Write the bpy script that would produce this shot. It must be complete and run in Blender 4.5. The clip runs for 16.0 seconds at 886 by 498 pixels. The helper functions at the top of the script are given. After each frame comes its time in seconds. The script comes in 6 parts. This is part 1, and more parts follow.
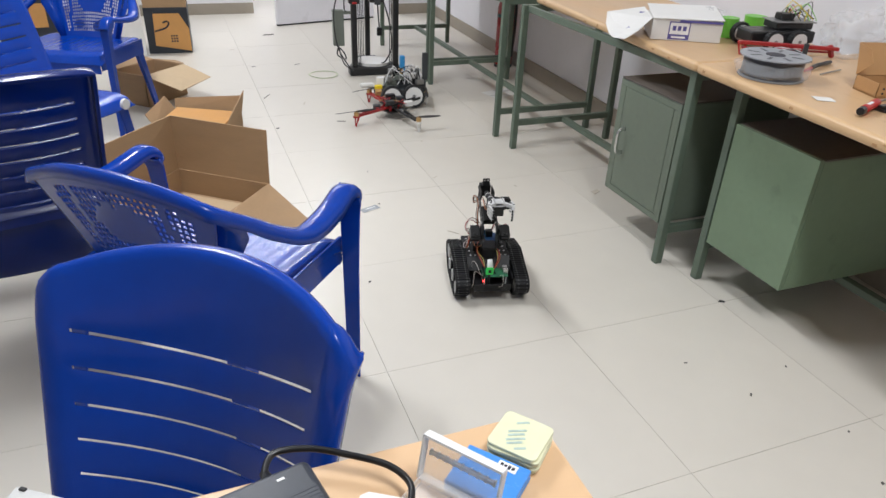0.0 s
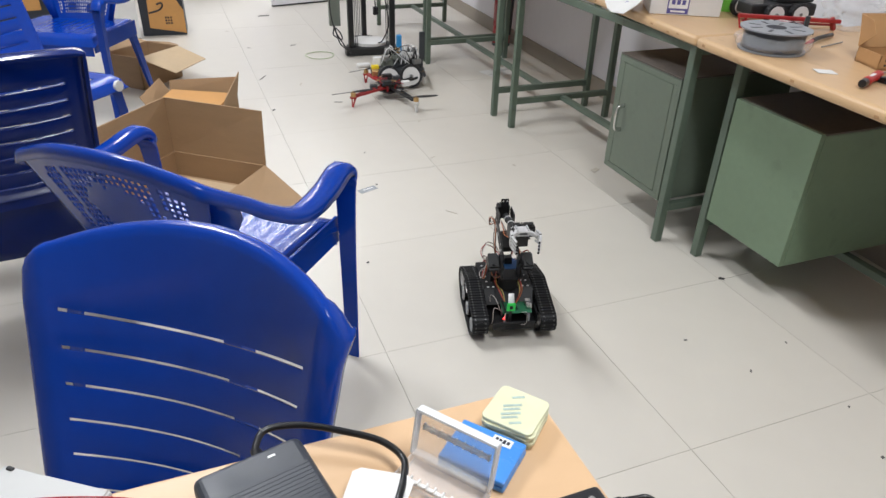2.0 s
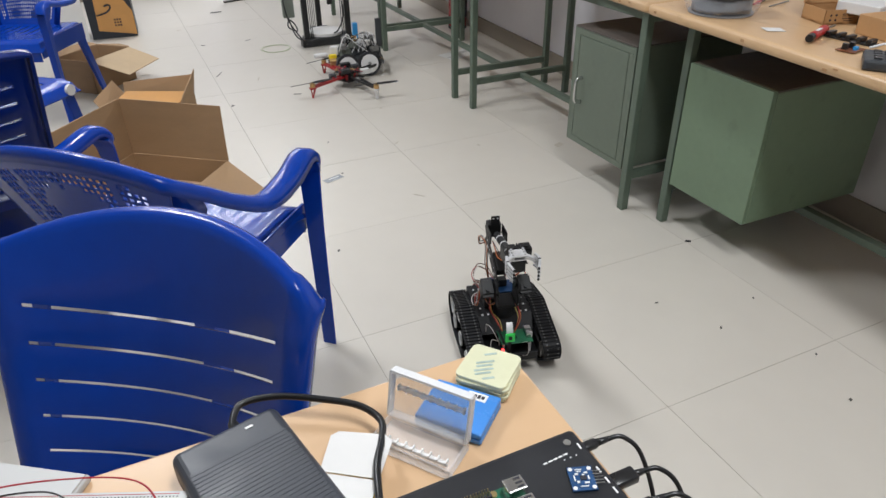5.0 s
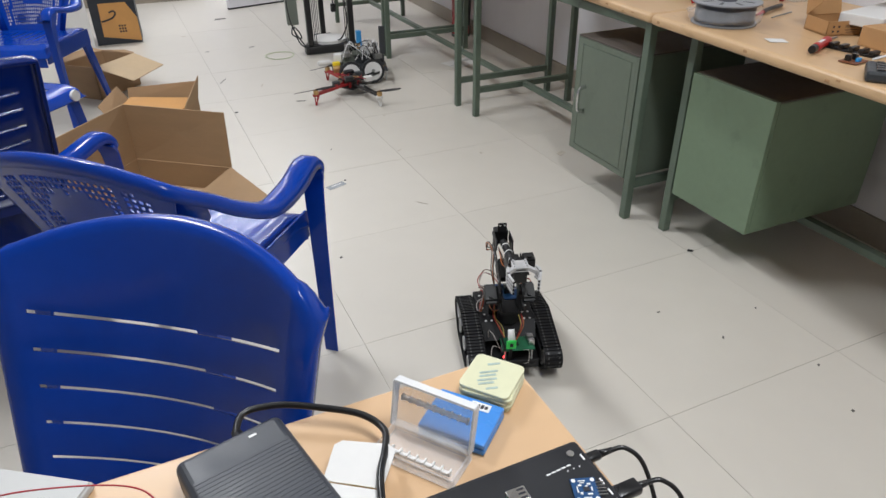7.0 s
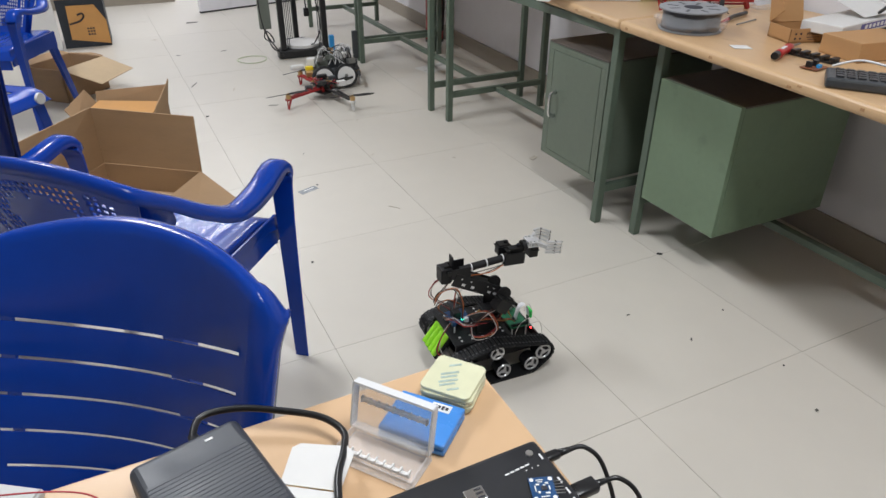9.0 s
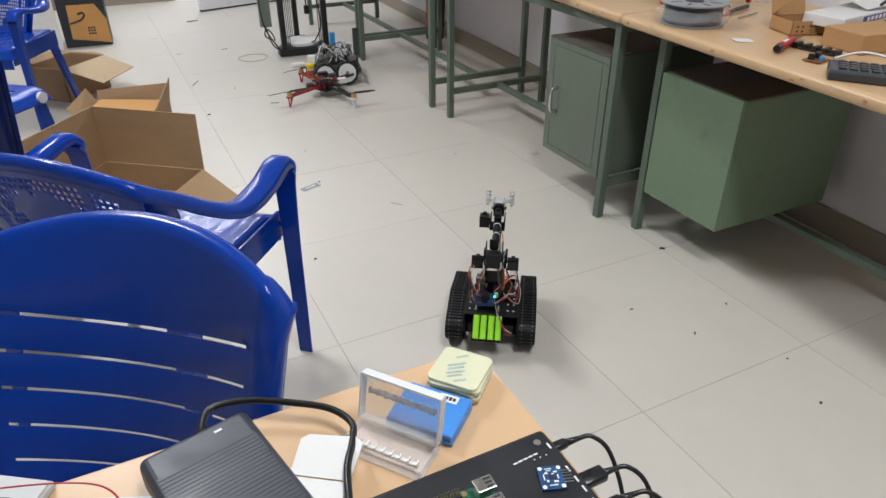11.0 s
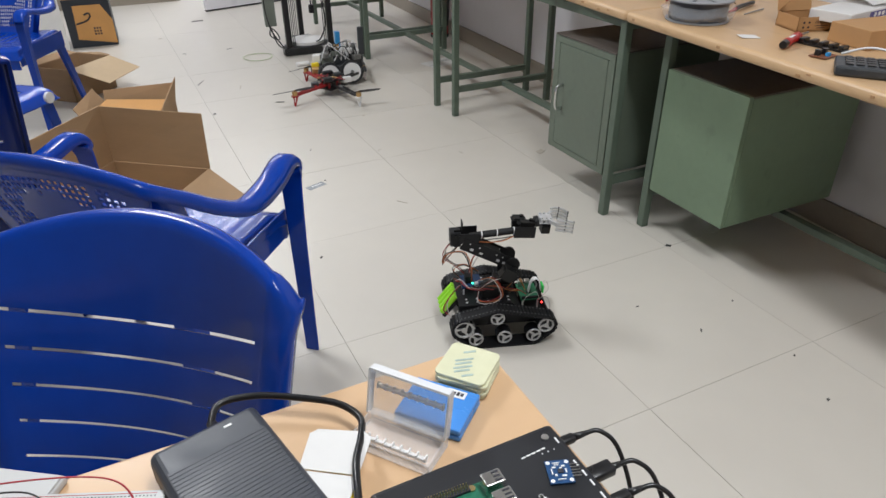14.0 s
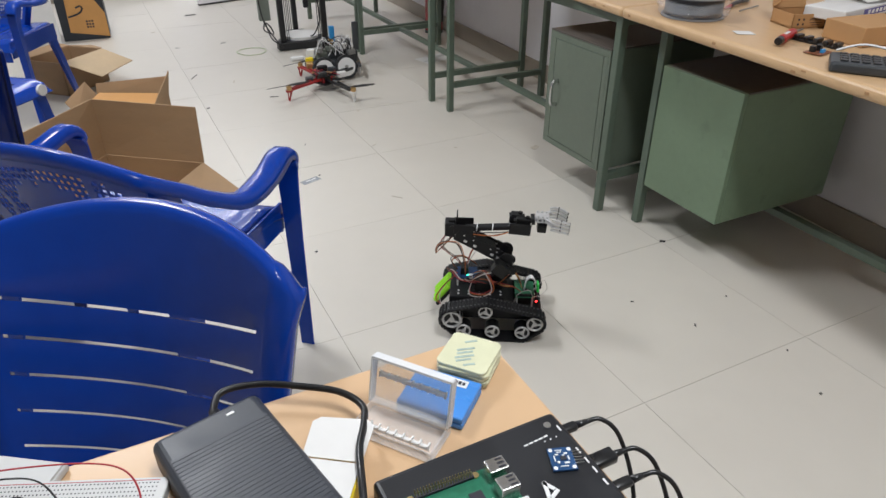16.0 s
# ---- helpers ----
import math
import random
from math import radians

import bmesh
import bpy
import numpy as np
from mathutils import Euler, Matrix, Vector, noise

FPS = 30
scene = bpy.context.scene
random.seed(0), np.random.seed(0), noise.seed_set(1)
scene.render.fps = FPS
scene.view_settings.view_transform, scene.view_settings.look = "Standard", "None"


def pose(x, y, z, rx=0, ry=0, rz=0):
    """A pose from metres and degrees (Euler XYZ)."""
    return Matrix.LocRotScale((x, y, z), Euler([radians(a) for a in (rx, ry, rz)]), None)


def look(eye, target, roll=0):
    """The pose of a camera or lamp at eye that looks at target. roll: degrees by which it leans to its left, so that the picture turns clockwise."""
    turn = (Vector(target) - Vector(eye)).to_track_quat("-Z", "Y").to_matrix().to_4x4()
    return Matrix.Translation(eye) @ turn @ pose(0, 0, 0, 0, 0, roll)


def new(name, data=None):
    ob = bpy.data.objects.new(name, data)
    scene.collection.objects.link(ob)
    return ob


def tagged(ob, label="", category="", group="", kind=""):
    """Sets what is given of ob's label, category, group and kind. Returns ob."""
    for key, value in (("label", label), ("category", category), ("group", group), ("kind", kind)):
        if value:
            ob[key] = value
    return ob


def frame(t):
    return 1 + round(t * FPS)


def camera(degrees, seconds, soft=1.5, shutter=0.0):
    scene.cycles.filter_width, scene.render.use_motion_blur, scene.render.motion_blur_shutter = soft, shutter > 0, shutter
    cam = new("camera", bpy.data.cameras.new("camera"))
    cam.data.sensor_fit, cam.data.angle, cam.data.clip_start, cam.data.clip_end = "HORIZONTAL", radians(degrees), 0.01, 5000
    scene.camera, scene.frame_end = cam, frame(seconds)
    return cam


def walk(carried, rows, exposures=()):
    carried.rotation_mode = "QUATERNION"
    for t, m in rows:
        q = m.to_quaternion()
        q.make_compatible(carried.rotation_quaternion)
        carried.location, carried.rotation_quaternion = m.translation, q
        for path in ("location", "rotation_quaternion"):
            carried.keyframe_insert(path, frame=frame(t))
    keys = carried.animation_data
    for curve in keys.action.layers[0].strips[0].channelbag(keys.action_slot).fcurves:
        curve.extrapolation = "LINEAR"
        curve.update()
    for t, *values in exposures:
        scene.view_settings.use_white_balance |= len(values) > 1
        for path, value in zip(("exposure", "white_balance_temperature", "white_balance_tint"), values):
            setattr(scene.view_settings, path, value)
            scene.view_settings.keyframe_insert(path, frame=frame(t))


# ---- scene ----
cam = camera(66.9, 16.0)

PATH = [
    (0, (-0.428, -1.463, 1.264), (0.22, 0.157, 0.288), 2.4),
    (0.5, (-0.427, -1.464, 1.264), (0.211, 0.156, 0.278), 2.0),
    (1, (-0.424, -1.461, 1.259), (0.212, 0.156, 0.268), 1.8),
    (1.5, (-0.42, -1.46, 1.253), (0.222, 0.15, 0.256), 1.5),
    (2, (-0.417, -1.459, 1.248), (0.222, 0.138, 0.227), 1.8),
    (2.5, (-0.418, -1.462, 1.244), (0.224, 0.124, 0.209), 1.4),
    (3, (-0.419, -1.466, 1.242), (0.224, 0.121, 0.209), 1.1),
    (3.5, (-0.412, -1.466, 1.235), (0.257, 0.103, 0.192), 0.2),
    (4, (-0.413, -1.474, 1.235), (0.295, 0.071, 0.181), 1.3),
    (4.5, (-0.42, -1.476, 1.236), (0.291, 0.065, 0.179), 1.7),
    (5, (-0.416, -1.481, 1.229), (0.29, 0.069, 0.181), -0.9),
    (7.5, (-0.419, -1.48, 1.233), (0.292, 0.087, 0.213), -0.5),
    (8, (-0.409, -1.488, 1.23), (0.327, 0.078, 0.228), -1.1),
    (8.5, (-0.406, -1.487, 1.228), (0.351, 0.067, 0.222), -0.8),
    (9, (-0.405, -1.489, 1.229), (0.368, 0.05, 0.212), 0.4),
    (11.5, (-0.413, -1.492, 1.224), (0.354, 0.044, 0.199), -0.1),
    (12, (-0.415, -1.495, 1.225), (0.361, 0.034, 0.197), 0.4),
    (12.5, (-0.419, -1.494, 1.224), (0.351, 0.038, 0.194), 0.4),
    (13, (-0.417, -1.494, 1.226), (0.347, 0.045, 0.202), -0.1),
    (13.5, (-0.416, -1.493, 1.222), (0.345, 0.048, 0.199), -0.3),
    (14, (-0.415, -1.493, 1.223), (0.339, 0.05, 0.197), -0.5),
    (14.5, (-0.416, -1.491, 1.222), (0.346, 0.047, 0.195), 0.0),
    (15, (-0.419, -1.495, 1.221), (0.361, 0.035, 0.196), 0.7),
    (15.5, (-0.424, -1.495, 1.222), (0.355, 0.034, 0.195), 0.9),
    (16, (-0.426, -1.493, 1.217), (0.346, 0.035, 0.184), 0.1),
]
walk(cam, [(t, look(eye, target, roll)) for t, eye, target, roll in PATH],
     exposures=[(0, 0.02), (3.0, 0.02), (4.0, -0.09), (4.5, -0.20), (5.0, -0.22), (16.0, -0.24)])

# ---- world and light ----
world = bpy.data.worlds.new("world")
scene.world = world
world.use_nodes = True
world.node_tree.nodes["Background"].inputs[0].default_value = (0.85, 0.92, 1.0, 1)
world.node_tree.nodes["Background"].inputs[1].default_value = 0.15
scene.view_settings.exposure = 0.0
CEIL = 2.95


def area_lamp(x, y, z, sx, sy, power, turn, colour=(0.965, 1.0, 1.045)):
    data = bpy.data.lights.new("tube_glow", "AREA")
    data.shape, data.size, data.size_y, data.energy, data.color = "RECTANGLE", sx, sy, power, colour
    ob = new("tube_glow", data)
    ob.matrix_basis = pose(x, y, z, 0, 0, turn)
    return ob


# x, y, power, turn of each fitting in degrees
# The last two are added to brighten the near floor and the passage.
LAMPS = [(-0.15, 4.45, 50, 90), (-0.75, 1.3, 66, 0), (0.20, -1.5, 49, 0), (0.95, 6.45, 30, 0)]
for lx, ly, power, turn in LAMPS:
    area_lamp(lx, ly, CEIL - 0.10, 0.30, 1.2, power, turn)


# ---- materials ----
def material(name, colour, rough=0.5, metal=0.0, vary=0.12, scale=8.0, bump=0.0, bump_scale=200.0,
             spots=0.0, spot_colour=None, spot_scale=25.0, emit=None, strength=0.0, coat=0.0, rough_vary=0.08,
             alpha=1.0, transmission=0.0, per_object=0.0, stretch=(1, 1, 1), spec=0.5, placed=False):
    m = bpy.data.materials.new(name)
    m.use_nodes = True
    nt = m.node_tree
    N, L = nt.nodes, nt.links
    b = N["Principled BSDF"]
    b.inputs["Metallic"].default_value = metal
    b.inputs["Specular IOR Level"].default_value = spec
    b.inputs["Coat Weight"].default_value = coat
    b.inputs["Alpha"].default_value = alpha
    b.inputs["Transmission Weight"].default_value = transmission
    tc = N.new("ShaderNodeTexCoord")
    mp = N.new("ShaderNodeMapping")
    mp.inputs["Scale"].default_value = stretch
    if placed:
        where, shift = N.new("ShaderNodeObjectInfo"), N.new("ShaderNodeVectorMath")
        L.new(tc.outputs["Object"], shift.inputs[0])
        L.new(where.outputs["Location"], shift.inputs[1])
        L.new(shift.outputs[0], mp.inputs["Vector"])
    else:
        L.new(tc.outputs["Object"], mp.inputs["Vector"])
    n1 = N.new("ShaderNodeTexNoise")
    n1.inputs["Scale"].default_value, n1.inputs["Detail"].default_value = scale, 5
    L.new(mp.outputs[0], n1.inputs["Vector"])
    n2 = N.new("ShaderNodeTexNoise")
    n2.inputs["Scale"].default_value, n2.inputs["Detail"].default_value = scale * 9, 3
    L.new(mp.outputs[0], n2.inputs["Vector"])
    add = N.new("ShaderNodeMath")
    add.operation = "MULTIPLY_ADD"
    add.inputs[1].default_value = 0.35
    L.new(n2.outputs[0], add.inputs[0])
    L.new(n1.outputs[0], add.inputs[2])
    ramp = N.new("ShaderNodeMapRange")
    ramp.inputs[1].default_value, ramp.inputs[2].default_value = 0.4, 0.95
    ramp.inputs[3].default_value, ramp.inputs[4].default_value = 1 - vary, 1 + vary
    L.new(add.outputs[0], ramp.inputs[0])
    mul = N.new("ShaderNodeVectorMath")
    mul.operation = "SCALE"
    mul.inputs[0].default_value = colour
    last = ramp.outputs[0]
    if per_object:
        oi = N.new("ShaderNodeObjectInfo")
        r2 = N.new("ShaderNodeMapRange")
        r2.inputs[3].default_value, r2.inputs[4].default_value = 1 - per_object, 1 + per_object
        L.new(oi.outputs["Random"], r2.inputs[0])
        mm = N.new("ShaderNodeMath")
        mm.operation = "MULTIPLY"
        L.new(last, mm.inputs[0])
        L.new(r2.outputs[0], mm.inputs[1])
        last = mm.outputs[0]
    L.new(last, mul.inputs["Scale"])
    out = mul.outputs[0]
    if spots:
        n3 = N.new("ShaderNodeTexNoise")
        n3.inputs["Scale"].default_value, n3.inputs["Detail"].default_value = spot_scale, 6
        L.new(mp.outputs[0], n3.inputs["Vector"])
        r3 = N.new("ShaderNodeMapRange")
        r3.inputs[1].default_value, r3.inputs[2].default_value = 0.62, 0.72
        r3.inputs[3].default_value, r3.inputs[4].default_value = 0.0, spots
        L.new(n3.outputs[0], r3.inputs[0])
        mix = N.new("ShaderNodeMix")
        mix.data_type = "RGBA"
        L.new(r3.outputs[0], mix.inputs[0])
        L.new(out, mix.inputs[6])
        mix.inputs[7].default_value = (*(spot_colour or [c * 0.4 for c in colour]), 1)
        out = mix.outputs[2]
    L.new(out, b.inputs["Base Color"])
    rr = N.new("ShaderNodeMapRange")
    rr.inputs[1].default_value, rr.inputs[2].default_value = 0.3, 0.7
    rr.inputs[3].default_value, rr.inputs[4].default_value = max(0.02, rough - rough_vary), min(1, rough + rough_vary)
    L.new(n1.outputs[0], rr.inputs[0])
    L.new(rr.outputs[0], b.inputs["Roughness"])
    if bump:
        n4 = N.new("ShaderNodeTexNoise")
        n4.inputs["Scale"].default_value, n4.inputs["Detail"].default_value = bump_scale, 3
        L.new(mp.outputs[0], n4.inputs["Vector"])
        bp = N.new("ShaderNodeBump")
        bp.inputs["Strength"].default_value, bp.inputs["Distance"].default_value = bump, 0.002
        L.new(n4.outputs[0], bp.inputs["Height"])
        L.new(bp.outputs[0], b.inputs["Normal"])
    if emit:
        b.inputs["Emission Color"].default_value = (*emit, 1)
        b.inputs["Emission Strength"].default_value = strength
    return m


M_TILE = material("vitrified_tile", (0.615, 0.578, 0.514), 0.33, vary=0.04, scale=1.1, per_object=0.014, rough_vary=0.03, placed=True)
M_GROUT = material("tile_joint", (0.47, 0.435, 0.39), 0.8)
M_WALL = material("wall_paint", (0.74, 0.73, 0.76), 0.7, vary=0.04, scale=2, bump=0.1, bump_scale=120)
M_SKIRT = material("skirting_tile", (0.30, 0.26, 0.21), 0.45, vary=0.08, scale=6, spots=0.3, spot_scale=9)
# Unseen walls and ceiling have their colour lowered to cut bounced light.
M_FAR = material("low_bounce_wall_paint", (0.46, 0.45, 0.44), 0.8, vary=0.06, scale=2)
M_CEIL = material("ceiling_paint", (0.62, 0.62, 0.61), 0.9, vary=0.03)
M_WHITE = material("white_paint", (0.76, 0.75, 0.79), 0.45, vary=0.05, scale=3, spots=0.15, spot_scale=6)
M_DARK = material("black_rubber", (0.02, 0.02, 0.022), 0.6)
M_GREEN = material("green_steel_paint", (0.160, 0.228, 0.146), 0.42, vary=0.10, scale=5, spots=0.25,
                   spot_colour=(0.07, 0.09, 0.065), spot_scale=14, bump=0.08, bump_scale=90)
M_GREYGREEN = material("faded_green_paint", (0.128, 0.158, 0.120), 0.42, vary=0.10, scale=5, spots=0.25,
                       spot_colour=(0.07, 0.085, 0.065), spot_scale=14, bump=0.08, bump_scale=90)
M_FRAME = material("green_frame_paint", (0.105, 0.140, 0.105), 0.45, vary=0.14, scale=9, spots=0.4,
                   spot_colour=(0.06, 0.06, 0.045), spot_scale=22)
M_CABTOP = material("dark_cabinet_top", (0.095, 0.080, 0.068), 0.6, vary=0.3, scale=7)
M_TOP = material("beech_laminate", (0.60, 0.395, 0.215), 0.38, vary=0.07, scale=4, stretch=(1, 0.25, 1),
                 spots=0.32, spot_colour=(0.30, 0.17, 0.08), spot_scale=30)
M_TABLE = material("table_laminate", (0.63, 0.415, 0.240), 0.38, vary=0.05, scale=5, stretch=(0.3, 1, 1),
                   spots=0.12, spot_colour=(0.45, 0.28, 0.14), spot_scale=18)
M_EDGE = material("worn_edge", (0.40, 0.22, 0.10), 0.5, vary=0.25, scale=30)
M_BLUE = material("blue_plastic", (0.0030, 0.042, 0.320), 0.19, vary=0.14, scale=5, bump=0.05, bump_scale=150,
                  spots=0.3, spot_colour=(0.005, 0.050, 0.34), spot_scale=7, spec=0.32)
# Darker copy of the blue plastic, used on one slatted chair.
M_BLUE_DARK = material("dark_blue_plastic", (0.0006, 0.012, 0.115), 0.20, vary=0.14, scale=5, bump=0.05, bump_scale=150,
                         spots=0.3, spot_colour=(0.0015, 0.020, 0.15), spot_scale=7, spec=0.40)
M_CARD = material("cardboard", (0.36, 0.23, 0.125), 0.85, vary=0.08, scale=6, stretch=(1, 1, 4), bump=0.1, bump_scale=80,
                  spots=0.15, spot_colour=(0.25, 0.15, 0.08), spot_scale=10)
M_CARD_LIGHT = material("cardboard_pale", (0.50, 0.37, 0.23), 0.85, vary=0.07, scale=6)
M_ORANGE = material("orange_card", (0.55, 0.28, 0.09), 0.8, vary=0.08)
M_GREYPRINT = material("grey_print", (0.36, 0.36, 0.35), 0.55, vary=0.25, scale=14)
M_NAVY = material("dark_print", (0.02, 0.024, 0.032), 0.5, vary=0.3, scale=20)
M_PAPER = material("white_card", (0.72, 0.71, 0.69), 0.6, vary=0.04)
M_BLACK = material("black_plastic", (0.014, 0.014, 0.015), 0.38, vary=0.2, scale=30, bump=0.04)
M_CHROME = material("chrome", (0.75, 0.75, 0.76), 0.25, metal=1.0)
M_RED = material("red_plastic", (0.45, 0.02, 0.02), 0.35)
M_LAMP = material("tube_light", (0.9, 0.9, 0.9), 0.5, emit=(1, 0.98, 0.95), strength=6)


# ---- mesh helpers ----
def link_mesh(name, bm, mat, smooth=False):
    me = bpy.data.meshes.new(name)
    bmesh.ops.recalc_face_normals(bm, faces=bm.faces[:])
    bm.to_mesh(me)
    bm.free()
    for m in (mat if isinstance(mat, (list, tuple)) else [mat]):
        me.materials.append(m)
    if smooth:
        for p in me.polygons:
            p.use_smooth = True
    return new(name, me)


def part(name, bm, mat, parent, label="", smooth=False):
    ob = link_mesh(name, bm, mat, smooth)
    ob.parent = parent
    if label:
        tagged(ob, label)
    return ob


def thing(name, m, label, category, group="", kind=""):
    ob = new(name)
    ob.matrix_basis = m
    ob.empty_display_size = 0.05
    return tagged(ob, label, category, group, kind)


def solo(name, bm, mat, label, category, m=None, group="", kind="", smooth=False):
    ob = link_mesh(name, bm, mat, smooth)
    if m is not None:
        ob.matrix_basis = m
    return tagged(ob, label, category, group, kind)


def box(bm, sx, sy, sz, cx=0, cy=0, cz=0, bevel=0.0, m=None, seg=2, mi=0):
    """A box with its centre at c, edges rounded by bevel."""
    mat = Matrix.Translation((cx, cy, cz)) @ Matrix.Diagonal((sx, sy, sz, 1))
    if m is not None:
        mat = m @ mat
    g = bmesh.ops.create_cube(bm, size=1.0, matrix=mat)
    faces = set(f for v in g["verts"] for f in v.link_faces)
    if bevel:
        r = bmesh.ops.bevel(bm, geom=list(set(e for v in g["verts"] for e in v.link_edges)), offset=bevel, segments=seg,
                            affect="EDGES", profile=0.5)
        faces = set(r["faces"]) | set(f for f in faces if f.is_valid)
    for f in faces:
        f.material_index = mi
    return bm


def BOX(*a, **k):
    return box(bmesh.new(), *a, **k)


def rod(bm, p, q, r, r2=None, seg=10, mi=0):
    """A round rod from p to q."""
    p, q = Vector(p), Vector(q)
    d = q - p
    m = Matrix.Translation((p + q) / 2) @ d.to_track_quat("Z", "Y").to_matrix().to_4x4()
    g = bmesh.ops.create_cone(bm, cap_ends=True, segments=seg, radius1=r, radius2=r if r2 is None else r2, depth=d.length, matrix=m)
    for f in set(f for v in g["verts"] for f in v.link_faces):
        f.material_index = mi
    return bm


def beam(bm, p, q, w, h, bevel=0.0, mi=0):
    """A square bar from p to q, w wide (level) and h high."""
    p, q = Vector(p), Vector(q)
    d = q - p
    m = Matrix.Translation((p + q) / 2) @ d.to_track_quat("Y", "Z").to_matrix().to_4x4()
    return box(bm, w, d.length, h, bevel=bevel, m=m, mi=mi)


def spline(pts, n=6):
    """A smooth line through the points."""
    pts = [Vector(p) for p in pts]
    out = []
    for i in range(len(pts) - 1):
        a, b, c, d = pts[max(i - 1, 0)], pts[i], pts[i + 1], pts[min(i + 2, len(pts) - 1)]
        for k in range(n):
            t = k / n
            out.append(0.5 * ((2 * b) + (c - a) * t + (2 * a - 5 * b + 4 * c - d) * t * t + (3 * b - a - 3 * c + d) * t ** 3))
    out.append(pts[-1])
    return out


def sweep(bm, pts, section, up=(0, 0, 1), mi=0, scales=None):
    """Sweeps a closed section (list of side, up) along the points."""
    rings = []
    up = Vector(up)
    n = len(pts)
    for i, p in enumerate(pts):
        t = (pts[min(i + 1, n - 1)] - pts[max(i - 1, 0)]).normalized()
        side = t.cross(up)
        if side.length < 0.05:
            side = t.cross(Vector((0, 1, 0.01)))
        side.normalize()
        u = side.cross(t)
        s = scales[i] if scales else (1, 1)
        rings.append([bm.verts.new(p + side * a * s[0] + u * b * s[1]) for a, b in section])
    k = len(section)
    for i in range(n - 1):
        for j in range(k):
            f = bm.faces.new((rings[i][j], rings[i][(j + 1) % k], rings[i + 1][(j + 1) % k], rings[i + 1][j]))
            f.material_index = mi
    for r in (rings[0], rings[-1]):
        f = bm.faces.new(r)
        f.material_index = mi
    return bm


def circle(r, k=8, ry=None):
    return [(r * math.cos(2 * math.pi * i / k), (ry or r) * math.sin(2 * math.pi * i / k)) for i in range(k)]


def cable(bm, pts, r, n=6, k=6, mi=0):
    """A thin cable; its frame is carried along so that it does not twist."""
    line = spline(pts, n)
    rings, prev = [], None
    for i, p in enumerate(line):
        t = (line[min(i + 1, len(line) - 1)] - line[max(i - 1, 0)]).normalized()
        if prev is None:
            prev = t.orthogonal().normalized()
        side = (prev - t * prev.dot(t)).normalized()
        prev = side
        u = t.cross(side)
        rings.append([bm.verts.new(p + (side * a + u * b)) for a, b in circle(r, k)])
    for i in range(len(rings) - 1):
        for j in range(k):
            bm.faces.new((rings[i][j], rings[i][(j + 1) % k], rings[i + 1][(j + 1) % k], rings[i + 1][j])).material_index = mi
    bm.faces.new(rings[0]).material_index = mi
    bm.faces.new(rings[-1]).material_index = mi
    return bm


def quad(bm, pts, mi=0):
    f = bm.faces.new([bm.verts.new(p) for p in pts])
    f.material_index = mi
    return f


def slab(bm, pts, thick, mi=0):
    """A flat plate of any outline with a thickness along its normal, downwards."""
    pts = [Vector(p) for p in pts]
    nrm = (pts[1] - pts[0]).cross(pts[2] - pts[0]).normalized() * thick
    top = [bm.verts.new(p) for p in pts]
    low = [bm.verts.new(p - nrm) for p in pts]
    k = len(pts)
    bm.faces.new(top).material_index = mi
    bm.faces.new(low[::-1]).material_index = mi
    for i in range(k):
        bm.faces.new((top[i], top[(i + 1) % k], low[(i + 1) % k], low[i])).material_index = mi
    return bm


def solidify(ob, thick, bevel=0.0, offset=0.0):
    md = ob.modifiers.new("thickness", "SOLIDIFY")
    md.thickness, md.offset = thick, offset
    if bevel:
        bv = ob.modifiers.new("round", "BEVEL")
        bv.width, bv.segments, bv.limit_method = bevel, 2, "ANGLE"
    return ob


def even_shading(ob):
    """Lets the large faces set the shading at their edges."""
    ob.modifiers.new("shading", "WEIGHTED_NORMAL").weight = 90
    return ob


def rounded(ob, width, seg=2):
    bv = ob.modifiers.new("round", "BEVEL")
    bv.width, bv.segments, bv.limit_method, bv.angle_limit = width, seg, "ANGLE", radians(40)
    return ob


# ---- structure ----
X0, Y0, Y1 = -3.0, -3.6, 5.62
floor = solo("floor", BOX(8.4, 12.0, 0.10, 0.6, 1.6, -0.0535), M_GROUT, "grey-white vitrified tile floor with thin joints", "floor", kind="structure")


def wall_x(y):
    """The window-side wall's line, slightly askew to the tiles."""
    return 1.835 + 0.040 * y


def wall_piece(name, a, b, z0, z1, thick, label, paint=M_WALL):
    """A wall from a to b in plan; its body lies to the left of that way."""
    bm = bmesh.new()
    a, b = Vector((*a, 0)), Vector((*b, 0))
    n = (b - a).normalized().cross(Vector((0, 0, 1))) * -thick
    slab(bm, [p + Vector((0, 0, z1)) for p in (a, b, b + n, a + n)], z1 - z0)
    return solo(name, bm, paint, label, "wall", kind="structure")


wall_piece("wall_east", (wall_x(Y1 + 0.2), Y1 + 0.2), (wall_x(Y0), Y0), 0, CEIL, -0.15 * -1, "plain off-white painted plaster wall")
wall_piece("wall_south", (wall_x(Y0), Y0), (X0, Y0), 0, CEIL, 0.15, "unseen grey plaster wall, darkened to cut bounced light", M_FAR)
wall_piece("wall_west", (X0, Y0), (X0, Y1), 0, CEIL, 0.15, "unseen grey plaster wall, darkened to cut bounced light", M_FAR)
wall_piece("wall_north", (X0, Y1), (0.30, Y1), 0, CEIL, 0.15, "off-white painted wall beside the door opening")
wall_piece("wall_north_2", (1.62, 5.36), (wall_x(5.36), 5.36), 0, CEIL, 0.4, "off-white painted wall beside the door opening")
wall_piece("wall_north_3", (0.30, 7.4), (1.8, 7.4), 0, CEIL, 0.15, "plain off-white painted wall of the passage")
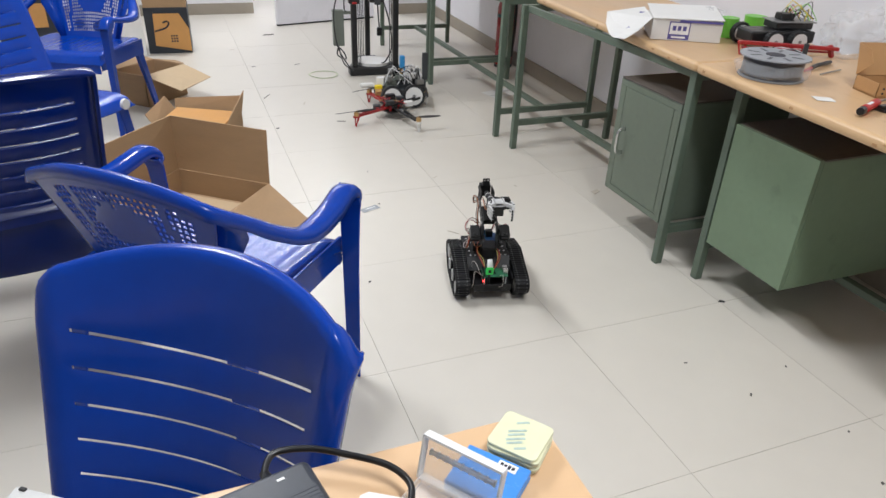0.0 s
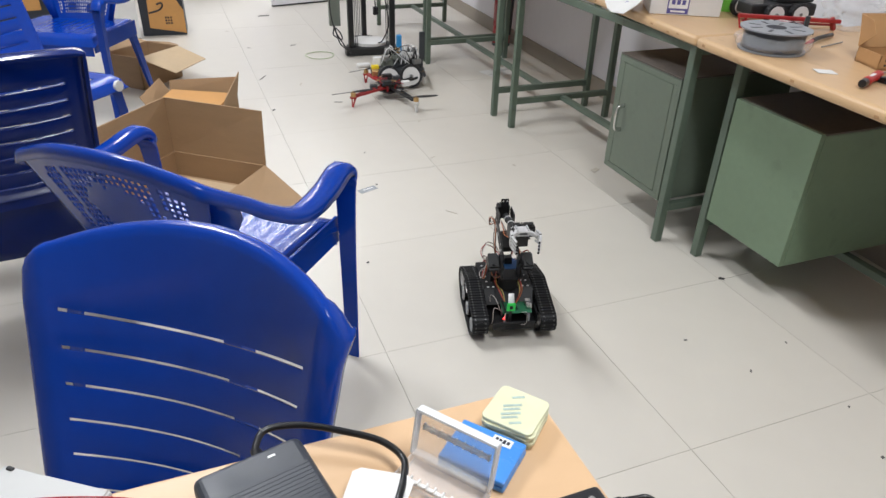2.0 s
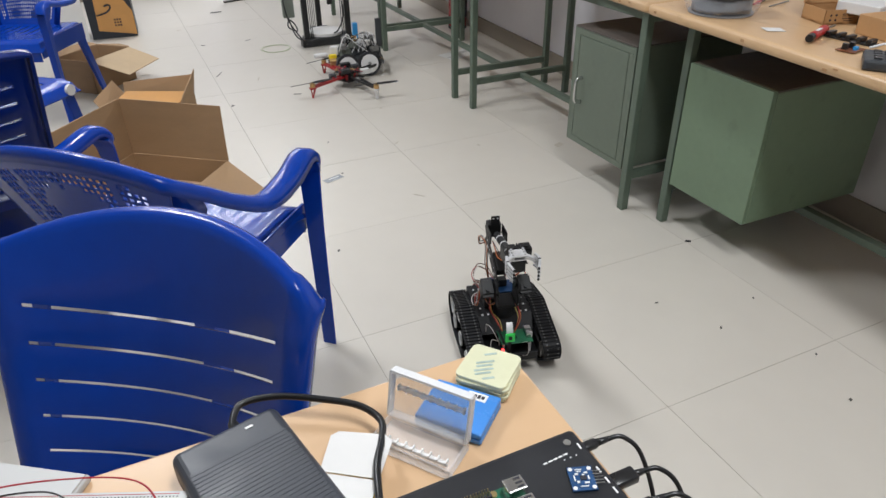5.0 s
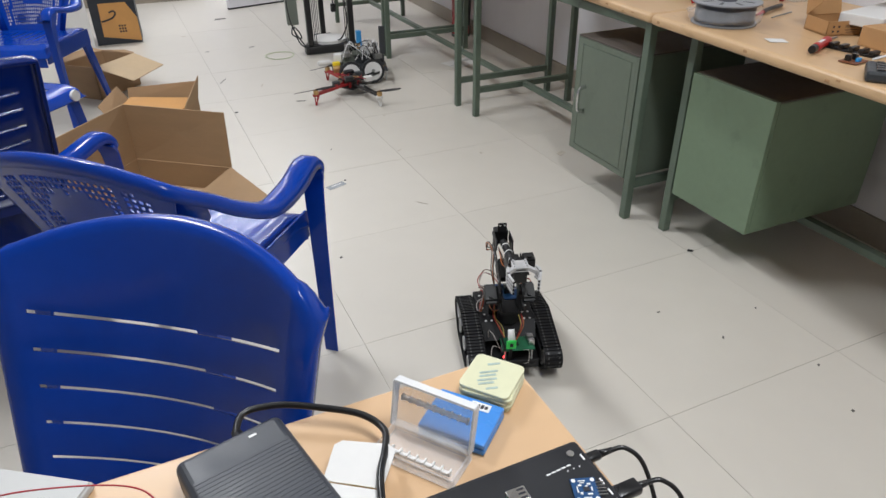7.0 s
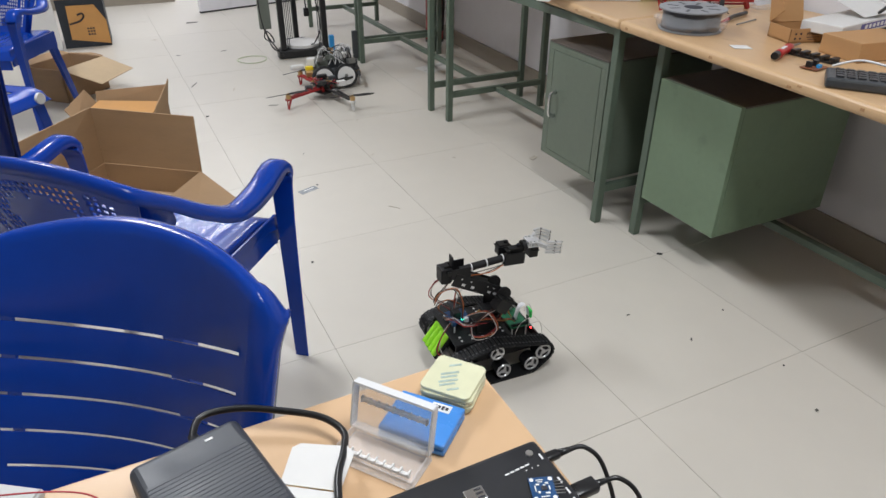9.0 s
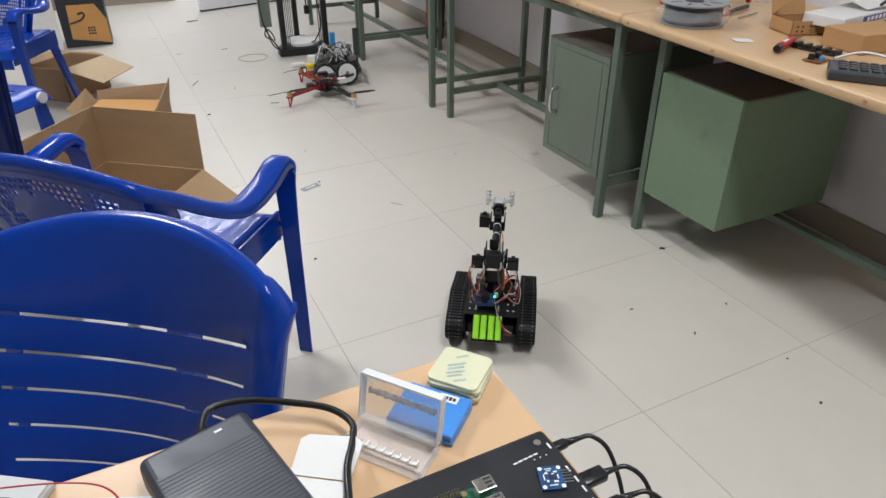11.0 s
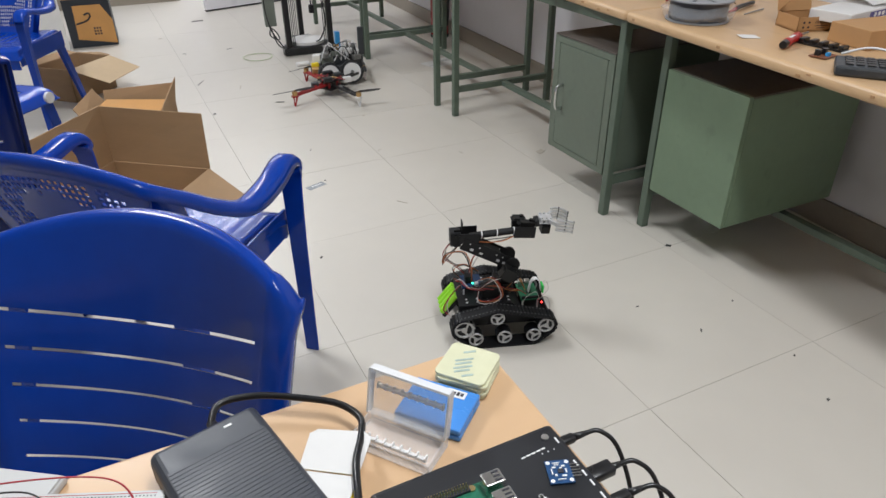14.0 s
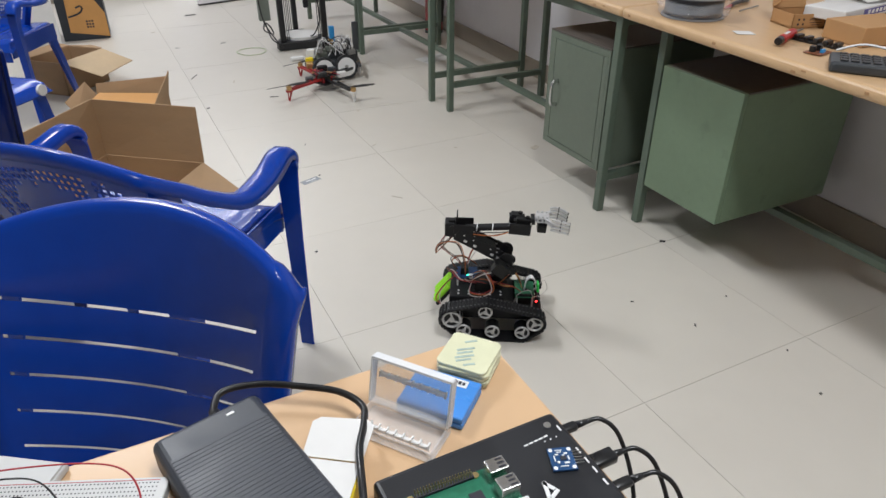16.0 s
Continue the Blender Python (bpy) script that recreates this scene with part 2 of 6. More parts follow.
wall_piece("wall_passage", (0.30, Y1 + 0.151), (0.30, 7.399), 0, CEIL, 0.12, "plain off-white painted wall of the passage")
wall_piece("wall_passage_2", (1.62, 7.399), (1.62, 5.761), 0, CEIL, 0.12, "plain off-white painted wall of the passage")
solo("ceiling", BOX(8.4, 12.0, 0.12, 0.6, 1.6, CEIL + 0.06), M_CEIL, "plain white painted ceiling", "ceiling", kind="structure")


def skirting(a, b):
    bm = bmesh.new()
    a, b = Vector((*a, 0)), Vector((*b, 0))
    n = (b - a).normalized().cross(Vector((0, 0, 1))) * 0.012
    slab(bm, [p + Vector((0, 0, 0.10)) for p in (a + n, b + n, b + n * 0.02, a + n * 0.02)], 0.0995)
    return solo("baseboard", bm, M_SKIRT, "grey-brown tile skirting with dusty top edge", "baseboard", kind="structure")


skirting((wall_x(5.36), 5.36), (wall_x(Y0), Y0))
skirting((X0, Y1), (0.30, Y1))
skirting((1.62, 5.36), (wall_x(5.36), 5.36))
skirting((X0, Y0), (X0, Y1))

# tube lamps on the ceiling, all out of view; the last two are added fill
for lx, ly, power, turn in LAMPS:
    root = thing("ceiling_light", pose(lx, ly, CEIL, 0, 0, turn), "unseen white twin-tube ceiling light, switched on", "ceiling light", "ceiling lights")
    part("housing", BOX(0.30, 1.25, 0.05, 0, 0, -0.026, bevel=0.006), M_WHITE, root)
    for s in (-0.07, 0.07):
        bm = bmesh.new()
        rod(bm, (s, -0.6, -0.065), (s, 0.6, -0.065), 0.014)
        part("tube", bm, M_LAMP, root, "glowing white tube", smooth=True)


# ---- desks along the wall ----
def desk(y0, y1, xf0, xf1, legs_x, label, cabinet=None, top=0.765, rear=0.64, over=0.03, paint=M_GREEN):
    """A steel-framed desk: y0 to y1, front edge at xf0 (near end) to xf1 (far end), optional hung cabinet."""
    root = thing("desk", pose(legs_x, y0, 0), label, "desk", "desks along the wall")
    o = Vector((legs_x, y0, 0))
    bm = bmesh.new()
    slab(bm, [Vector(p) - o for p in ((xf0, y0 - 0.03, top), (xf0 + rear, y0 - 0.03, top), (xf1 + rear, y1 + over, top), (xf1, y1 + over, top))], 0.034)
    ob = part("tabletop", bm, M_TOP, root, "beech-coloured laminate top with rounded worn front edge")
    rounded(ob, 0.014, 4)
    chips = random.Random(int(1000 * (y0 + 3)))
    for k in range(9):
        f = chips.random()
        w = chips.uniform(0.004, 0.014)
        cx, cy = xf0 + (xf1 - xf0) * f - legs_x, (y1 - y0 + over) * f
        part("edge_chip", BOX(0.0024, w, chips.uniform(0.003, 0.008), cx + 0.0006, cy, top - chips.uniform(0.012, 0.022), bevel=0.0006, seg=1), M_EDGE, ob, "dark chip in the worn edge")
    n = y1 - y0
    lw, dep = 0.030, 0.575
    for (lx, ly) in ((0, 0.0), (0, n), (dep, 0.0), (dep, n)):
        bm = BOX(lw, lw, top - 0.036, lx + lw / 2, ly, (top - 0.036) / 2, bevel=0.003)
        part("leg", bm, M_FRAME, root)
    for ly in (0.0, n):
        part("side_rail", BOX(dep - lw - 0.002, 0.025, 0.03, dep / 2 + lw / 2, ly, 0.14, bevel=0.002), M_FRAME, root)
        part("top_rail", BOX(dep - lw - 0.002, 0.025, 0.03, dep / 2 + lw / 2, ly, top - 0.052, bevel=0.002), M_FRAME, root)
    part("stretcher", BOX(0.03, n - 0.03, 0.025, 0.30, n / 2, 0.14, bevel=0.002), M_FRAME, root)
    part("front_rail", BOX(0.02, n - 0.04, 0.03, 0.03, n / 2, top - 0.052, bevel=0.002), M_FRAME, root)
    if cabinet:
        c0, c1, z0, z1, setback, door = cabinet
        w, h, d = c1 - c0, z1 - z0, 0.50
        cy, cz = (c0 + c1) / 2 - y0, (z0 + z1) / 2
        bm = bmesh.new()
        t = 0.012
        x = setback
        box(bm, d, t, h, x + d / 2, c0 - y0 + t / 2, cz, bevel=0.0015)
        box(bm, d, t, h, x + d / 2, c1 - y0 - t / 2, cz, bevel=0.0015)
        box(bm, d - 0.002, w - 2 * t, t, x + d / 2, cy, z0 + t / 2)
        box(bm, t, w - 2 * t, h - 2 * t, x + d - t / 2, cy, cz)
        cab = part("cabinet", bm, paint, root, "green painted steel cabinet hung under the desk")
        part("cabinet_top", BOX(d, w, 0.006, x + d / 2, cy, z1 + 0.0035, bevel=0.002), M_CABTOP, cab, "dark brown-grey cabinet top")
        if door:
            f = 0.022
            bm = bmesh.new()
            box(bm, 0.01, w - 2 * t, f, x + 0.005, cy, z1 - f / 2 - 0.001)
            box(bm, 0.01, w - 2 * t, f, x + 0.005, cy, z0 + f / 2 + 0.001)
            box(bm, 0.01, f, h - 2 * f - 0.004, x + 0.005, c0 - y0 + t + f / 2, cz)
            box(bm, 0.01, f, h - 2 * f - 0.004, x + 0.005, c1 - y0 - t - f / 2, cz)
            part("face_frame", bm, paint, cab)
            part("door", BOX(0.012, w - 2 * t - 2 * f - 0.006, h - 2 * f - 0.006, x + 0.005, cy, cz, bevel=0.002), paint, cab, "green steel cabinet door")
            bm = bmesh.new()
            hy = c1 - y0 - 0.075
            hx = x - 0.002
            hz = cz - 0.002
            sweep(bm, spline([Vector((hx, hy, hz + 0.048)), Vector((hx - 0.026, hy, hz + 0.040)), Vector((hx - 0.03, hy, hz)), Vector((hx - 0.026, hy, hz - 0.040)), Vector((hx, hy, hz - 0.048))], 5),
                  circle(0.008, 8, 0.004), up=(0, 1, 0))
            part("door_handle", bm, M_CHROME, cab, "chrome bow handle", smooth=True)
        else:
            part("drawer_front", BOX(0.016, w - 0.002, h + 0.006, x - 0.0085, cy, cz + 0.003, bevel=0.0015), M_GREEN, cab, "plain green steel front panel")
    return root


desk(0.305, 1.56, 1.118, 1.225, 1.142, "green steel desk with beech top and a closed hung cabinet", (0.330, 0.690, 0.155, 0.605, 0.004, True), paint=M_GREYGREEN)
desk(-1.10, 0.165, 1.025, 1.115, 1.215, "green steel desk with beech top and plain hung steel cabinet", (-0.196, 0.140, 0.165, 0.592, 0.012, False), rear=0.72, over=0.107)
desk(1.755, 2.83, 1.225, 1.25, 1.130, "green steel desk frame with beech top, beside the wall")
desk(2.90, 4.03, 1.215, 1.26, 1.135, "green steel desk frame with beech top, beside the wall")


# ---- plastic chairs ----
def chair_leg(bm, top, foot, w0=0.05, w1=0.03, flare=0.0):
    """A tapered moulded leg with an L-shaped section."""
    top, foot = Vector(top), Vector(foot)
    pts = [top.lerp(foot, i / 6) + Vector((0, 0, 0)) for i in range(7)]
    sx = -1 if foot.x > 0 else 1
    sy = -1 if foot.y > 0 else 1
    sec = [(0, 0), (1, 0), (1, 0.16), (0.16, 0.16), (0.16, 1), (0, 1)]
    rings = []
    for i, p in enumerate(pts):
        w = w0 + (w1 - w0) * i / 6
        rings.append([bm.verts.new((p.x + sx * a * w, p.y + sy * b * w, p.z)) for a, b in sec])
    for i in range(6):
        for j in range(6):
            bm.faces.new((rings[i][j], rings[i][(j + 1) % 6], rings[i + 1][(j + 1) % 6], rings[i + 1][j]))
    bm.faces.new(rings[0])
    bm.faces.new(rings[-1])
    return bm


def seat_mesh(w, d, z, y0, slots=True, ribs=0.0):
    """A dished seat with a rolled rim; y0 is its rear edge, it reaches y0 + d."""
    bm = bmesh.new()
    nx, ny = (36, 20) if ribs else (26, 20)
    grid = {}
    for i in range(nx + 1):
        for j in range(ny + 1):
            u, v = i / nx * 2 - 1, j / ny
            half = w / 2 * (0.92 + 0.08 * v)
            zz = z - 0.014 * (1 - u ** 4) * (1 - (2 * v - 1) ** 4)
            e = max(abs(u), abs(2 * v - 1))
            if e > 0.995:
                zz -= 0.035
            elif e > 0.89:
                zz -= 0.004
            zz -= 0.02 * max(0, v - 0.85) / 0.15
            if ribs and i % 3 == 0 and 2 < i < 34 and 1 < j < 19:
                zz -= ribs
            grid[i, j] = bm.verts.new((half * u, y0 + d * v, zz))
    for i in range(nx):
        for j in range(ny):
            if slots and i in (5, 8, 11, 14, 17, 20) and 5 <= j <= 15:
                continue
            bm.faces.new((grid[i, j], grid[i + 1, j], grid[i + 1, j + 1], grid[i, j + 1]))
    return bm


def slat_back(w, z0, h, y0, lean, crown=0.05, bow=0.035, n_slots=7, gap_size=0.0056):
    """A curved backrest with thin arched slots and side flanges that wrap to the rear."""
    bm = bmesh.new()
    us = [-1.0 + 2.0 * i / 36 for i in range(37)]
    rows = [0.0, 0.05]
    pitch, gap, first = 0.0467 / h, gap_size / h, 1 - 0.089 / h
    slots = []
    for k in range(n_slots):
        c = first - k * pitch
        slots.append((c - gap / 2, c + gap / 2))
    for a, b in reversed(slots):
        rows += [a, b]
    rows += [1 - 0.06 / h, 1 - 0.025 / h, 1.0]
    rows = sorted(r for r in rows if r >= 0)
    cols = [(-1.0, 0.032), (-1.0, 0.02), (-1.0, 0.006)] + [(u, 0.0) for u in us[1:-1]] + [(1.0, 0.006), (1.0, 0.02), (1.0, 0.032)]
    grid = {}
    for j, v in enumerate(rows):
        for i, (u, back) in enumerate(cols):
            taper = 0.91 + 0.09 * v
            x = w / 2 * u * taper + (0.004 * u if back > 0.01 else 0)
            z = z0 + h * v + crown * ((1 - abs(u) ** 2.3) - 0.5) * (1.0 if v > 0.999 else 0.75 if v > 1 - 0.04 / h else 0.35 if v > 1 - 0.062 / h else -0.20) - back * 0.31
            y = y0 - lean * v + bow * u * u - back
            grid[i, j] = bm.verts.new((x, y, z))
    for j in range(len(rows) - 1):
        mid = (rows[j] + rows[j + 1]) / 2
        is_slot = any(a < mid < b for a, b in slots)
        for i in range(len(cols) - 1):
            u = (cols[i][0] + cols[i + 1][0]) / 2
            if is_slot and abs(u) < 0.80 and cols[i][1] == 0 and cols[i + 1][1] == 0:
                continue
            bm.faces.new((grid[i, j], grid[i + 1, j], grid[i + 1, j + 1], grid[i, j + 1]))
    j = len(rows) - 1
    rim = [bm.verts.new(grid[i, j].co + Vector((0, -0.028, -0.010))) for i in range(len(cols))]
    last = len(cols) - 4
    for i in range(3, last):
        bm.faces.new((grid[i, j], grid[i + 1, j], rim[i + 1], rim[i]))
    bm.faces.new((grid[0, j], grid[1, j], grid[2, j], grid[3, j], rim[3]))
    bm.faces.new((grid[last, j], grid[last + 1, j], grid[last + 2, j], grid[last + 3, j], rim[last]))
    bmesh.ops.delete(bm, geom=[v for v in rim if not v.link_faces], context="VERTS")
    return bm


def arched_back():
    """A hollowed backrest with wide rounded side bands, a rolled top rim and seven thin slots."""
    bm = bmesh.new()
    half, spread, slope, hollow, top = 0.1693, 0.0958, 0.2963, 0.0509, 0.8736

    def at(u, z):
        return (half + spread * (z - 0.8)) * u, -0.19 - slope * (z - 0.45) + hollow * u * u

    def crest(u):
        return top - 0.0225 * u * u - 0.0025 * u ** 4

    us = [-1 + i / 20 for i in range(41)]
    band = [(0.004, 0.0030), (0.012, 0.0055), (0.023, 0.0065), (0.030, 0.0050), (0.0335, 0.0015), (0.0350, -0.004), (0.0350, -0.013)]
    slots = [0.751 - 0.0447 * k for k in range(7)]
    open_half, gap = 0.955, 0.0052
    levels = []
    for k in reversed(range(7)):
        levels += [("slot", k, -1), ("slot", k, 1)]
    rows = [("flat", 0.435, 0)] + levels + [("top", 0.055, 0), ("top", 0.028, 0), ("top", 0.012, 0), ("roll", 0.0035, 0.0015), ("roll", 0.0, 0.006), ("roll", -0.001, 0.013), ("roll", 0.001, 0.020),
                                            ("roll", 0.007, 0.025), ("roll", 0.020, 0.027)]
    grid = []
    for kind, a, b in rows:
        line = []
        for u in us:
            if kind == "flat":
                z, back = a, 0.0
            elif kind == "slot":
                z, back = slots[a] + 0.0286 * u * u + b * gap / 2, 0.0
            else:
                z, back = crest(u) - a, b
            x, y = at(u, z)
            line.append((x, y - back, z))
        ends = []
        for s, (x, y, z) in ((-1, line[0]), (1, line[-1])):
            q = b / 0.027 if kind == "roll" else 0.0
            share = 1.0 if kind == "roll" else 1 - 0.9 * a / 0.055 if kind == "top" else 0.0
            drop = [share * 0.032 * (dx / 0.0350) ** 2.2 for dx, dy in band]
            ends.append([(x + s * dx * (1 - 0.3 * q), y + dy * (1 - q), z - dz) for (dx, dy), dz in zip(band, drop)])
        grid.append([bm.verts.new(p) for p in ends[0][::-1] + line + ends[1]])
    nb = len(band)
    for j in range(len(rows) - 1):
        is_slot = rows[j][0] == "slot" and rows[j + 1][0] == "slot" and rows[j][1] == rows[j + 1][1]
        for i in range(len(grid[0]) - 1):
            if is_slot and nb <= i < nb + 40 and abs((us[i - nb] + us[i - nb + 1]) / 2) < open_half:
                continue
            bm.faces.new((grid[j][i], grid[j][i + 1], grid[j + 1][i + 1], grid[j + 1][i]))
    return bm


def slat_chair(m, label, low=0.0, plastic=M_BLUE, arched=False):
    """Armless moulded chair; it faces +y, its origin is on the floor under the seat's middle."""
    root = thing("plastic_chair", m, label, "chair", "plastic chairs")
    solidify(part("seat", seat_mesh(0.44, 0.43, 0.43, -0.21), plastic, root, smooth=True), 0.005, 0.002)
    if arched:
        even_shading(solidify(part("backrest", arched_back(), plastic, root, "slotted curved backrest with rolled rim", smooth=True), 0.004, 0.0, -1))
    else:
        solidify(part("backrest", slat_back(0.437, 0.40 - low, 0.40 + low, -0.190 + 0.32 * low, 0.128 + 0.32 * low, crown=0.012 if low else 0.06, gap_size=0.0062 if low else 0.0056), plastic, root, "slotted curved backrest", smooth=True), 0.010, 0.002, 0)
    for sx in (-1, 1):
        for sy in (-1, 1):
            bm = bmesh.new()
            chair_leg(bm, (sx * 0.20, 0.19 if sy > 0 else -0.195, 0.405), (sx * 0.232, 0.215 if sy > 0 else -0.265, 0.0))
            rounded(part("leg", bm, plastic, root, smooth=False), 0.003)
    for sy in (0.205, -0.205):
        part("apron", BOX(0.36, 0.008, 0.04, 0, sy * 0.97, 0.385, bevel=0.002), plastic, root)
    return root


def net_back():
    """A curved back panel of fine open lattice with a solid medallion, solid posts and a solid lower edge."""
    bm = bmesh.new()
    nx, ny = 66, 40

    def uneven(k, n):
        return (k + (0.34 if k % 2 else 0.0)) / n

    grid = {}
    for i in range(nx + 1):
        for j in range(ny + 1):
            u, v = uneven(i, nx) * 2 - 1, uneven(j, ny)
            crest = 0.745 - 0.055 * u * u
            x = 0.228 * u * (0.64 + 0.36 * v)
            y = -0.145 - (0.124 - 0.044 * u * u) * v
            grid[i, j] = bm.verts.new((x, y, 0.42 + (crest - 0.42) * v))
    for i in range(nx):
        for j in range(ny):
            u, v = (i + 0.5) / nx * 2 - 1, (j + 0.5) / ny
            solid = abs(u) > 0.80 or v < 0.12 or v > 0.90 or (abs(u) > 0.70 and v > 0.84)
            solid = solid or ((abs(u) - 0.12) / 0.26) ** 2 + ((v - 0.60) / 0.17) ** 2 < 1
            solid = solid or abs(abs(u) - 0.60 + 0.25 * (v - 0.5)) < 0.035
            if not solid and i % 2 == 0 and j % 2 == 0:
                continue
            bm.faces.new((grid[i, j], grid[i + 1, j], grid[i + 1, j + 1], grid[i, j + 1]))
    return bm


def arm_chair(m, label):
    """Moulded armchair with a lattice back whose rim runs on into the arms; it faces +y."""
    root = thing("plastic_armchair", m, label, "chair", "plastic chairs")
    solidify(part("seat", seat_mesh(0.52, 0.43, 0.448, -0.21, slots=False, ribs=0.0016), M_BLUE, root, smooth=True), 0.005, 0.002)
    solidify(part("backrest", net_back(), M_BLUE, root, "lattice backrest with a solid medallion", smooth=True), 0.003)
    sec = [(-0.022, -0.012), (-0.018, 0.006), (-0.010, 0.012), (0.010, 0.012), (0.018, 0.006), (0.022, -0.012), (0.016, -0.012), (0.008, 0.004), (-0.008, 0.004), (-0.016, -0.012)]
    arm = [(0.296, 0.198, 0.560), (0.296, 0.181, 0.589), (0.297, 0.145, 0.600), (0.303, 0.06, 0.583), (0.304, -0.045, 0.581), (0.282, -0.11, 0.610), (0.254, -0.16, 0.647), (0.222, -0.225, 0.691)]
    top = [(0.17, -0.243, 0.714), (0.09, -0.262, 0.739), (0, -0.269, 0.747), (-0.09, -0.262, 0.739), (-0.17, -0.243, 0.714)]
    line = spline(arm + top + [(-x, y, z) for x, y, z in reversed(arm)], 6)
    n = len(line) - 1
    bm = bmesh.new()
    sweep(bm, line, sec, scales=[(0.62 + 0.85 * min(1, max(0, abs(i / n - 0.5) * 2 - 0.25) / 0.4) - 0.25 * max(0, abs(i / n - 0.5) * 2 - 0.94) / 0.06, 1.1) for i in range(n + 1)])
    part("arm_rail", bm, M_BLUE, root, "moulded top rim running into both armrests", smooth=True)
    for s in (-1, 1):
        bm = bmesh.new()
        line = spline([(s * 0.294, 0.182, 0.585), (s * 0.294, 0.196, 0.560), (s * 0.292, 0.200, 0.52), (s * 0.288, 0.202, 0.35), (s * 0.284, 0.206, 0.0)], 6)
        n = len(line)
        sweep(bm, line, [(-0.032, -0.016), (0.032, -0.016), (0.032, -0.010), (-0.026, -0.010), (-0.026, 0.016), (-0.032, 0.016)], up=(0, 1, 0),
              scales=[(1.12 - 0.55 * i / n, 1.3 - 0.5 * i / n) for i in range(n)])
        rounded(part("front_leg", bm, M_BLUE, root), 0.003)
        bm = bmesh.new()
        rows = [((0.200, -0.222, 0.700), (0.224, -0.226, 0.700)), ((0.190, -0.203, 0.648), (0.250, -0.171, 0.648)), ((0.178, -0.187, 0.600), (0.234, -0.141, 0.600)),
                ((0.160, -0.169, 0.540), (0.203, -0.138, 0.540)), ((0.135, -0.146, 0.440), (0.166, -0.136, 0.440))]
        rings = [[bm.verts.new((s * x, y, z)) for x, y, z in row] for row in rows]
        for p, q in zip(rings, rings[1:]):
            bm.faces.new((p[0], p[1], q[1], q[0]))
        solidify(part("back_post", bm, M_BLUE, root, "solid side post between back and arm", smooth=True), 0.004)
        bm = bmesh.new()
        chair_leg(bm, (s * 0.235, -0.195, 0.44), (s * 0.262, -0.27, 0.0), 0.055, 0.032)
        rounded(part("rear_leg", bm, M_BLUE, root), 0.003)
        part("side_rail", BOX(0.008, 0.40, 0.075, s * 0.250, 0.008, 0.402, bevel=0.002), M_BLUE, root)
    part("apron", BOX(0.49, 0.008, 0.05, 0, 0.212, 0.375, bevel=0.002), M_BLUE, root)
    return root


def facing(x, y, fx, fy):
    """A pose on the floor at x, y that turns a thing's +y to (fx, fy)."""
    return pose(x, y, 0, 0, 0, math.degrees(math.atan2(-fx, fy)))


slat_chair(pose(-0.6239, -0.9969, 0, 0, 0, 141.65), "blue moulded plastic chair with slotted back, drawn up to the table", arched=True)
arm_chair(pose(-0.4357, 0.0541, 0, 0, 0, -40.93), "blue plastic armchair with lattice back, beside an open carton")
slat_chair(facing(-0.936, 0.688, -0.25, 0.97), "dark blue plastic chair with slotted back and curved slats", low=0.22, plastic=M_BLUE_DARK)
arm_chair(facing(-0.925, 2.465, -0.451, -0.893), "blue plastic armchair with lattice back, near the stacked cartons")
corner_chair = slat_chair(facing(-0.945, 1.516, 0.75, -0.661), "blue moulded plastic chair with white plug in its corner")
bm = bmesh.new()
rod(bm, (-0.165, 0.214, 0.395), (-0.165, 0.226, 0.395), 0.022, seg=16)
part("corner_plug", bm, M_PAPER, corner_chair, "round white plug")


# ---- cartons on the floor ----
def carton_walls(bm, p, a, la, b, lb, h, t=0.005):
    """Four walls and a bottom; p is one corner on the floor, a and b unit directions."""
    p, a, b = Vector(p), Vector((*a, 0)), Vector((*b, 0))
    z = Vector((0, 0, h))
    for q, d, l, n in ((p, a, la, b), (p + b * lb, a, la, -b), (p, b, lb, a), (p + a * la, b, lb, -a)):
        w = [q, q + d * l, q + d * l + n * t, q + n * t]
        if (w[1] - w[0]).cross(w[2] - w[0]).z < 0:
            w = w[::-1]
        slab(bm, [v + z for v in w], h - 0.0005)
    w = [v + Vector((0, 0, 0.006)) for v in (p, p + a * la, p + a * la + b * lb, p + b * lb)]
    if (w[1] - w[0]).cross(w[2] - w[0]).z < 0:
        w = w[::-1]
    slab(bm, w, 0.005)


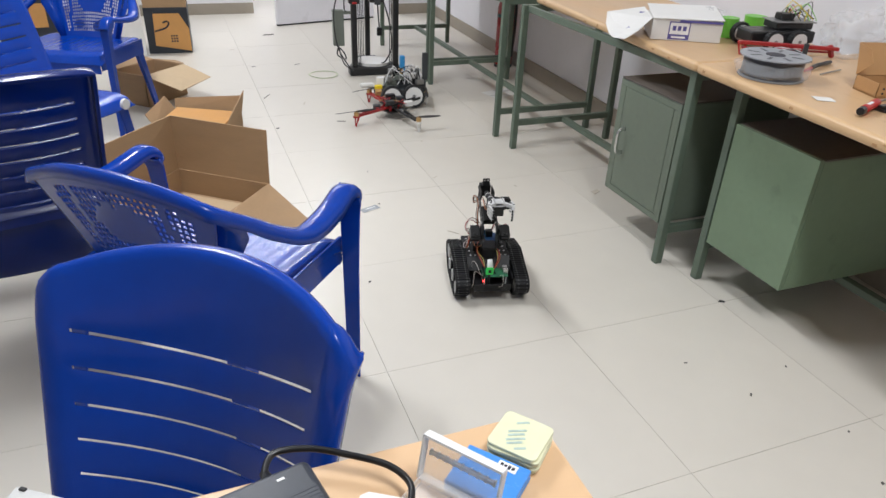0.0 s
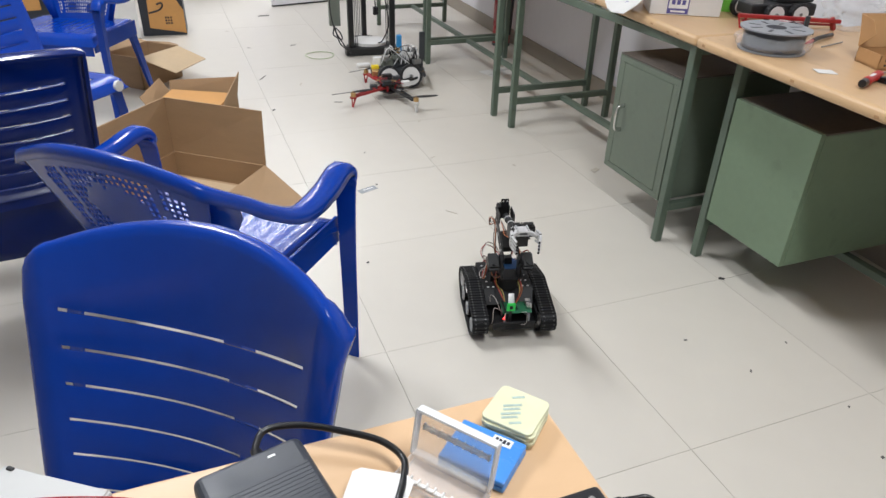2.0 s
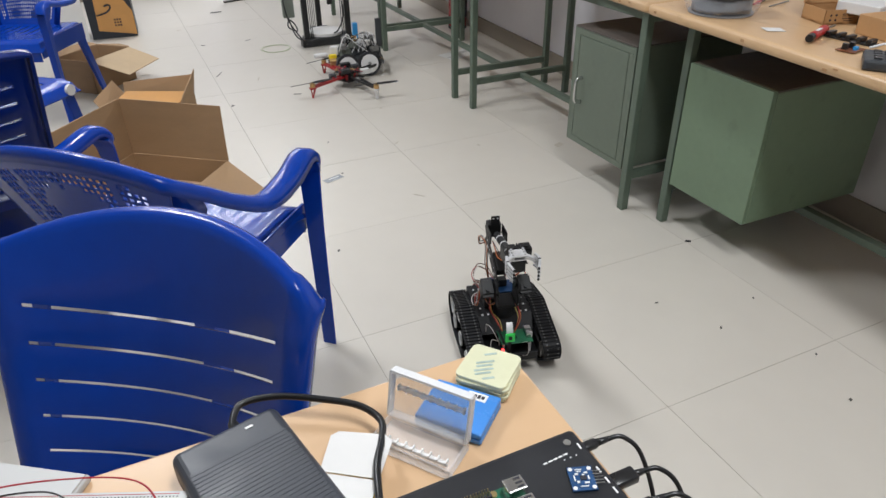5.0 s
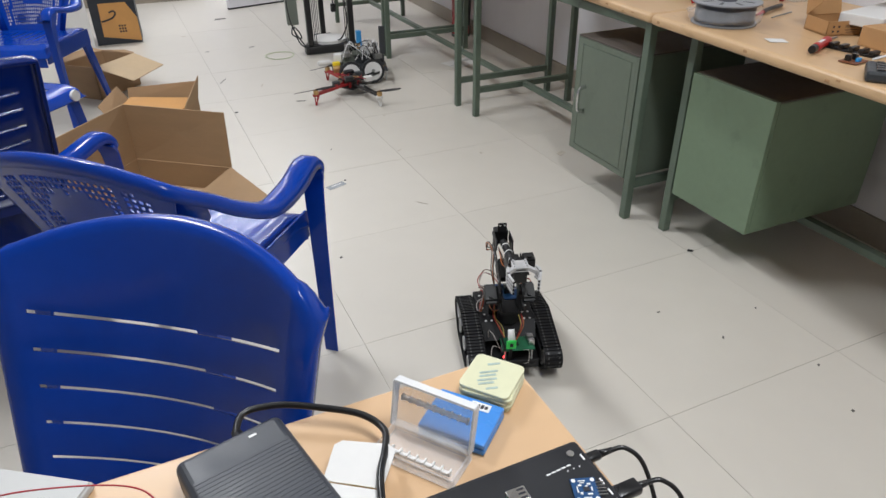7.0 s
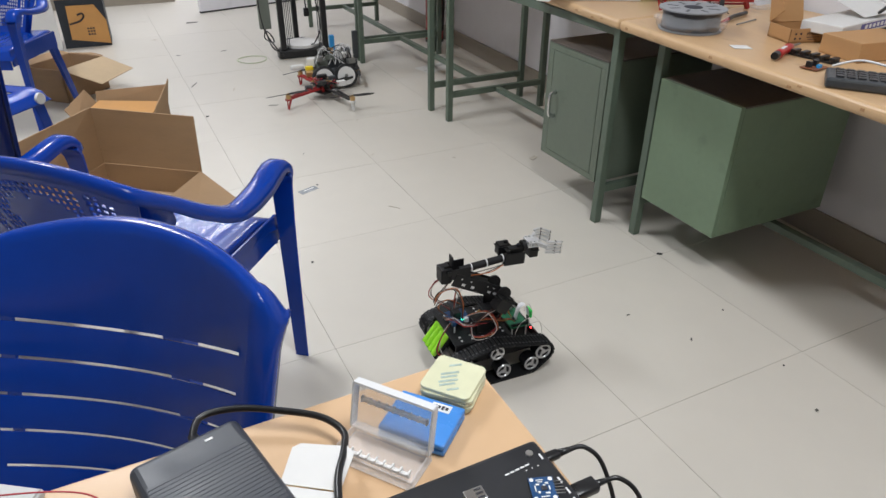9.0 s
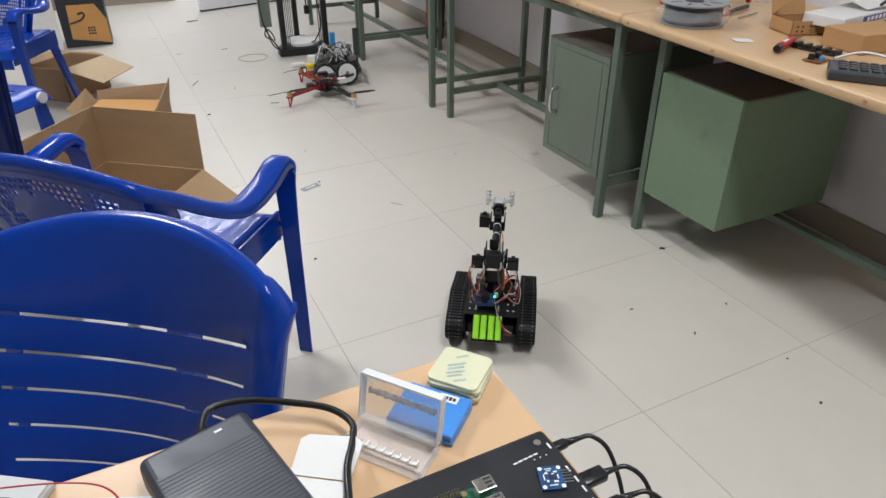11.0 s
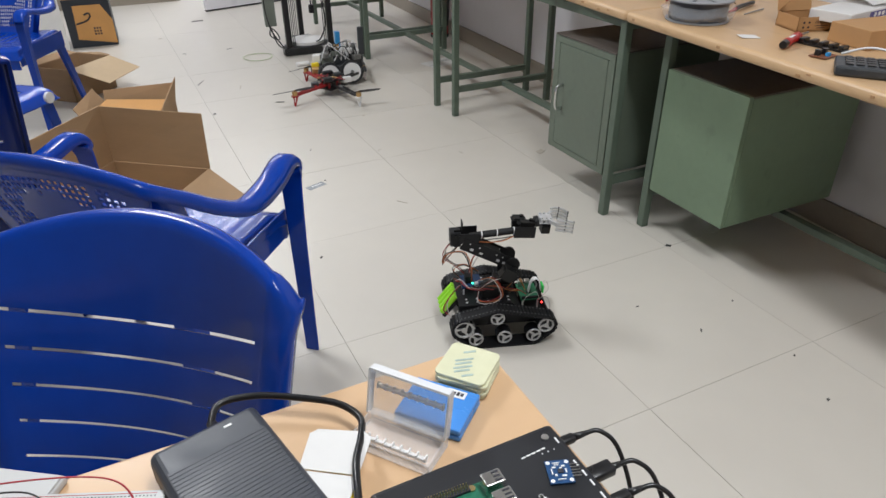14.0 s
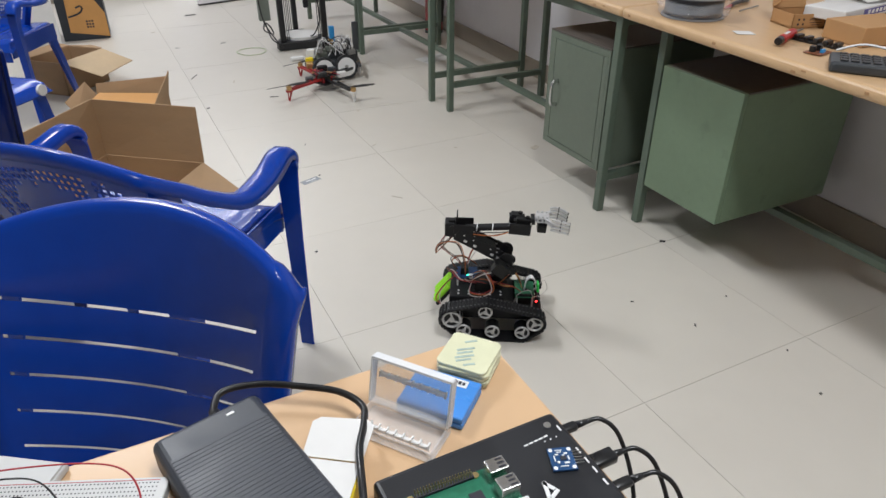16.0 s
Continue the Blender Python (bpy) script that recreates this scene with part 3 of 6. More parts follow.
def open_carton():
    P, a, b = Vector((-0.508, 1.45, 0)), (0.788, -0.616), (-0.616, -0.788)
    A, B = Vector((*a, 0)), Vector((*b, 0))
    la, lb, h = 0.44, 0.42, 0.112
    root = thing("open_carton", pose(0, 0, 0), "large open brown cardboard box with raised flaps on the floor", "cardboard box")
    bm = bmesh.new()
    carton_walls(bm, P, a, la, b, lb, h)
    part("carton_body", bm, M_CARD, root)
    up = Vector((0, 0, 0.235))
    top = Vector((0, 0, h))
    flaps = [
        [P + top, P + A * la + top, P + A * la + top + up * 0.97 + B * -0.012, P + top + up],
        [P + B * lb + top, P + top, P + top + up, P + B * lb + top + up * 0.97 - A * 0.02],
        [P + A * la + top, P + A * la + B * lb + top, P + A * la + B * lb + top + Vector((0.12, -0.20, -0.10)), P + A * la + top + Vector((0.13, -0.22, -0.09))],
        [P + A * la + B * lb + top, P + B * lb + top, P + B * lb + top + B * 0.16 - up * 0.3, P + A * la + B * lb + top + B * 0.16 - up * 0.3],
    ]
    for f in flaps:
        bm = bmesh.new()
        slab(bm, f, 0.005)
        part("flap", bm, M_CARD, root)
    bm = bmesh.new()
    q = P + A * 0.03 + B * 0.03 + Vector((0, 0, 0.010))
    slab(bm, [q, q + A * 0.36, q + A * 0.36 + B * 0.3, q + B * 0.3], 0.002)
    part("bottom_sheet", bm, M_CARD_LIGHT, root, "pale card sheet lying in the box")
    return root


open_carton()


def flap_box(m, sx, sy, sz, label, flap_list, mats=(M_CARD,), inner=None):
    root = thing("cardboard_box", m, label, "cardboard box", "cartons on the floor")
    bm = bmesh.new()
    carton_walls(bm, (-sx / 2, -sy / 2, 0), (1, 0), sx, (0, 1), sy, sz)
    part("carton_body", bm, mats[0], root)
    for f, mt in flap_list:
        bm = bmesh.new()
        slab(bm, f, 0.004)
        part("flap", bm, mt, root)
    if inner:
        bm = bmesh.new()
        slab(bm, inner, 0.06)
        part("carton_insert", bm, M_ORANGE, root, "orange-brown inner carton")
    return root


flap_box(pose(-0.62, 2.93, 0, 0, 0, 46), 0.32, 0.24, 0.185, "brown cardboard box with open pale flaps", [
    ([(-0.16, -0.12, 0.185), (0.16, -0.12, 0.185), (0.155, -0.325, 0.135), (-0.12, -0.345, 0.120)], M_CARD_LIGHT),
    ([(0.16, 0.12, 0.185), (-0.16, 0.12, 0.185), (-0.16, 0.19, 0.20), (0.14, 0.19, 0.20)], M_CARD),
    ([(0.16, -0.12, 0.185), (0.16, 0.12, 0.185), (0.235, 0.02, 0.175), (0.225, -0.06, 0.17)], M_CARD),
])
flap_box(pose(-0.385, 2.13, 0, 0, 0, -22), 0.36, 0.28, 0.10, "flattened brown carton with an orange carton inside", [
    ([(0.18, -0.14, 0.10), (0.18, 0.14, 0.10), (0.20, 0.15, 0.22), (0.20, -0.10, 0.16)], M_CARD),
    ([(0.18, 0.14, 0.10), (-0.18, 0.14, 0.10), (-0.18, 0.16, 0.16), (0.18, 0.16, 0.19)], M_CARD),
    ([(-0.18, 0.14, 0.10), (-0.18, -0.14, 0.10), (-0.22, -0.14, 0.16), (-0.22, 0.12, 0.18)], M_CARD),
], inner=[(-0.15, -0.13, 0.13), (0.165, -0.13, 0.12), (0.165, 0.10, 0.12), (-0.15, 0.10, 0.13)])


def shipping_box():
    root = thing("shipping_box", pose(-0.485, 4.22, 0, 0, 0, -3), "brown shipping carton with dark printed tape and label", "cardboard box", "cartons on the floor")
    part("carton_body", BOX(0.30, 0.28, 0.50, 0, 0, 0.2515, bevel=0.003), M_CARD, root)
    part("printed_tape", BOX(0.304, 0.284, 0.33, -0.001, 0, 0.1665, bevel=0.001), M_NAVY, root, "dark printed wrap")
    bm = bmesh.new()
    slab(bm, [(-0.09, -0.1445, 0.29), (-0.10, -0.1445, 0.06), (0.07, -0.1445, 0.03), (0.149, -0.1445, 0.015), (0.149, -0.1445, 0.18), (0.09, -0.1445, 0.29)][::-1], 0.002)
    part("label", bm, M_ORANGE, root, "bare tan cardboard patch")
    bm = bmesh.new()
    sweep(bm, spline([Vector((-0.09, -0.148, 0.165)), Vector((-0.02, -0.148, 0.185)), Vector((0.01, -0.148, 0.215)), Vector((0.0, -0.148, 0.235)), Vector((-0.03, -0.148, 0.225))], 6), circle(0.006, 6), up=(0, 1, 0))
    part("printed_arrow", bm, M_NAVY, root, "dark curved arrow print")
    bm = bmesh.new()
    for i in range(3):
        for j in range(3):
            box(bm, 0.012, 0.002, 0.012, 0.02 + i * 0.018, -0.1475, 0.09 + j * 0.02)
    part("printed_mark", bm, M_NAVY, root, "small dark printed square")
    return root


shipping_box()
solo("white_carton", BOX(0.20, 0.26, 0.50, 0, 0, 0.2515, bevel=0.004), M_PAPER, "tall plain white cardboard carton", "cardboard box", pose(-0.77, 4.15, 0, 0, 0, 4), "cartons on the floor")
root = thing("white_printed_carton", pose(-1.03, 4.42, 0, 0, 0, 8), "white product carton with small red mark", "cardboard box", "cartons on the floor")
part("carton_body", BOX(0.26, 0.26, 0.60, 0, 0, 0.3015, bevel=0.004), M_PAPER, root)
part("red_print", BOX(0.06, 0.002, 0.03, 0.04, -0.132, 0.34), M_RED, root, "red printed mark")
for px, pz, pr in ((-0.085, 0.20, 0.030), (0.045, 0.17, 0.045)):
    bm = bmesh.new()
    rod(bm, (px, -0.131, pz), (px, -0.133, pz), pr, seg=20)
    part("dark_print", bm, M_NAVY, root, "round dark printed picture")
part("grey_print", BOX(0.09, 0.002, 0.50, -0.083, -0.1308, 0.28), M_GREYPRINT, root, "grey printed side strip")
root = thing("dark_carton", pose(-1.385, 4.22, 0, 0, 0, 6), "dark printed carton with tan label", "cardboard box", "cartons on the floor")
part("carton_body", BOX(0.42, 0.32, 0.55, 0, 0, 0.2765, bevel=0.004), M_NAVY, root)
part("label", BOX(0.10, 0.002, 0.16, 0.05, -0.162, 0.30), M_ORANGE, root)

# ---- white door leaf standing open at the back ----
root = thing("door_1", pose(0.43, 4.94, 0, 0, 0, 14.5), "white flush door leaf standing open", "door", kind="structure")
part("door_panel", BOX(1.0, 0.04, 2.05, 0.5, 0.02, 1.04, bevel=0.003), M_WHITE, root)
part("bottom_strip", BOX(0.996, 0.03, 0.012, 0.5, 0.02, 0.0085), M_DARK, root, "dark rubber strip")


# ---- near table ----
TZ = 0.75
root = thing("table", pose(-0.119, -0.983, 0), "wooden table with beech laminate top and chipped corner", "table")
bm = bmesh.new()
slab(bm, [(-1.3, 0, TZ), (-1.3, -0.75, TZ), (0, -0.75, TZ), (0, -0.03, TZ), (-0.006, -0.008, TZ), (-0.03, 0, TZ)], 0.025)
rounded(part("tabletop", bm, M_TABLE, root), 0.003)
for lx, ly in ((-1.24, -0.06), (-0.06, -0.06), (-1.24, -0.69), (-0.06, -0.69)):
    part("leg", BOX(0.04, 0.04, TZ - 0.026, lx, ly, (TZ - 0.026) / 2 + 0.0005, bevel=0.003), M_FRAME, root)
part("apron", BOX(1.10, 0.02, 0.06, -0.65, -0.06, TZ - 0.056), M_FRAME, root)
part("apron", BOX(1.10, 0.02, 0.06, -0.65, -0.69, TZ - 0.056), M_FRAME, root)


# ---- things on the near table ----
M_BRICK = material("black_ribbed_plastic", (0.036, 0.041, 0.052), 0.42, vary=0.15, scale=30)
M_CORD = material("black_cord", (0.010, 0.010, 0.011), 0.32, vary=0.1)
M_YELLOWCARD = material("yellow_card", (0.80, 0.60, 0.02), 0.5)
M_CLEAR = material("clear_plastic", (0.93, 0.94, 0.95), 0.22, vary=0.02, alpha=0.26, rough_vary=0.05, spec=0.5)
M_MILKY = material("milky_rail", (0.95, 0.95, 0.95), 0.55, vary=0.02, transmission=0.65)
M_FROST = material("frosted_plastic", (0.88, 0.89, 0.90), 0.3, vary=0.03, alpha=0.72)
M_BLUECASE = material("blue_case_plastic", (0.06, 0.25, 0.66), 0.3, vary=0.05, scale=20)
M_YTRAY = material("pale_yellow_plastic", (0.80, 0.80, 0.56), 0.35, vary=0.04, scale=30, alpha=0.78)
M_TRAYFILL = material("dark_green_parts", (0.36, 0.46, 0.43), 0.6, vary=0.3, scale=120)
M_LABEL = material("white_label", (0.80, 0.80, 0.80), 0.5)
M_INK = material("print_ink", (0.02, 0.02, 0.03), 0.6)
M_CONSOLE = material("matt_black_case", (0.012, 0.013, 0.016), 0.38, vary=0.1, scale=12)
M_BOARD = material("green_board", (0.012, 0.15, 0.08), 0.38, vary=0.25, scale=150)
M_BLUEBOARD = material("blue_board", (0.010, 0.06, 0.17), 0.4, vary=0.2, scale=150)
M_SHELL = material("port_shell", (0.60, 0.60, 0.58), 0.28, metal=1.0)
M_PIN = material("gold_pin", (0.55, 0.42, 0.2), 0.35, metal=1.0)
M_PINK = material("red_sticker", (0.72, 0.07, 0.12), 0.45)
M_WIRE_RED = material("red_wire", (0.40, 0.02, 0.03), 0.4)
M_BREAD = material("breadboard_plastic", (0.52, 0.52, 0.51), 0.45, vary=0.03)

# power brick with a ribbed top
root = thing("power_adapter", pose(-0.4000, -1.0955, TZ + 0.0005, 0, 0, 13), "black ribbed power adapter brick lying on the table", "power adapter")
part("brick", BOX(0.098, 0.172, 0.034, 0, 0, 0.0172, bevel=0.008, seg=4), M_BRICK, root, smooth=False)
bm = bmesh.new()
for k in range(30):
    box(bm, 0.086, 0.0034, 0.0004, 0, -0.077 + k * 0.0044, 0.0343)
tagged(part("ribbed_top", bm, M_BRICK, root, "fine ribs across the top"), kind="stuff")
part("cover_mark", BOX(0.007, 0.0025, 0.0006, 0.018, 0.0720, 0.0345), M_LABEL, root)
bm = bmesh.new()
rod(bm, (0.012, 0.086, 0.018), (0.012, 0.102, 0.018), 0.007, 0.0045)
part("strain_relief", bm, M_CORD, root)
bm = bmesh.new()
cable(bm, [(-0.412, -1.012, 0.768), (-0.410, -0.992, 0.771), (-0.398, -0.976, 0.773), (-0.366, -0.981, 0.773), (-0.330, -1.001, 0.772), (-0.299, -1.024, 0.771),
           (-0.286, -1.050, 0.770), (-0.295, -1.078, 0.775), (-0.309, -1.105, 0.777), (-0.322, -1.147, 0.775), (-0.345, -1.22, 0.757), (-0.36, -1.30, 0.756)], 0.0034, n=8, k=10)
solo("mains_lead", bm, M_CORD, "thick black power cord looping over the table", "cable", smooth=True)

# small white box with yellow sides
root = thing("card_box", pose(-0.3570, -1.135, TZ + 0.0005, 0, 0, -35), "small white cardboard box with yellow sides, flap open", "box")
part("carton_body", BOX(0.054, 0.085, 0.020, 0, 0, 0.0105, bevel=0.001), M_YELLOWCARD, root)
part("lid_sheet", BOX(0.050, 0.082, 0.0012, 0.0005, 0.0, 0.0217), M_PAPER, root, "white top")
bm = bmesh.new()
slab(bm, [(-0.026, 0.043, 0.022), (0.026, 0.043, 0.022), (0.028, 0.082, 0.026), (0.020, 0.088, 0.026), (-0.022, 0.086, 0.025), (-0.028, 0.080, 0.025)], 0.001)
part("flap", bm, M_PAPER, root, "white rounded flap")


def clear_case():
    """An open hinged case: tray lying, lid standing."""
    ang = math.degrees(math.atan2(-1.101 + 1.036, -0.220 + 0.269))
    root = thing("clear_case", pose(-0.2445, -1.0685, TZ + 0.0005, 0, 0, ang), "open clear plastic hinged case with white rails", "plastic case")
    w, d, h, t = 0.082, 0.040, 0.011, 0.0014
    bm = BOX(w, d, t, 0, -d / 2, t / 2)
    box(bm, w, t, h, 0, -t / 2, h / 2 + t / 2)
    box(bm, w, t, h, 0, -d + t / 2, h / 2 + t / 2)
    box(bm, t, d - 2 * t, h, -w / 2 + t / 2, -d / 2, h / 2 + t / 2)
    box(bm, t, d - 2 * t, h, w / 2 - t / 2, -d / 2, h / 2 + t / 2)
    part("tray", bm, M_CLEAR, root)
    bm = BOX(w - 0.012, 0.004, 0.004, 0, -0.031, 0.008, bevel=0.001)
    for k in range(9):
        box(bm, 0.0015, 0.006, 0.003, -0.034 + k * 0.0085, -0.031, 0.011)
    part("rail", bm, M_PAPER, root, "white ribbed rail")
    m = Matrix.Translation((0, 0.001, 0.012)) @ Matrix.Rotation(radians(-12), 4, "X")
    H = 0.047
    bm = BOX(w, t, H, 0, 0, H / 2, m=m)
    for x in (-w / 2, w / 2):
        box(bm, t * 1.6, 0.009, H, x, -0.0045, H / 2, m=m)
    box(bm, w, 0.009, t * 1.6, 0, -0.0045, H, m=m)
    box(bm, w, 0.009, t * 1.6, 0, -0.0045, 0, m=m)
    lid = part("lid", bm, M_CLEAR, root, "clear standing lid")
    bm = BOX(w - 0.014, 0.004, 0.004, 0, -0.003, 0.029, m=m, bevel=0.001)
    for k in range(9):
        box(bm, 0.0015, 0.004, 0.006, -0.034 + k * 0.0085, -0.003, 0.029, m=m)
    part("rail", bm, M_MILKY, lid, "milky white ribbed rail")
    bm = bmesh.new()
    for x in (-w / 2, w / 2):
        box(bm, 0.0018, 0.0095, H, x, -0.0047, H / 2, m=m)
    box(bm, w, 0.0095, 0.0024, 0, -0.0047, H, m=m)
    part("rim", bm, M_FROST, lid, "frosted thick rim")
    return root


clear_case()

ang = math.degrees(math.atan2(-1.074 + 1.027, -0.174 + 0.214))
root = thing("blue_case", pose(-0.2105, -1.0600, TZ + 0.0005, 0, 0, ang), "blue plastic storage case with white label", "plastic case")
part("case_body", BOX(0.068, 0.054, 0.007, 0, 0, 0.0037, bevel=0.002), M_BLUECASE, root)
part("case_lid", BOX(0.068, 0.054, 0.0065, 0, 0, 0.0108, bevel=0.002), M_BLUECASE, root)
lab = part("label", BOX(0.020, 0.010, 0.0005, 0.012, 0.018, 0.0143), M_LABEL, root, "white label")
for k in range(4):
    part("print_bar", BOX(0.003, 0.005 - 0.001 * (k % 2), 0.0003, 0.006 + 0.004 * k, 0.018, 0.0147), M_INK, lab)

root = thing("tray_stack", pose(-0.1615, -1.029, TZ + 0.0005, 0, 0, -50), "stack of pale yellow plastic trays holding small parts", "plastic tray")
for k in range(5):
    a = (0, 3, -2, 4, -1)[k]
    m = pose(0.0012 * (k % 2), 0.001 * ((k + 1) % 2), 0.0025 + k * 0.0041, 0, 0, a)
    bm = bmesh.new()
    slab(bm, [m @ Vector((sx * 0.0205 + 0.0065 * math.cos(radians(b + d)), sy * 0.0200 + 0.0065 * math.sin(radians(b + d)), 0.0019))
              for sx, sy, b in ((1, 1, 0), (-1, 1, 90), (-1, -1, 180), (1, -1, 270)) for d in (0, 22, 45, 68, 90)], 0.0038)
    rounded(part("tray", bm, M_YTRAY, root, "pale yellow plastic tray with round corners"), 0.0008, 2)
top_z = 0.0025 + 4 * 0.0041 + 0.0022
for k, (x, y, l) in enumerate(((0.006, 0.017, 0.013), (-0.002, 0.006, 0.019), (-0.004, 0.001, 0.017), (-0.006, -0.005, 0.020), (-0.008, -0.010, 0.016), (-0.004, -0.018, 0.012))):
    part("insert", BOX(l, 0.0026, 0.0006, x, y, top_z - 0.0003, m=pose(0, 0, 0, 0, 0, 34)), M_TRAYFILL, root, "dark parts seen inside")

# black console with a single-board computer on top
CX0, CX1, CY0, CY1, CZ = -0.3105, -0.1330, -1.335, -1.1350, 0.0215
root = thing("battery_console", pose((CX0 + CX1) / 2, (CY0 + CY1) / 2, TZ + 0.0005), "flat black electronics case on the table", "electronics case")
W, D = CX1 - CX0, CY1 - CY0
part("case", BOX(W, D, CZ - 0.001, 0, 0, CZ / 2, bevel=0.005, seg=3), M_CONSOLE, root)


def on_console(x, y, z=0.0):
    return x - (CX0 + CX1) / 2, y - (CY0 + CY1) / 2, CZ - 0.0002 + z


def console_mark(name, x, y, sx, sy, mat, rot=0, h=0.0006):
    a, b, c = on_console(x, y, 0)
    return part(name, BOX(sx, sy, h, m=pose(a, b, c, 0, 0, rot)), mat, root)


bm = bmesh.new()
a, b, c = on_console(-0.1475, -1.1490)
rod(bm, (a, b, c - 0.0004), (a, b, c + 0.0008), 0.0034, seg=14)
part("power_button", bm, M_SHELL, root, "small silver button")
for k in range(5):
    console_mark("light_mark", -0.177 + 0.0052 * k, -1.1605 + 0.0003 * k, 0.0040, 0.0014, M_LABEL)
for k in range(3):
    console_mark("dot_mark", -0.160 + 0.006 * k, -1.1640, 0.0012, 0.0010, M_LABEL)
for k, y in enumerate((-1.1565, -1.185, -1.197, -1.208, -1.222)):
    console_mark("port_mark", -0.1400, y, 0.0016, 0.0065, M_LABEL)
for dx, dy, r, l in ((0, 0, 0, 0.024), (0.004, 0.004, 45, 0.014), (0.004, -0.005, -45, 0.014)):
    console_mark("white_mark", -0.188 + dx, -1.2085 + dy, 0.0034, l * 0.8, M_LABEL, -18 + r)
for k, (x, y) in enumerate(((-0.128, -1.1535), (-0.122, -1.196), (-0.124, -1.2245))):
    bm = bmesh.new()
    a, b, c = x - (CX0 + CX1) / 2, y - (CY0 + CY1) / 2, 0.012
    box(bm, (0.020, 0.026, 0.020)[k], (0.009, 0.014, 0.009)[k], (0.007, 0.009, 0.007)[k], a, b, c, bevel=0.002)
    rod(bm, (a + 0.009, b, c), (a + 0.024, b - 0.001, c), 0.0038, 0.0024)
    pts = [(a + 0.020, b - 0.001, c), (a + 0.034, b - 0.006, c + 0.002), (a + 0.045, b - 0.022, c - 0.012), (a + 0.046, b - 0.05, c - 0.06), (a + 0.040, b - 0.07, c - 0.15), (a + 0.02, b - 0.09, c - 0.30)]
    cable(bm, pts, 0.0022, n=8, k=8)
    part("plug_lead", bm, M_CORD, root, "black plug with lead hanging over the table edge", smooth=True)

root = thing("computer_board", pose(-0.2535, -1.1985, TZ + CZ + 0.0006, 0, 0, -2), "green single-board computer with silver ports", "circuit board")
part("board", BOX(0.085, 0.060, 0.0016, 0, 0, 0.004), M_BOARD, root)
bm = BOX(0.052, 0.0052, 0.0025, -0.010, 0.0265, 0.0061)
for i in range(20):
    for j in (-1, 1):
        box(bm, 0.0007, 0.0007, 0.006, -0.0347 + i * 0.00254, 0.0265 + j * 0.0013, 0.0100, mi=1)
part("pin_header", bm, [M_INK, M_PIN], root, "black pin header with gold pins")
for y in (0.020, 0.001):
    bm = BOX(0.017, 0.0135, 0.013, 0.0335, y, 0.0117, bevel=0.0008)
    box(bm, 0.0006, 0.011, 0.004, 0.0423, y, 0.0150, mi=1)
    box(bm, 0.0006, 0.011, 0.004, 0.0423, y, 0.0085, mi=1)
    for k in range(3):
        box(bm, 0.006, 0.0016, 0.0003, 0.037, y - 0.004 + 0.004 * k, 0.0183, mi=1)
    part("usb_port", bm, [M_SHELL, M_INK], root, "silver stacked port")
part("processor", BOX(0.014, 0.014, 0.002, -0.012, 0.002, 0.0058), M_SHELL, root)
part("memory_chip", BOX(0.011, 0.011, 0.0012, 0.010, 0.006, 0.0054), M_INK, root)
hs = part("heat_sink", BOX(0.014, 0.013, 0.002, 0.012, -0.010, 0.006), M_PAPER, root, "white finned cooler")
for k in range(5):
    part("fin", BOX(0.0012, 0.013, 0.005, 0.0065 + k * 0.0028, -0.010, 0.0095), M_PAPER, hs)
for x, y in ((-0.039, 0.026), (0.018, 0.026), (-0.039, -0.026), (0.018, -0.026)):
    bm = bmesh.new()
    rod(bm, (x, y, 0.0), (x, y, 0.0065), 0.003, seg=10)
    part("standoff", bm, M_PIN, root)
root = thing("sticker_block", pose(-0.226, -1.2220, TZ + CZ + 0.0006, 0, 0, -8), "small red and white printed block", "connector")
part("block", BOX(0.030, 0.020, 0.010, 0, 0, 0.0055, bevel=0.001), M_PINK, root)
for k in range(3):
    part("print_bar", BOX(0.005, 0.0012, 0.0004, -0.008 + 0.008 * k, 0.003, 0.0107), M_LABEL, root)
part("white_edge", BOX(0.0302, 0.003, 0.0102, 0, 0.0105, 0.0056), M_LABEL, root)

root = thing("sensor_module", pose(-0.1590, -1.1880, TZ + CZ + 0.0006, 0, 0, -20), "blue sensor breakout board with pin header", "circuit board")
part("board", BOX(0.021, 0.024, 0.0016, 0, 0, 0.0012), M_BLUEBOARD, root)
part("chip", BOX(0.005, 0.004, 0.001, 0.001, 0.0, 0.0025), M_INK, root)
for k, (x, y, sx, sy) in enumerate(((-0.004, 0.004, 0.003, 0.0015), (0.004, 0.005, 0.003, 0.0015), (-0.004, -0.004, 0.002, 0.002), (0.003, -0.005, 0.004, 0.0015), (0.0055, 0.0, 0.0012, 0.004), (-0.0015, 0.0085, 0.006, 0.0008), (-0.0015, 0.0065, 0.004, 0.0008), (-0.0065, 0.0, 0.0010, 0.006), (0.0, -0.0085, 0.007, 0.0008), (0.0015, 0.0030, 0.002, 0.0012))):
    part("component", BOX(sx, sy, 0.001, x, y, 0.0024), M_LABEL, root)
for sx in (-1, 1):
    for sy in (-1, 1):
        bm = bmesh.new()
        rod(bm, (sx * 0.008, sy * 0.0095, 0.0019), (sx * 0.008, sy * 0.0095, 0.0023), 0.0019, seg=10)
        part("hole_ring", bm, M_LABEL, root)
for k in range(5):
    part("pin", BOX(0.008, 0.0007, 0.0007, 0.0135, -0.006 + k * 0.003, 0.0025), M_SHELL, root)

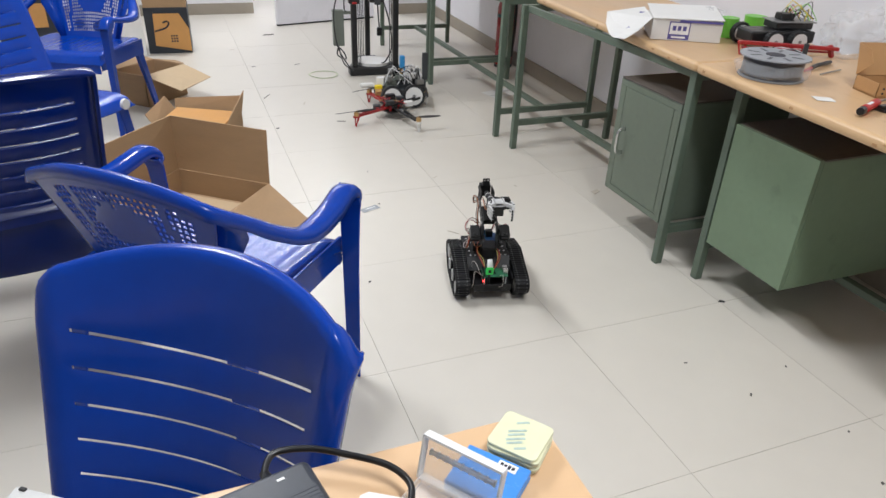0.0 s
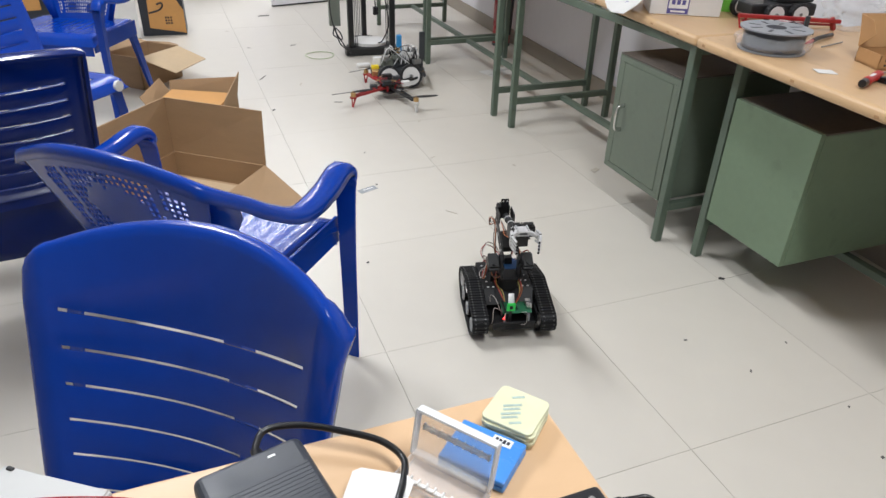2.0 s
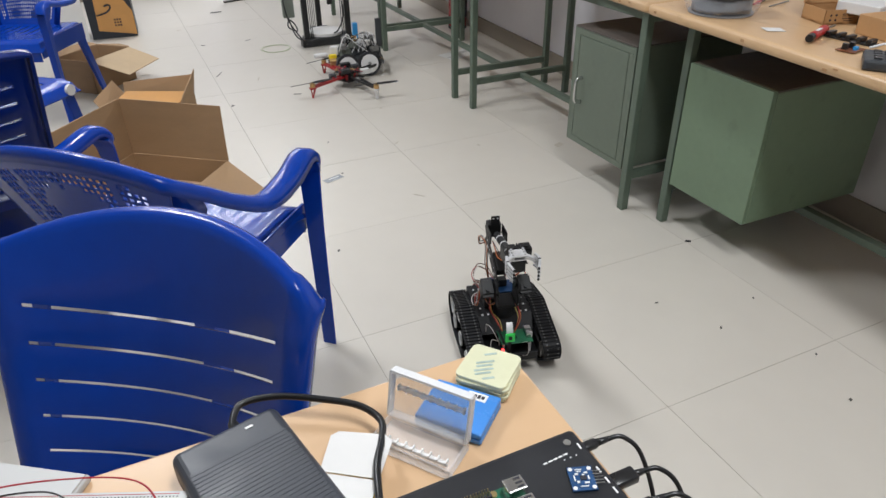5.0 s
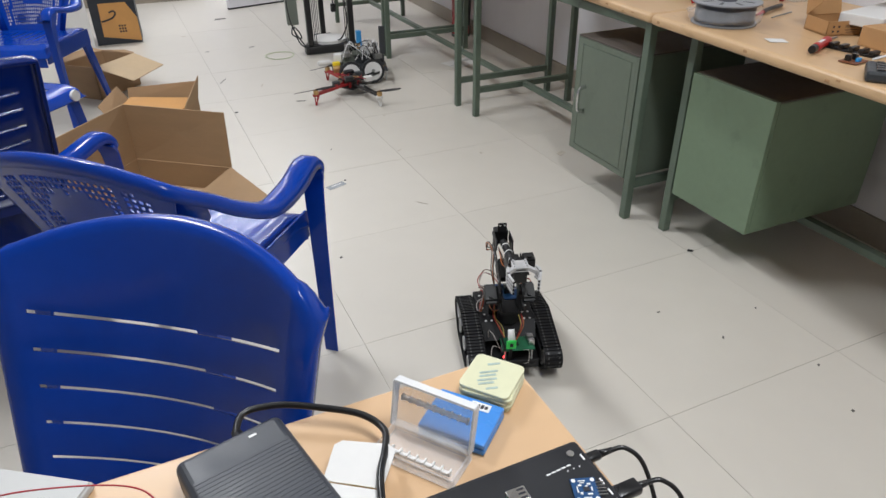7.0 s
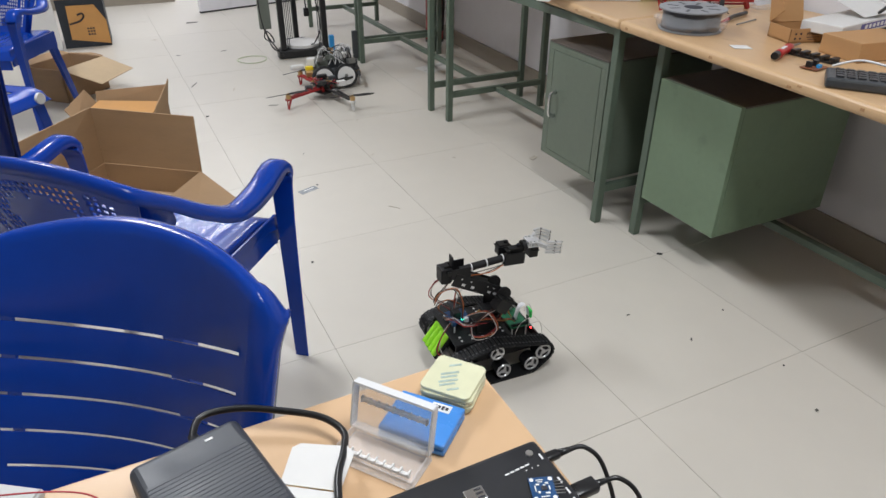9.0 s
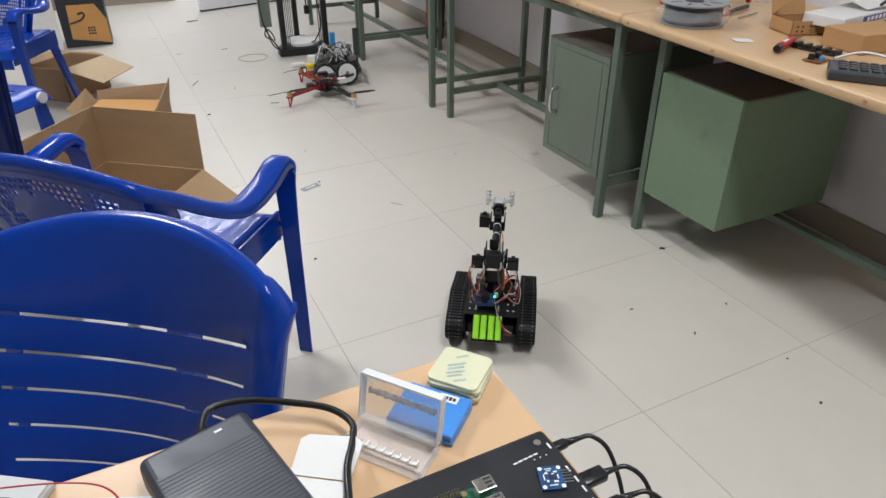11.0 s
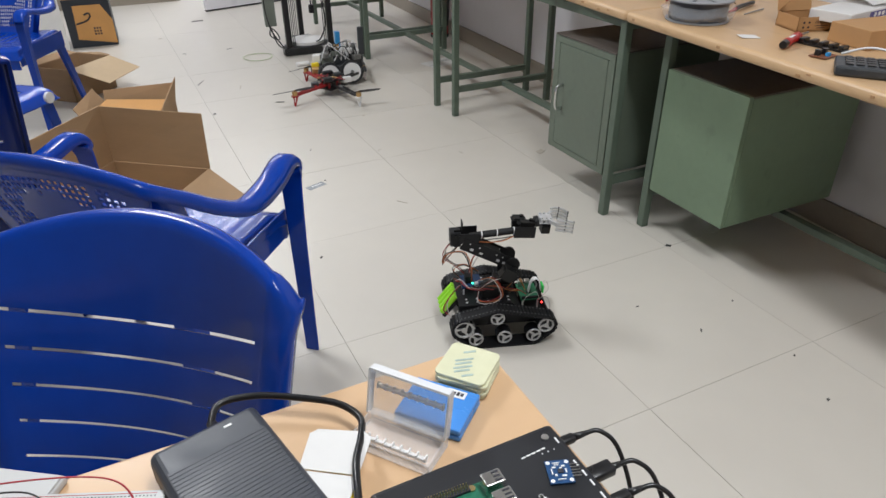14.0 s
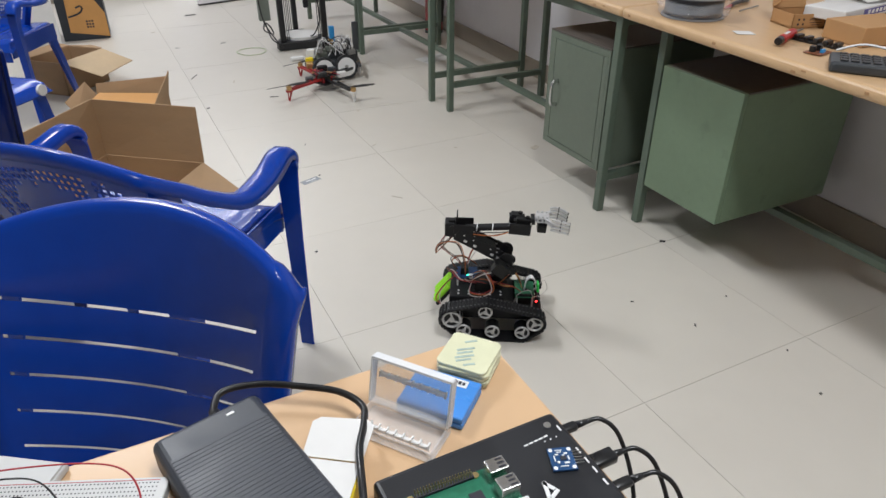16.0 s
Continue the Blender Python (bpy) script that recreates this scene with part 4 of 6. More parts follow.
# flat white case under the breadboard, reaching over the table edge
root = thing("white_case", pose(-0.625, -0.927, TZ + 0.0005, 0, 0, -34.4), "flat grey-white plastic case overhanging the table edge", "plastic case")
part("case_body", BOX(0.110, 0.160, 0.0080, 0.055, -0.080, 0.0041, bevel=0.002), M_BREAD, root)
part("case_lid", BOX(0.106, 0.156, 0.0019, 0.055, -0.080, 0.0091, bevel=0.0006), M_BREAD, root, "raised grey-white lid")
part("corner_stud", BOX(0.007, 0.004, 0.004, 0.010, -0.004, 0.0100, bevel=0.001), M_DARK, root, "small dark stud")

# breadboard on a white base board
root = thing("breadboard", pose(-0.525, -1.068, TZ + 0.0005, 0, 0, -24), "white solderless breadboard on a pale board with jumper wires", "breadboard")
for y in (-0.0125, 0.0365):
    part("rail_stripe", BOX(0.150, 0.0006, 0.0003, -0.025, y, 0.0195), M_WIRE_RED, root, "thin red supply line")
part("breadboard_body", BOX(0.165, 0.055, 0.009, -0.025, 0.012, 0.0149, bevel=0.001), M_BREAD, root)
bm = bmesh.new()
for i in range(52):
    for j in range(10):
        box(bm, 0.0011, 0.0011, 0.0003, -0.104 + i * 0.0030, -0.008 + j * 0.0042 + (0.004 if j > 4 else 0), 0.0195)
tagged(part("contact_holes", bm, M_INK, root), kind="stuff")
for k, (pts, mt) in enumerate((([(-0.10, 0.02, 0.0198), (-0.09, 0.022, 0.045), (-0.03, 0.028, 0.05), (0.02, 0.03, 0.045), (0.045, 0.012, 0.040), (0.050, -0.01, 0.0198)], M_WIRE_RED),
                               ([(-0.10, 0.0, 0.0198), (-0.09, 0.006, 0.05), (-0.04, 0.016, 0.05), (-0.01, 0.0, 0.045), (0.005, -0.02, 0.0198)], M_CORD),
                               ([(-0.06, -0.01, 0.0198), (-0.05, 0.0, 0.042), (-0.035, 0.002, 0.042), (-0.03, -0.012, 0.0198)], M_CORD))):
    bm = bmesh.new()
    cable(bm, pts, 0.0008, n=8, k=6)
    part("jumper_wire", bm, mt, root, smooth=True)


# ---- things on the wall desks ----
DZ = 0.7655
M_BAG = material("clear_bag_film", (0.92, 0.93, 0.95), 0.10, vary=0.05, scale=12, alpha=0.17, bump=0.8, bump_scale=45)
M_SPOOL = material("grey_spool_plastic", (0.27, 0.28, 0.30), 0.4, vary=0.1)
M_FILAMENT = material("dark_filament", (0.045, 0.05, 0.06), 0.35, vary=0.2, scale=60, stretch=(1, 1, 12))
M_PURPLE = material("violet_print", (0.10, 0.09, 0.30), 0.5)
M_LIME = material("lime_plastic", (0.16, 0.50, 0.06), 0.4)
M_REDFRAME = material("red_nylon", (0.36, 0.018, 0.02), 0.42, vary=0.15, scale=30)
M_KEYS = material("dark_grey_plastic", (0.045, 0.05, 0.055), 0.42, vary=0.15, scale=20)
M_COPPERBOARD = material("brown_board", (0.20, 0.07, 0.03), 0.5, vary=0.2, scale=60)
M_BRASS = material("motor_brass", (0.55, 0.36, 0.16), 0.35, metal=0.8)
M_GREYMET = material("dull_metal", (0.30, 0.30, 0.29), 0.4, metal=0.6, vary=0.2, scale=40)
M_TAN = material("tan_card", (0.47, 0.26, 0.11), 0.8, vary=0.06)
M_SKYBLUE = material("sky_blue_plastic", (0.03, 0.28, 0.62), 0.4)
M_CASEGREY = material("grey_green_case", (0.17, 0.19, 0.16), 0.5, vary=0.15)
M_EXT = material("extinguisher_red", (0.32, 0.012, 0.018), 0.28, vary=0.06)
DEBRIS_MAT = [material("grey_scrap", (0.10, 0.095, 0.085), 0.7), material("pale_scrap", (0.55, 0.50, 0.42), 0.7), material("dark_scrap", (0.02, 0.02, 0.02), 0.7)]


def crumple(bm, sx, sy, sz, seed, cx=0, cy=0, cz=0, amount=0.35, sub=4):
    """A crumpled film lump, its base kept near z = 0."""
    g = bmesh.ops.create_icosphere(bm, subdivisions=sub, radius=1.0)
    for v in g["verts"]:
        d = noise.noise(v.co * 2.2 + Vector((seed, 0, 0))) * amount + noise.noise(v.co * 6.0 + Vector((0, seed, 0))) * amount * 0.5
        p = v.co * (1 + d)
        v.co = Vector((cx + p.x * sx, cy + p.y * sy, cz + max(p.z, -0.72) * sz + sz * 0.72))
    return bm


# white product box with an open lid tongue
root = thing("product_box", pose(1.318, 0.640, DZ, 0, 0, -28.8), "white cardboard product box with violet print, lid open", "box")
part("carton_body", BOX(0.245, 0.19, 0.072, 0.014, 0, 0.0365, bevel=0.002), M_PAPER, root)
bm = bmesh.new()
slab(bm, [(-0.110, -0.10, 0.076), (0.138, -0.10, 0.080), (0.138, 0.10, 0.10), (-0.110, 0.10, 0.095)], 0.003)
part("lid", bm, M_PAPER, root, "white lid")
part("printed_strip", BOX(0.15, 0.0008, 0.008, 0.06, -0.1006, 0.070), M_PURPLE, root)
mark = part("printed_mark", BOX(0.074, 0.0006, 0.062, -0.012, -0.0956, 0.036), M_PURPLE, root, "dark printed symbol square")
part("mark_field", BOX(0.066, 0.0006, 0.040, -0.012, -0.0960, 0.043), M_LABEL, mark)
for k in range(3):
    part("mark_bar", BOX(0.012, 0.0006, 0.016, -0.030 + 0.018 * k, -0.0964, 0.044), M_PURPLE, mark)
part("mark_line", BOX(0.050, 0.0006, 0.006, -0.012, -0.0962, 0.013), M_LABEL, mark)
bm = bmesh.new()
slab(bm, [(-0.142, 0.15, 0.075), (-0.142, -0.09, 0.075), (-0.19, -0.135, 0.036), (-0.235, -0.15, 0.006), (-0.275, -0.125, 0.005), (-0.285, -0.06, 0.006), (-0.29, 0.04, 0.020), (-0.28, 0.17, 0.045)][::-1], 0.002)
tongue = part("tongue", bm, M_PAPER, root, "white rounded lid tongue")
tongue.matrix_basis = Matrix.Translation((0.030, 0.0, 0.0))
m = pose(-0.224, -0.088, 0.0215, 0, -34, 25)
part("badge", BOX(0.042, 0.042, 0.001, 0, 0, 0, m=m), M_PURPLE, tongue, "violet square badge")
part("badge_field", BOX(0.034, 0.034, 0.001, 0, 0, 0.0006, m=m), M_LABEL, tongue)
part("badge_shape", BOX(0.012, 0.022, 0.001, 0, 0, 0.0012, m=m), M_PURPLE, tongue)
part("print_patch", BOX(0.040, 0.018, 0.001, 0, 0, 0, m=pose(-0.165, 0.03, 0.0605, 0, -32, 80)), M_PURPLE, tongue)

# filament spool in a bag
root = thing("filament_spool", pose(1.226, 0.075, DZ, 0, 0, 20), "grey filament spool wrapped in a clear plastic bag", "filament spool")
for z in (0.003, 0.063):
    bm = bmesh.new()
    rod(bm, (0, 0, z - 0.002), (0, 0, z + 0.002), 0.100 if z > 0.03 else 0.094, seg=48)
    rod(bm, (0, 0, z + 0.0021), (0, 0, z + 0.0030), 0.028, seg=24, mi=2)
    flange = part("flange", bm, [M_SPOOL, M_KEYS, M_INK], root, "grey spool flange")
    for k in range(8 if z > 0.03 else 0):
        part("flange_slot", BOX(0.034, 0.009, 0.0006, 0.062, 0, z + 0.0023, m=Matrix.Rotation(radians(45 * k + 12), 4, "Z")), M_KEYS, flange, "dark cut-out")
bm = bmesh.new()
rod(bm, (0, 0, 0.0055), (0, 0, 0.0605), 0.086, seg=48)
part("filament", bm, M_FILAMENT, root, "dark wound filament", smooth=False)
bm = bmesh.new()
crumple(bm, 0.108, 0.108, 0.036, 3.0, 0, 0, 0.0, amount=0.22)
part("bag", bm, M_BAG, root, "clear crumpled bag", smooth=True)
bm = bmesh.new()
crumple(bm, 0.060, 0.030, 0.022, 8.0, 0.125, 0.015, 0.0, amount=0.5)
part("bag_end", bm, M_BAG, root, "clear crumpled bag", smooth=True)


def small_wheel(bm, c, r, w, axis):
    c, axis = Vector(c), Vector(axis).normalized()
    rod(bm, c - axis * w / 2, c + axis * w / 2, r, seg=24, mi=0)
    rod(bm, c - axis * (w / 2 + 0.001), c + axis * (w / 2 + 0.001), r * 0.78, seg=24, mi=1)
    rod(bm, c - axis * (w / 2 + 0.003), c + axis * (w / 2 + 0.003), r * 0.16, seg=10, mi=2)
    for k in range(20):
        a = 2 * math.pi * k / 20
        u = axis.orthogonal().normalized()
        v = axis.cross(u)
        p = c + (u * math.cos(a) + v * math.sin(a)) * r
        mm = Matrix.Translation(p) @ (u * math.cos(a) + v * math.sin(a)).to_track_quat("X", "Z").to_matrix().to_4x4()
        box(bm, 0.003, 0.004, w * 0.9, m=Matrix.Translation(p) @ axis.to_track_quat("Z", "X").to_matrix().to_4x4())
    return bm


root = thing("robot_car", pose(1.545, 0.395, DZ, 0, 0, -12), "small black robot car with white wheels and loose electronics", "robot car")
part("chassis", BOX(0.24, 0.10, 0.040, 0, 0.005, 0.045, bevel=0.006), M_BLACK, root)
part("deck", BOX(0.15, 0.10, 0.004, 0.05, 0.02, 0.092, bevel=0.002), M_GREYMET, root, "grey top plate")
part("frame_block", BOX(0.14, 0.08, 0.022, 0.05, 0.02, 0.078, bevel=0.003), M_BLACK, root)
for x, y in ((-0.045, -0.064), (0.045, -0.064), (-0.085, 0.085), (0.055, 0.085)):
    bm = bmesh.new()
    small_wheel(bm, (x, y, 0.0365), 0.035, 0.022, (0, 1, 0))
    part("wheel", bm, [M_DARK, M_PAPER, M_GREYMET], root, "white wheel with black tyre")
rng = random.Random(11)
for k in range(16):
    a = Vector((rng.uniform(0.0, 0.12), rng.uniform(-0.02, 0.06), 0.096))
    b = Vector((rng.uniform(0.04, 0.15), rng.uniform(-0.03, 0.07), 0.097))
    c = (a + b) / 2 + Vector((rng.uniform(-0.03, 0.03), rng.uniform(-0.03, 0.03), rng.uniform(0.02, 0.06)))
    bm = bmesh.new()
    cable(bm, [a, a.lerp(c, 0.6) + Vector((0, 0, 0.015)), c, b], 0.0014, n=5, k=5)
    part("wire", bm, (M_CORD, M_LIME, M_YELLOWCARD, M_CORD, M_WIRE_RED, M_LABEL)[k % 6], root, smooth=True)
bm = bmesh.new()
box(bm, 0.05, 0.045, 0.022, 0.03, 0.02, 0.106, bevel=0.003)
part("module", bm, M_BLACK, root)
for x, y, r, h in ((1.505, 0.59, 0.036, 0.07), (1.64, 0.60, 0.04, 0.07)):
    bm = bmesh.new()
    rod(bm, (0, 0, 0), (0, 0, h), r * 0.85, r, seg=28)
    solo("tape_roll", bm, M_LIME, "lime green plastic cup on the desk", "cup", pose(x, y, DZ + 0.0004), "lime cups", smooth=False)
bm = bmesh.new()
crumple(bm, 0.05, 0.045, 0.055, 21.0, amount=0.5)
solo("clear_bag", bm, M_BAG, "clear crumpled plastic bag on the desk", "plastic bag", pose(1.455, 0.63, DZ + 0.001), "plastic bags", smooth=True)
bm = bmesh.new()
crumple(bm, 0.085, 0.10, 0.075, 33.0, amount=0.6)
solo("clear_bag", bm, M_BAG, "clear crumpled plastic bag on the desk", "plastic bag", pose(1.755, 0.25, DZ + 0.001), "plastic bags", smooth=True)

# red frame part lying across the desk
root = thing("red_frame_piece", pose(1.335, 0.345, DZ, 0, 0, -22), "red plastic drone arm with landing leg", "drone part")
bm = bmesh.new()
beam(bm, (0, 0, 0.040), (0.34, 0, 0.030), 0.018, 0.012, bevel=0.002)
beam(bm, (0.02, 0.012, 0.022), (0.32, 0.012, 0.016), 0.010, 0.006)
part("arm_bar", bm, M_REDFRAME, root)
bm = bmesh.new()
beam(bm, (0.0, 0, 0.042), (0.012, -0.004, 0.001), 0.006, 0.006)
beam(bm, (0.030, 0, 0.040), (0.014, -0.004, 0.001), 0.006, 0.006)
part("landing_leg", bm, M_REDFRAME, root)
bm = bmesh.new()
beam(bm, (0.31, 0, 0.040), (0.33, 0.01, 0.001), 0.012, 0.012)
part("landing_leg", bm, M_REDFRAME, root)
root = thing("drone_electronics", pose(1.47, 0.265, DZ, 0, 0, -30), "grey and black drone electronics with leads", "electronics")
part("plate", BOX(0.11, 0.05, 0.012, 0, 0, 0.0065, bevel=0.002), M_GREYMET, root)
part("bracket", BOX(0.014, 0.012, 0.055, 0.05, -0.03, 0.028, bevel=0.002), M_KEYS, root)
for k in range(5):
    bm = bmesh.new()
    cable(bm, [(-0.05, 0.01 * k - 0.02, 0.013), (-0.02, 0.014 * k - 0.03, 0.03), (0.04, -0.01 * k, 0.026), (0.07, 0.02 - 0.02 * k, 0.003)], 0.0018, n=6, k=5)
    part("lead", bm, (M_CORD, M_LABEL, M_WIRE_RED, M_LABEL, M_CORD)[k], root, smooth=True)
root = thing("soldering_pliers", pose(1.475, 0.115, DZ, 0, 0, 12), "black and red hand tool on the desk", "hand tool")
bm = bmesh.new()
cable(bm, [(-0.06, 0.0, 0.008), (-0.02, 0.008, 0.010), (0.03, 0.012, 0.010), (0.08, 0.02, 0.008)], 0.007, n=6, k=8)
part("grip", bm, M_CORD, root, smooth=True)
bm = bmesh.new()
rod(bm, (-0.060, 0, 0.008), (-0.105, -0.006, 0.006), 0.006, 0.003)
part("tip", bm, M_RED, root)
bm = bmesh.new()
rod(bm, (-0.09, -0.05, 0.004), (0.03, -0.045, 0.004), 0.0022)
part("steel_rod", bm, M_GREYMET, root)

# small carton marked with a printed word
root = thing("small_carton", pose(1.404, -0.180, DZ, 0, 0, -16), "small open tan carton with printed warning word", "box")
bm = bmesh.new()
carton_walls(bm, (-0.052, -0.020, 0), (1, 0), 0.104, (0, 1), 0.10, 0.040, 0.003)
part("carton_body", bm, M_TAN, root)
bm = bmesh.new()
slab(bm, [(-0.052, 0.075, 0.040), (0.052, 0.075, 0.040), (0.050, 0.105, 0.125), (-0.055, 0.105, 0.125)], 0.003)
part("lid", bm, M_TAN, root, "raised lid")
bm = bmesh.new()
slab(bm, [(-0.053, 0.08, 0.040), (-0.055, 0.10, 0.124), (-0.058, 0.045, 0.118), (-0.056, 0.02, 0.085)], 0.002)
part("side_flap", bm, M_TAN, root)
for k, x in enumerate((-0.034, -0.018)):
    for z in (0.026, 0.013):
        bm = bmesh.new()
        rod(bm, (x, -0.0204, z), (x, -0.0209, z), 0.0032, seg=10)
        part("printed_symbol", bm, M_INK, root)


def lettering(text, size, m, mat, parent):
    data = bpy.data.curves.new("lettering", "FONT")
    data.body, data.size, data.extrude = text, size, 0.0002
    data.align_x = "CENTER"
    data.materials.append(mat)
    ob = new("lettering", data)
    ob.parent = parent
    ob.matrix_basis = m
    return ob


lettering("FRAGILE", 0.0115, pose(0.022, -0.0207, 0.022, 90, 0, 0), M_INK, root)
for k in range(2):
    part("printed_line", BOX(0.040 - 0.012 * k, 0.0006, 0.0016, 0.022, -0.0205, 0.016 - 0.006 * k), M_INK, root)

root = thing("red_screwdriver", pose(1.222, -0.272, DZ + 0.0135, 0, 0, 23), "red screwdriver with black end cap", "screwdriver")
bm = bmesh.new()
line = [Vector((x, 0, 0)) for x in (-0.055, -0.045, -0.02, 0.0, 0.03, 0.05, 0.058)]
sweep(bm, line, circle(0.012, 12), scales=[(0.85, 0.85), (1, 1), (0.9, 0.9), (0.85, 0.85), (1.05, 1.05), (1.0, 1.0), (0.55, 0.55)])
part("handle", bm, M_RED, root, "red plastic handle", smooth=True)
bm = bmesh.new()
rod(bm, (-0.055, 0, 0), (-0.075, 0, 0), 0.0112, 0.0098, seg=14)
part("end_cap", bm, M_CORD, root, smooth=False)
part("grip_label", BOX(0.035, 0.008, 0.001, -0.012, -0.002, 0.0112), M_LABEL, root)
bm = bmesh.new()
rod(bm, (0.056, 0, 0), (0.15, 0, -0.008), 0.003, seg=8)
part("blade", bm, M_GREYMET, root)
solo("paper_scrap", BOX(0.052, 0.040, 0.0012, 0, 0, 0.0010, bevel=0.0003), M_PAPER, "folded white paper scrap on the desk", "paper", pose(1.192, -0.157, DZ, 0, 2, -24))

root = thing("black_bracket", pose(1.268, -0.333, DZ, 0, 0, -84), "black plastic bracket strip on the desk", "bracket")
bm = BOX(0.135, 0.026, 0.006, 0, 0, 0.0035, bevel=0.001)
for k in range(5):
    box(bm, 0.014, 0.030, 0.010, -0.054 + 0.027 * k, 0, 0.0115, bevel=0.002)
part("strip", bm, M_CORD, root)
root = thing("relay_board", pose(1.192, -0.392, DZ, 0, 0, 10), "small brown circuit board with black and blue parts", "circuit board")
part("board", BOX(0.058, 0.045, 0.002, 0, 0, 0.003), M_COPPERBOARD, root)
part("relay", BOX(0.012, 0.012, 0.014, -0.012, 0.008, 0.0112), M_CORD, root)
part("relay", BOX(0.012, 0.012, 0.014, 0.012, 0.004, 0.0112), M_CORD, root)
part("trimmer", BOX(0.014, 0.008, 0.008, 0.0, -0.012, 0.0082), M_SKYBLUE, root, "blue trimmer")

# dark keypad device
root = thing("keypad_device", pose(1.165, -0.555, DZ, 0, 0, -53), "dark grey keyboard-like handset with keys", "keypad")
part("case", BOX(0.22, 0.105, 0.024, 0.02, 0.0, 0.0125, bevel=0.006), M_KEYS, root)
for i in range(8):
    for j in range(4):
        part("key", BOX(0.017, 0.014, 0.004, -0.062 + 0.0225 * i, -0.030 + 0.021 * j, 0.0262, bevel=0.0012, seg=1), M_CORD, root)
bm = bmesh.new()
cable(bm, [(-0.08, 0.04, 0.03), (-0.02, 0.06, 0.045), (0.06, 0.05, 0.035), (0.12, 0.06, 0.02)], 0.003, n=6, k=6)
part("lead", bm, M_LABEL, root, smooth=True)

# tan box and white printed box behind the keypad
solo("tan_carton", BOX(0.20, 0.13, 0.050, 0, 0, 0.0255, bevel=0.002), M_TAN, "plain tan cardboard box on the desk", "box", pose(1.44, -0.36, DZ, 0, 0, -8))
root = thing("flat_white_box", pose(1.58, -0.205, DZ, 0, 0, 8), "flat white box with dark printed name panel", "box")
part("carton_body", BOX(0.34, 0.12, 0.030, 0, 0, 0.045, bevel=0.003), M_PAPER, root)
part("support_pad", BOX(0.28, 0.09, 0.029, 0.02, 0.01, 0.0150), M_KEYS, root)
panel = part("name_panel", BOX(0.20, 0.0008, 0.018, 0.03, -0.0604, 0.046), M_PURPLE, root, "dark blue printed panel")
for k in range(7):
    part("print_bar", BOX(0.013, 0.0006, 0.011, -0.042 + 0.022 * k, -0.0611, 0.046), M_LABEL, panel)
bm = bmesh.new()
slab(bm, [(-0.02, -0.04, 0.066), (0.14, -0.07, 0.075), (0.16, 0.11, 0.10), (-0.05, 0.12, 0.13)], 0.0015)
part("paper_sheet", bm, M_PAPER, root, "white paper sheet")
bm = bmesh.new()
cable(bm, [(1.62, -0.25, DZ + 0.075), (1.56, -0.32, DZ + 0.12), (1.50, -0.36, DZ + 0.11), (1.49, -0.40, DZ + 0.065), (1.50, -0.47, DZ + 0.012), (1.55, -0.60, DZ + 0.006)], 0.005, n=8, k=8)
solo("coiled_lead", bm, M_CORD, "dark grey cable draped over boxes", "cable", smooth=True)

# ---- printer, drone and extinguisher at the back ----
root = thing("delta_printer", pose(0.857, 3.27, 0, 0, 0, -4), "black tower-style 3D printer with white round bed", "3D printer")
bm = bmesh.new()
slab(bm, [(-0.185, -0.14, 0.055), (0.185, -0.14, 0.055), (0.19, -0.08, 0.055), (0.06, 0.24, 0.055), (-0.06, 0.24, 0.055), (-0.19, -0.08, 0.055)], 0.053)
rounded(part("base", bm, M_BLACK, root), 0.008)
bm = bmesh.new()
rod(bm, (0, 0, 0.056), (0, 0, 0.075), 0.125, seg=40)
part("bed", bm, M_PAPER, root, "white round print bed")
for x, y in ((-0.145, -0.10), (0.145, -0.10), (0, 0.18)):
    part("column", BOX(0.038 if y < 0 else 0.034, 0.045, 0.88, x, y, 0.4955, bevel=0.006), M_BLACK, root)
    bm = bmesh.new()
    for s in (-1, 1):
        rod(bm, (x + s * 0.006 - math.copysign(0.036, x), y + 0.0, 0.057), (x + s * 0.006 - math.copysign(0.036, x), y, 0.90), 0.003, seg=6)
    part("guide_belt", bm, M_KEYS, root)
bm = bmesh.new()
slab(bm, [(-0.20, -0.14, 0.99), (0.20, -0.14, 0.99), (0.21, -0.08, 0.99), (0.06, 0.24, 0.99), (-0.06, 0.24, 0.99), (-0.21, -0.08, 0.99)], 0.053)
rounded(part("top_frame", bm, M_BLACK, root), 0.008)
head = part("print_head", BOX(0.10, 0.09, 0.05, 0.02, -0.05, 0.505, bevel=0.01), M_BLACK, root, "black print head")
part("fan", BOX(0.04, 0.02, 0.04, 0.02, -0.10, 0.49, bevel=0.004), M_KEYS, head)
part("carriage", BOX(0.075, 0.05, 0.045, -0.15, -0.145, 0.51, bevel=0.006), M_BLACK, root)
part("red_clip", BOX(0.03, 0.01, 0.012, -0.15, -0.176, 0.495), M_RED, root)
part("controller_case", BOX(0.075, 0.05, 0.24, -0.235, 0.02, 0.30, bevel=0.004), M_CASEGREY, root, "grey-green controller case")
part("case_arm", BOX(0.09, 0.012, 0.02, -0.18, 0.02, 0.40), M_CASEGREY, root)
part("plug", BOX(0.035, 0.03, 0.055, 0.025, -0.13, 0.30, bevel=0.006), M_CORD, root, "black mains plug")
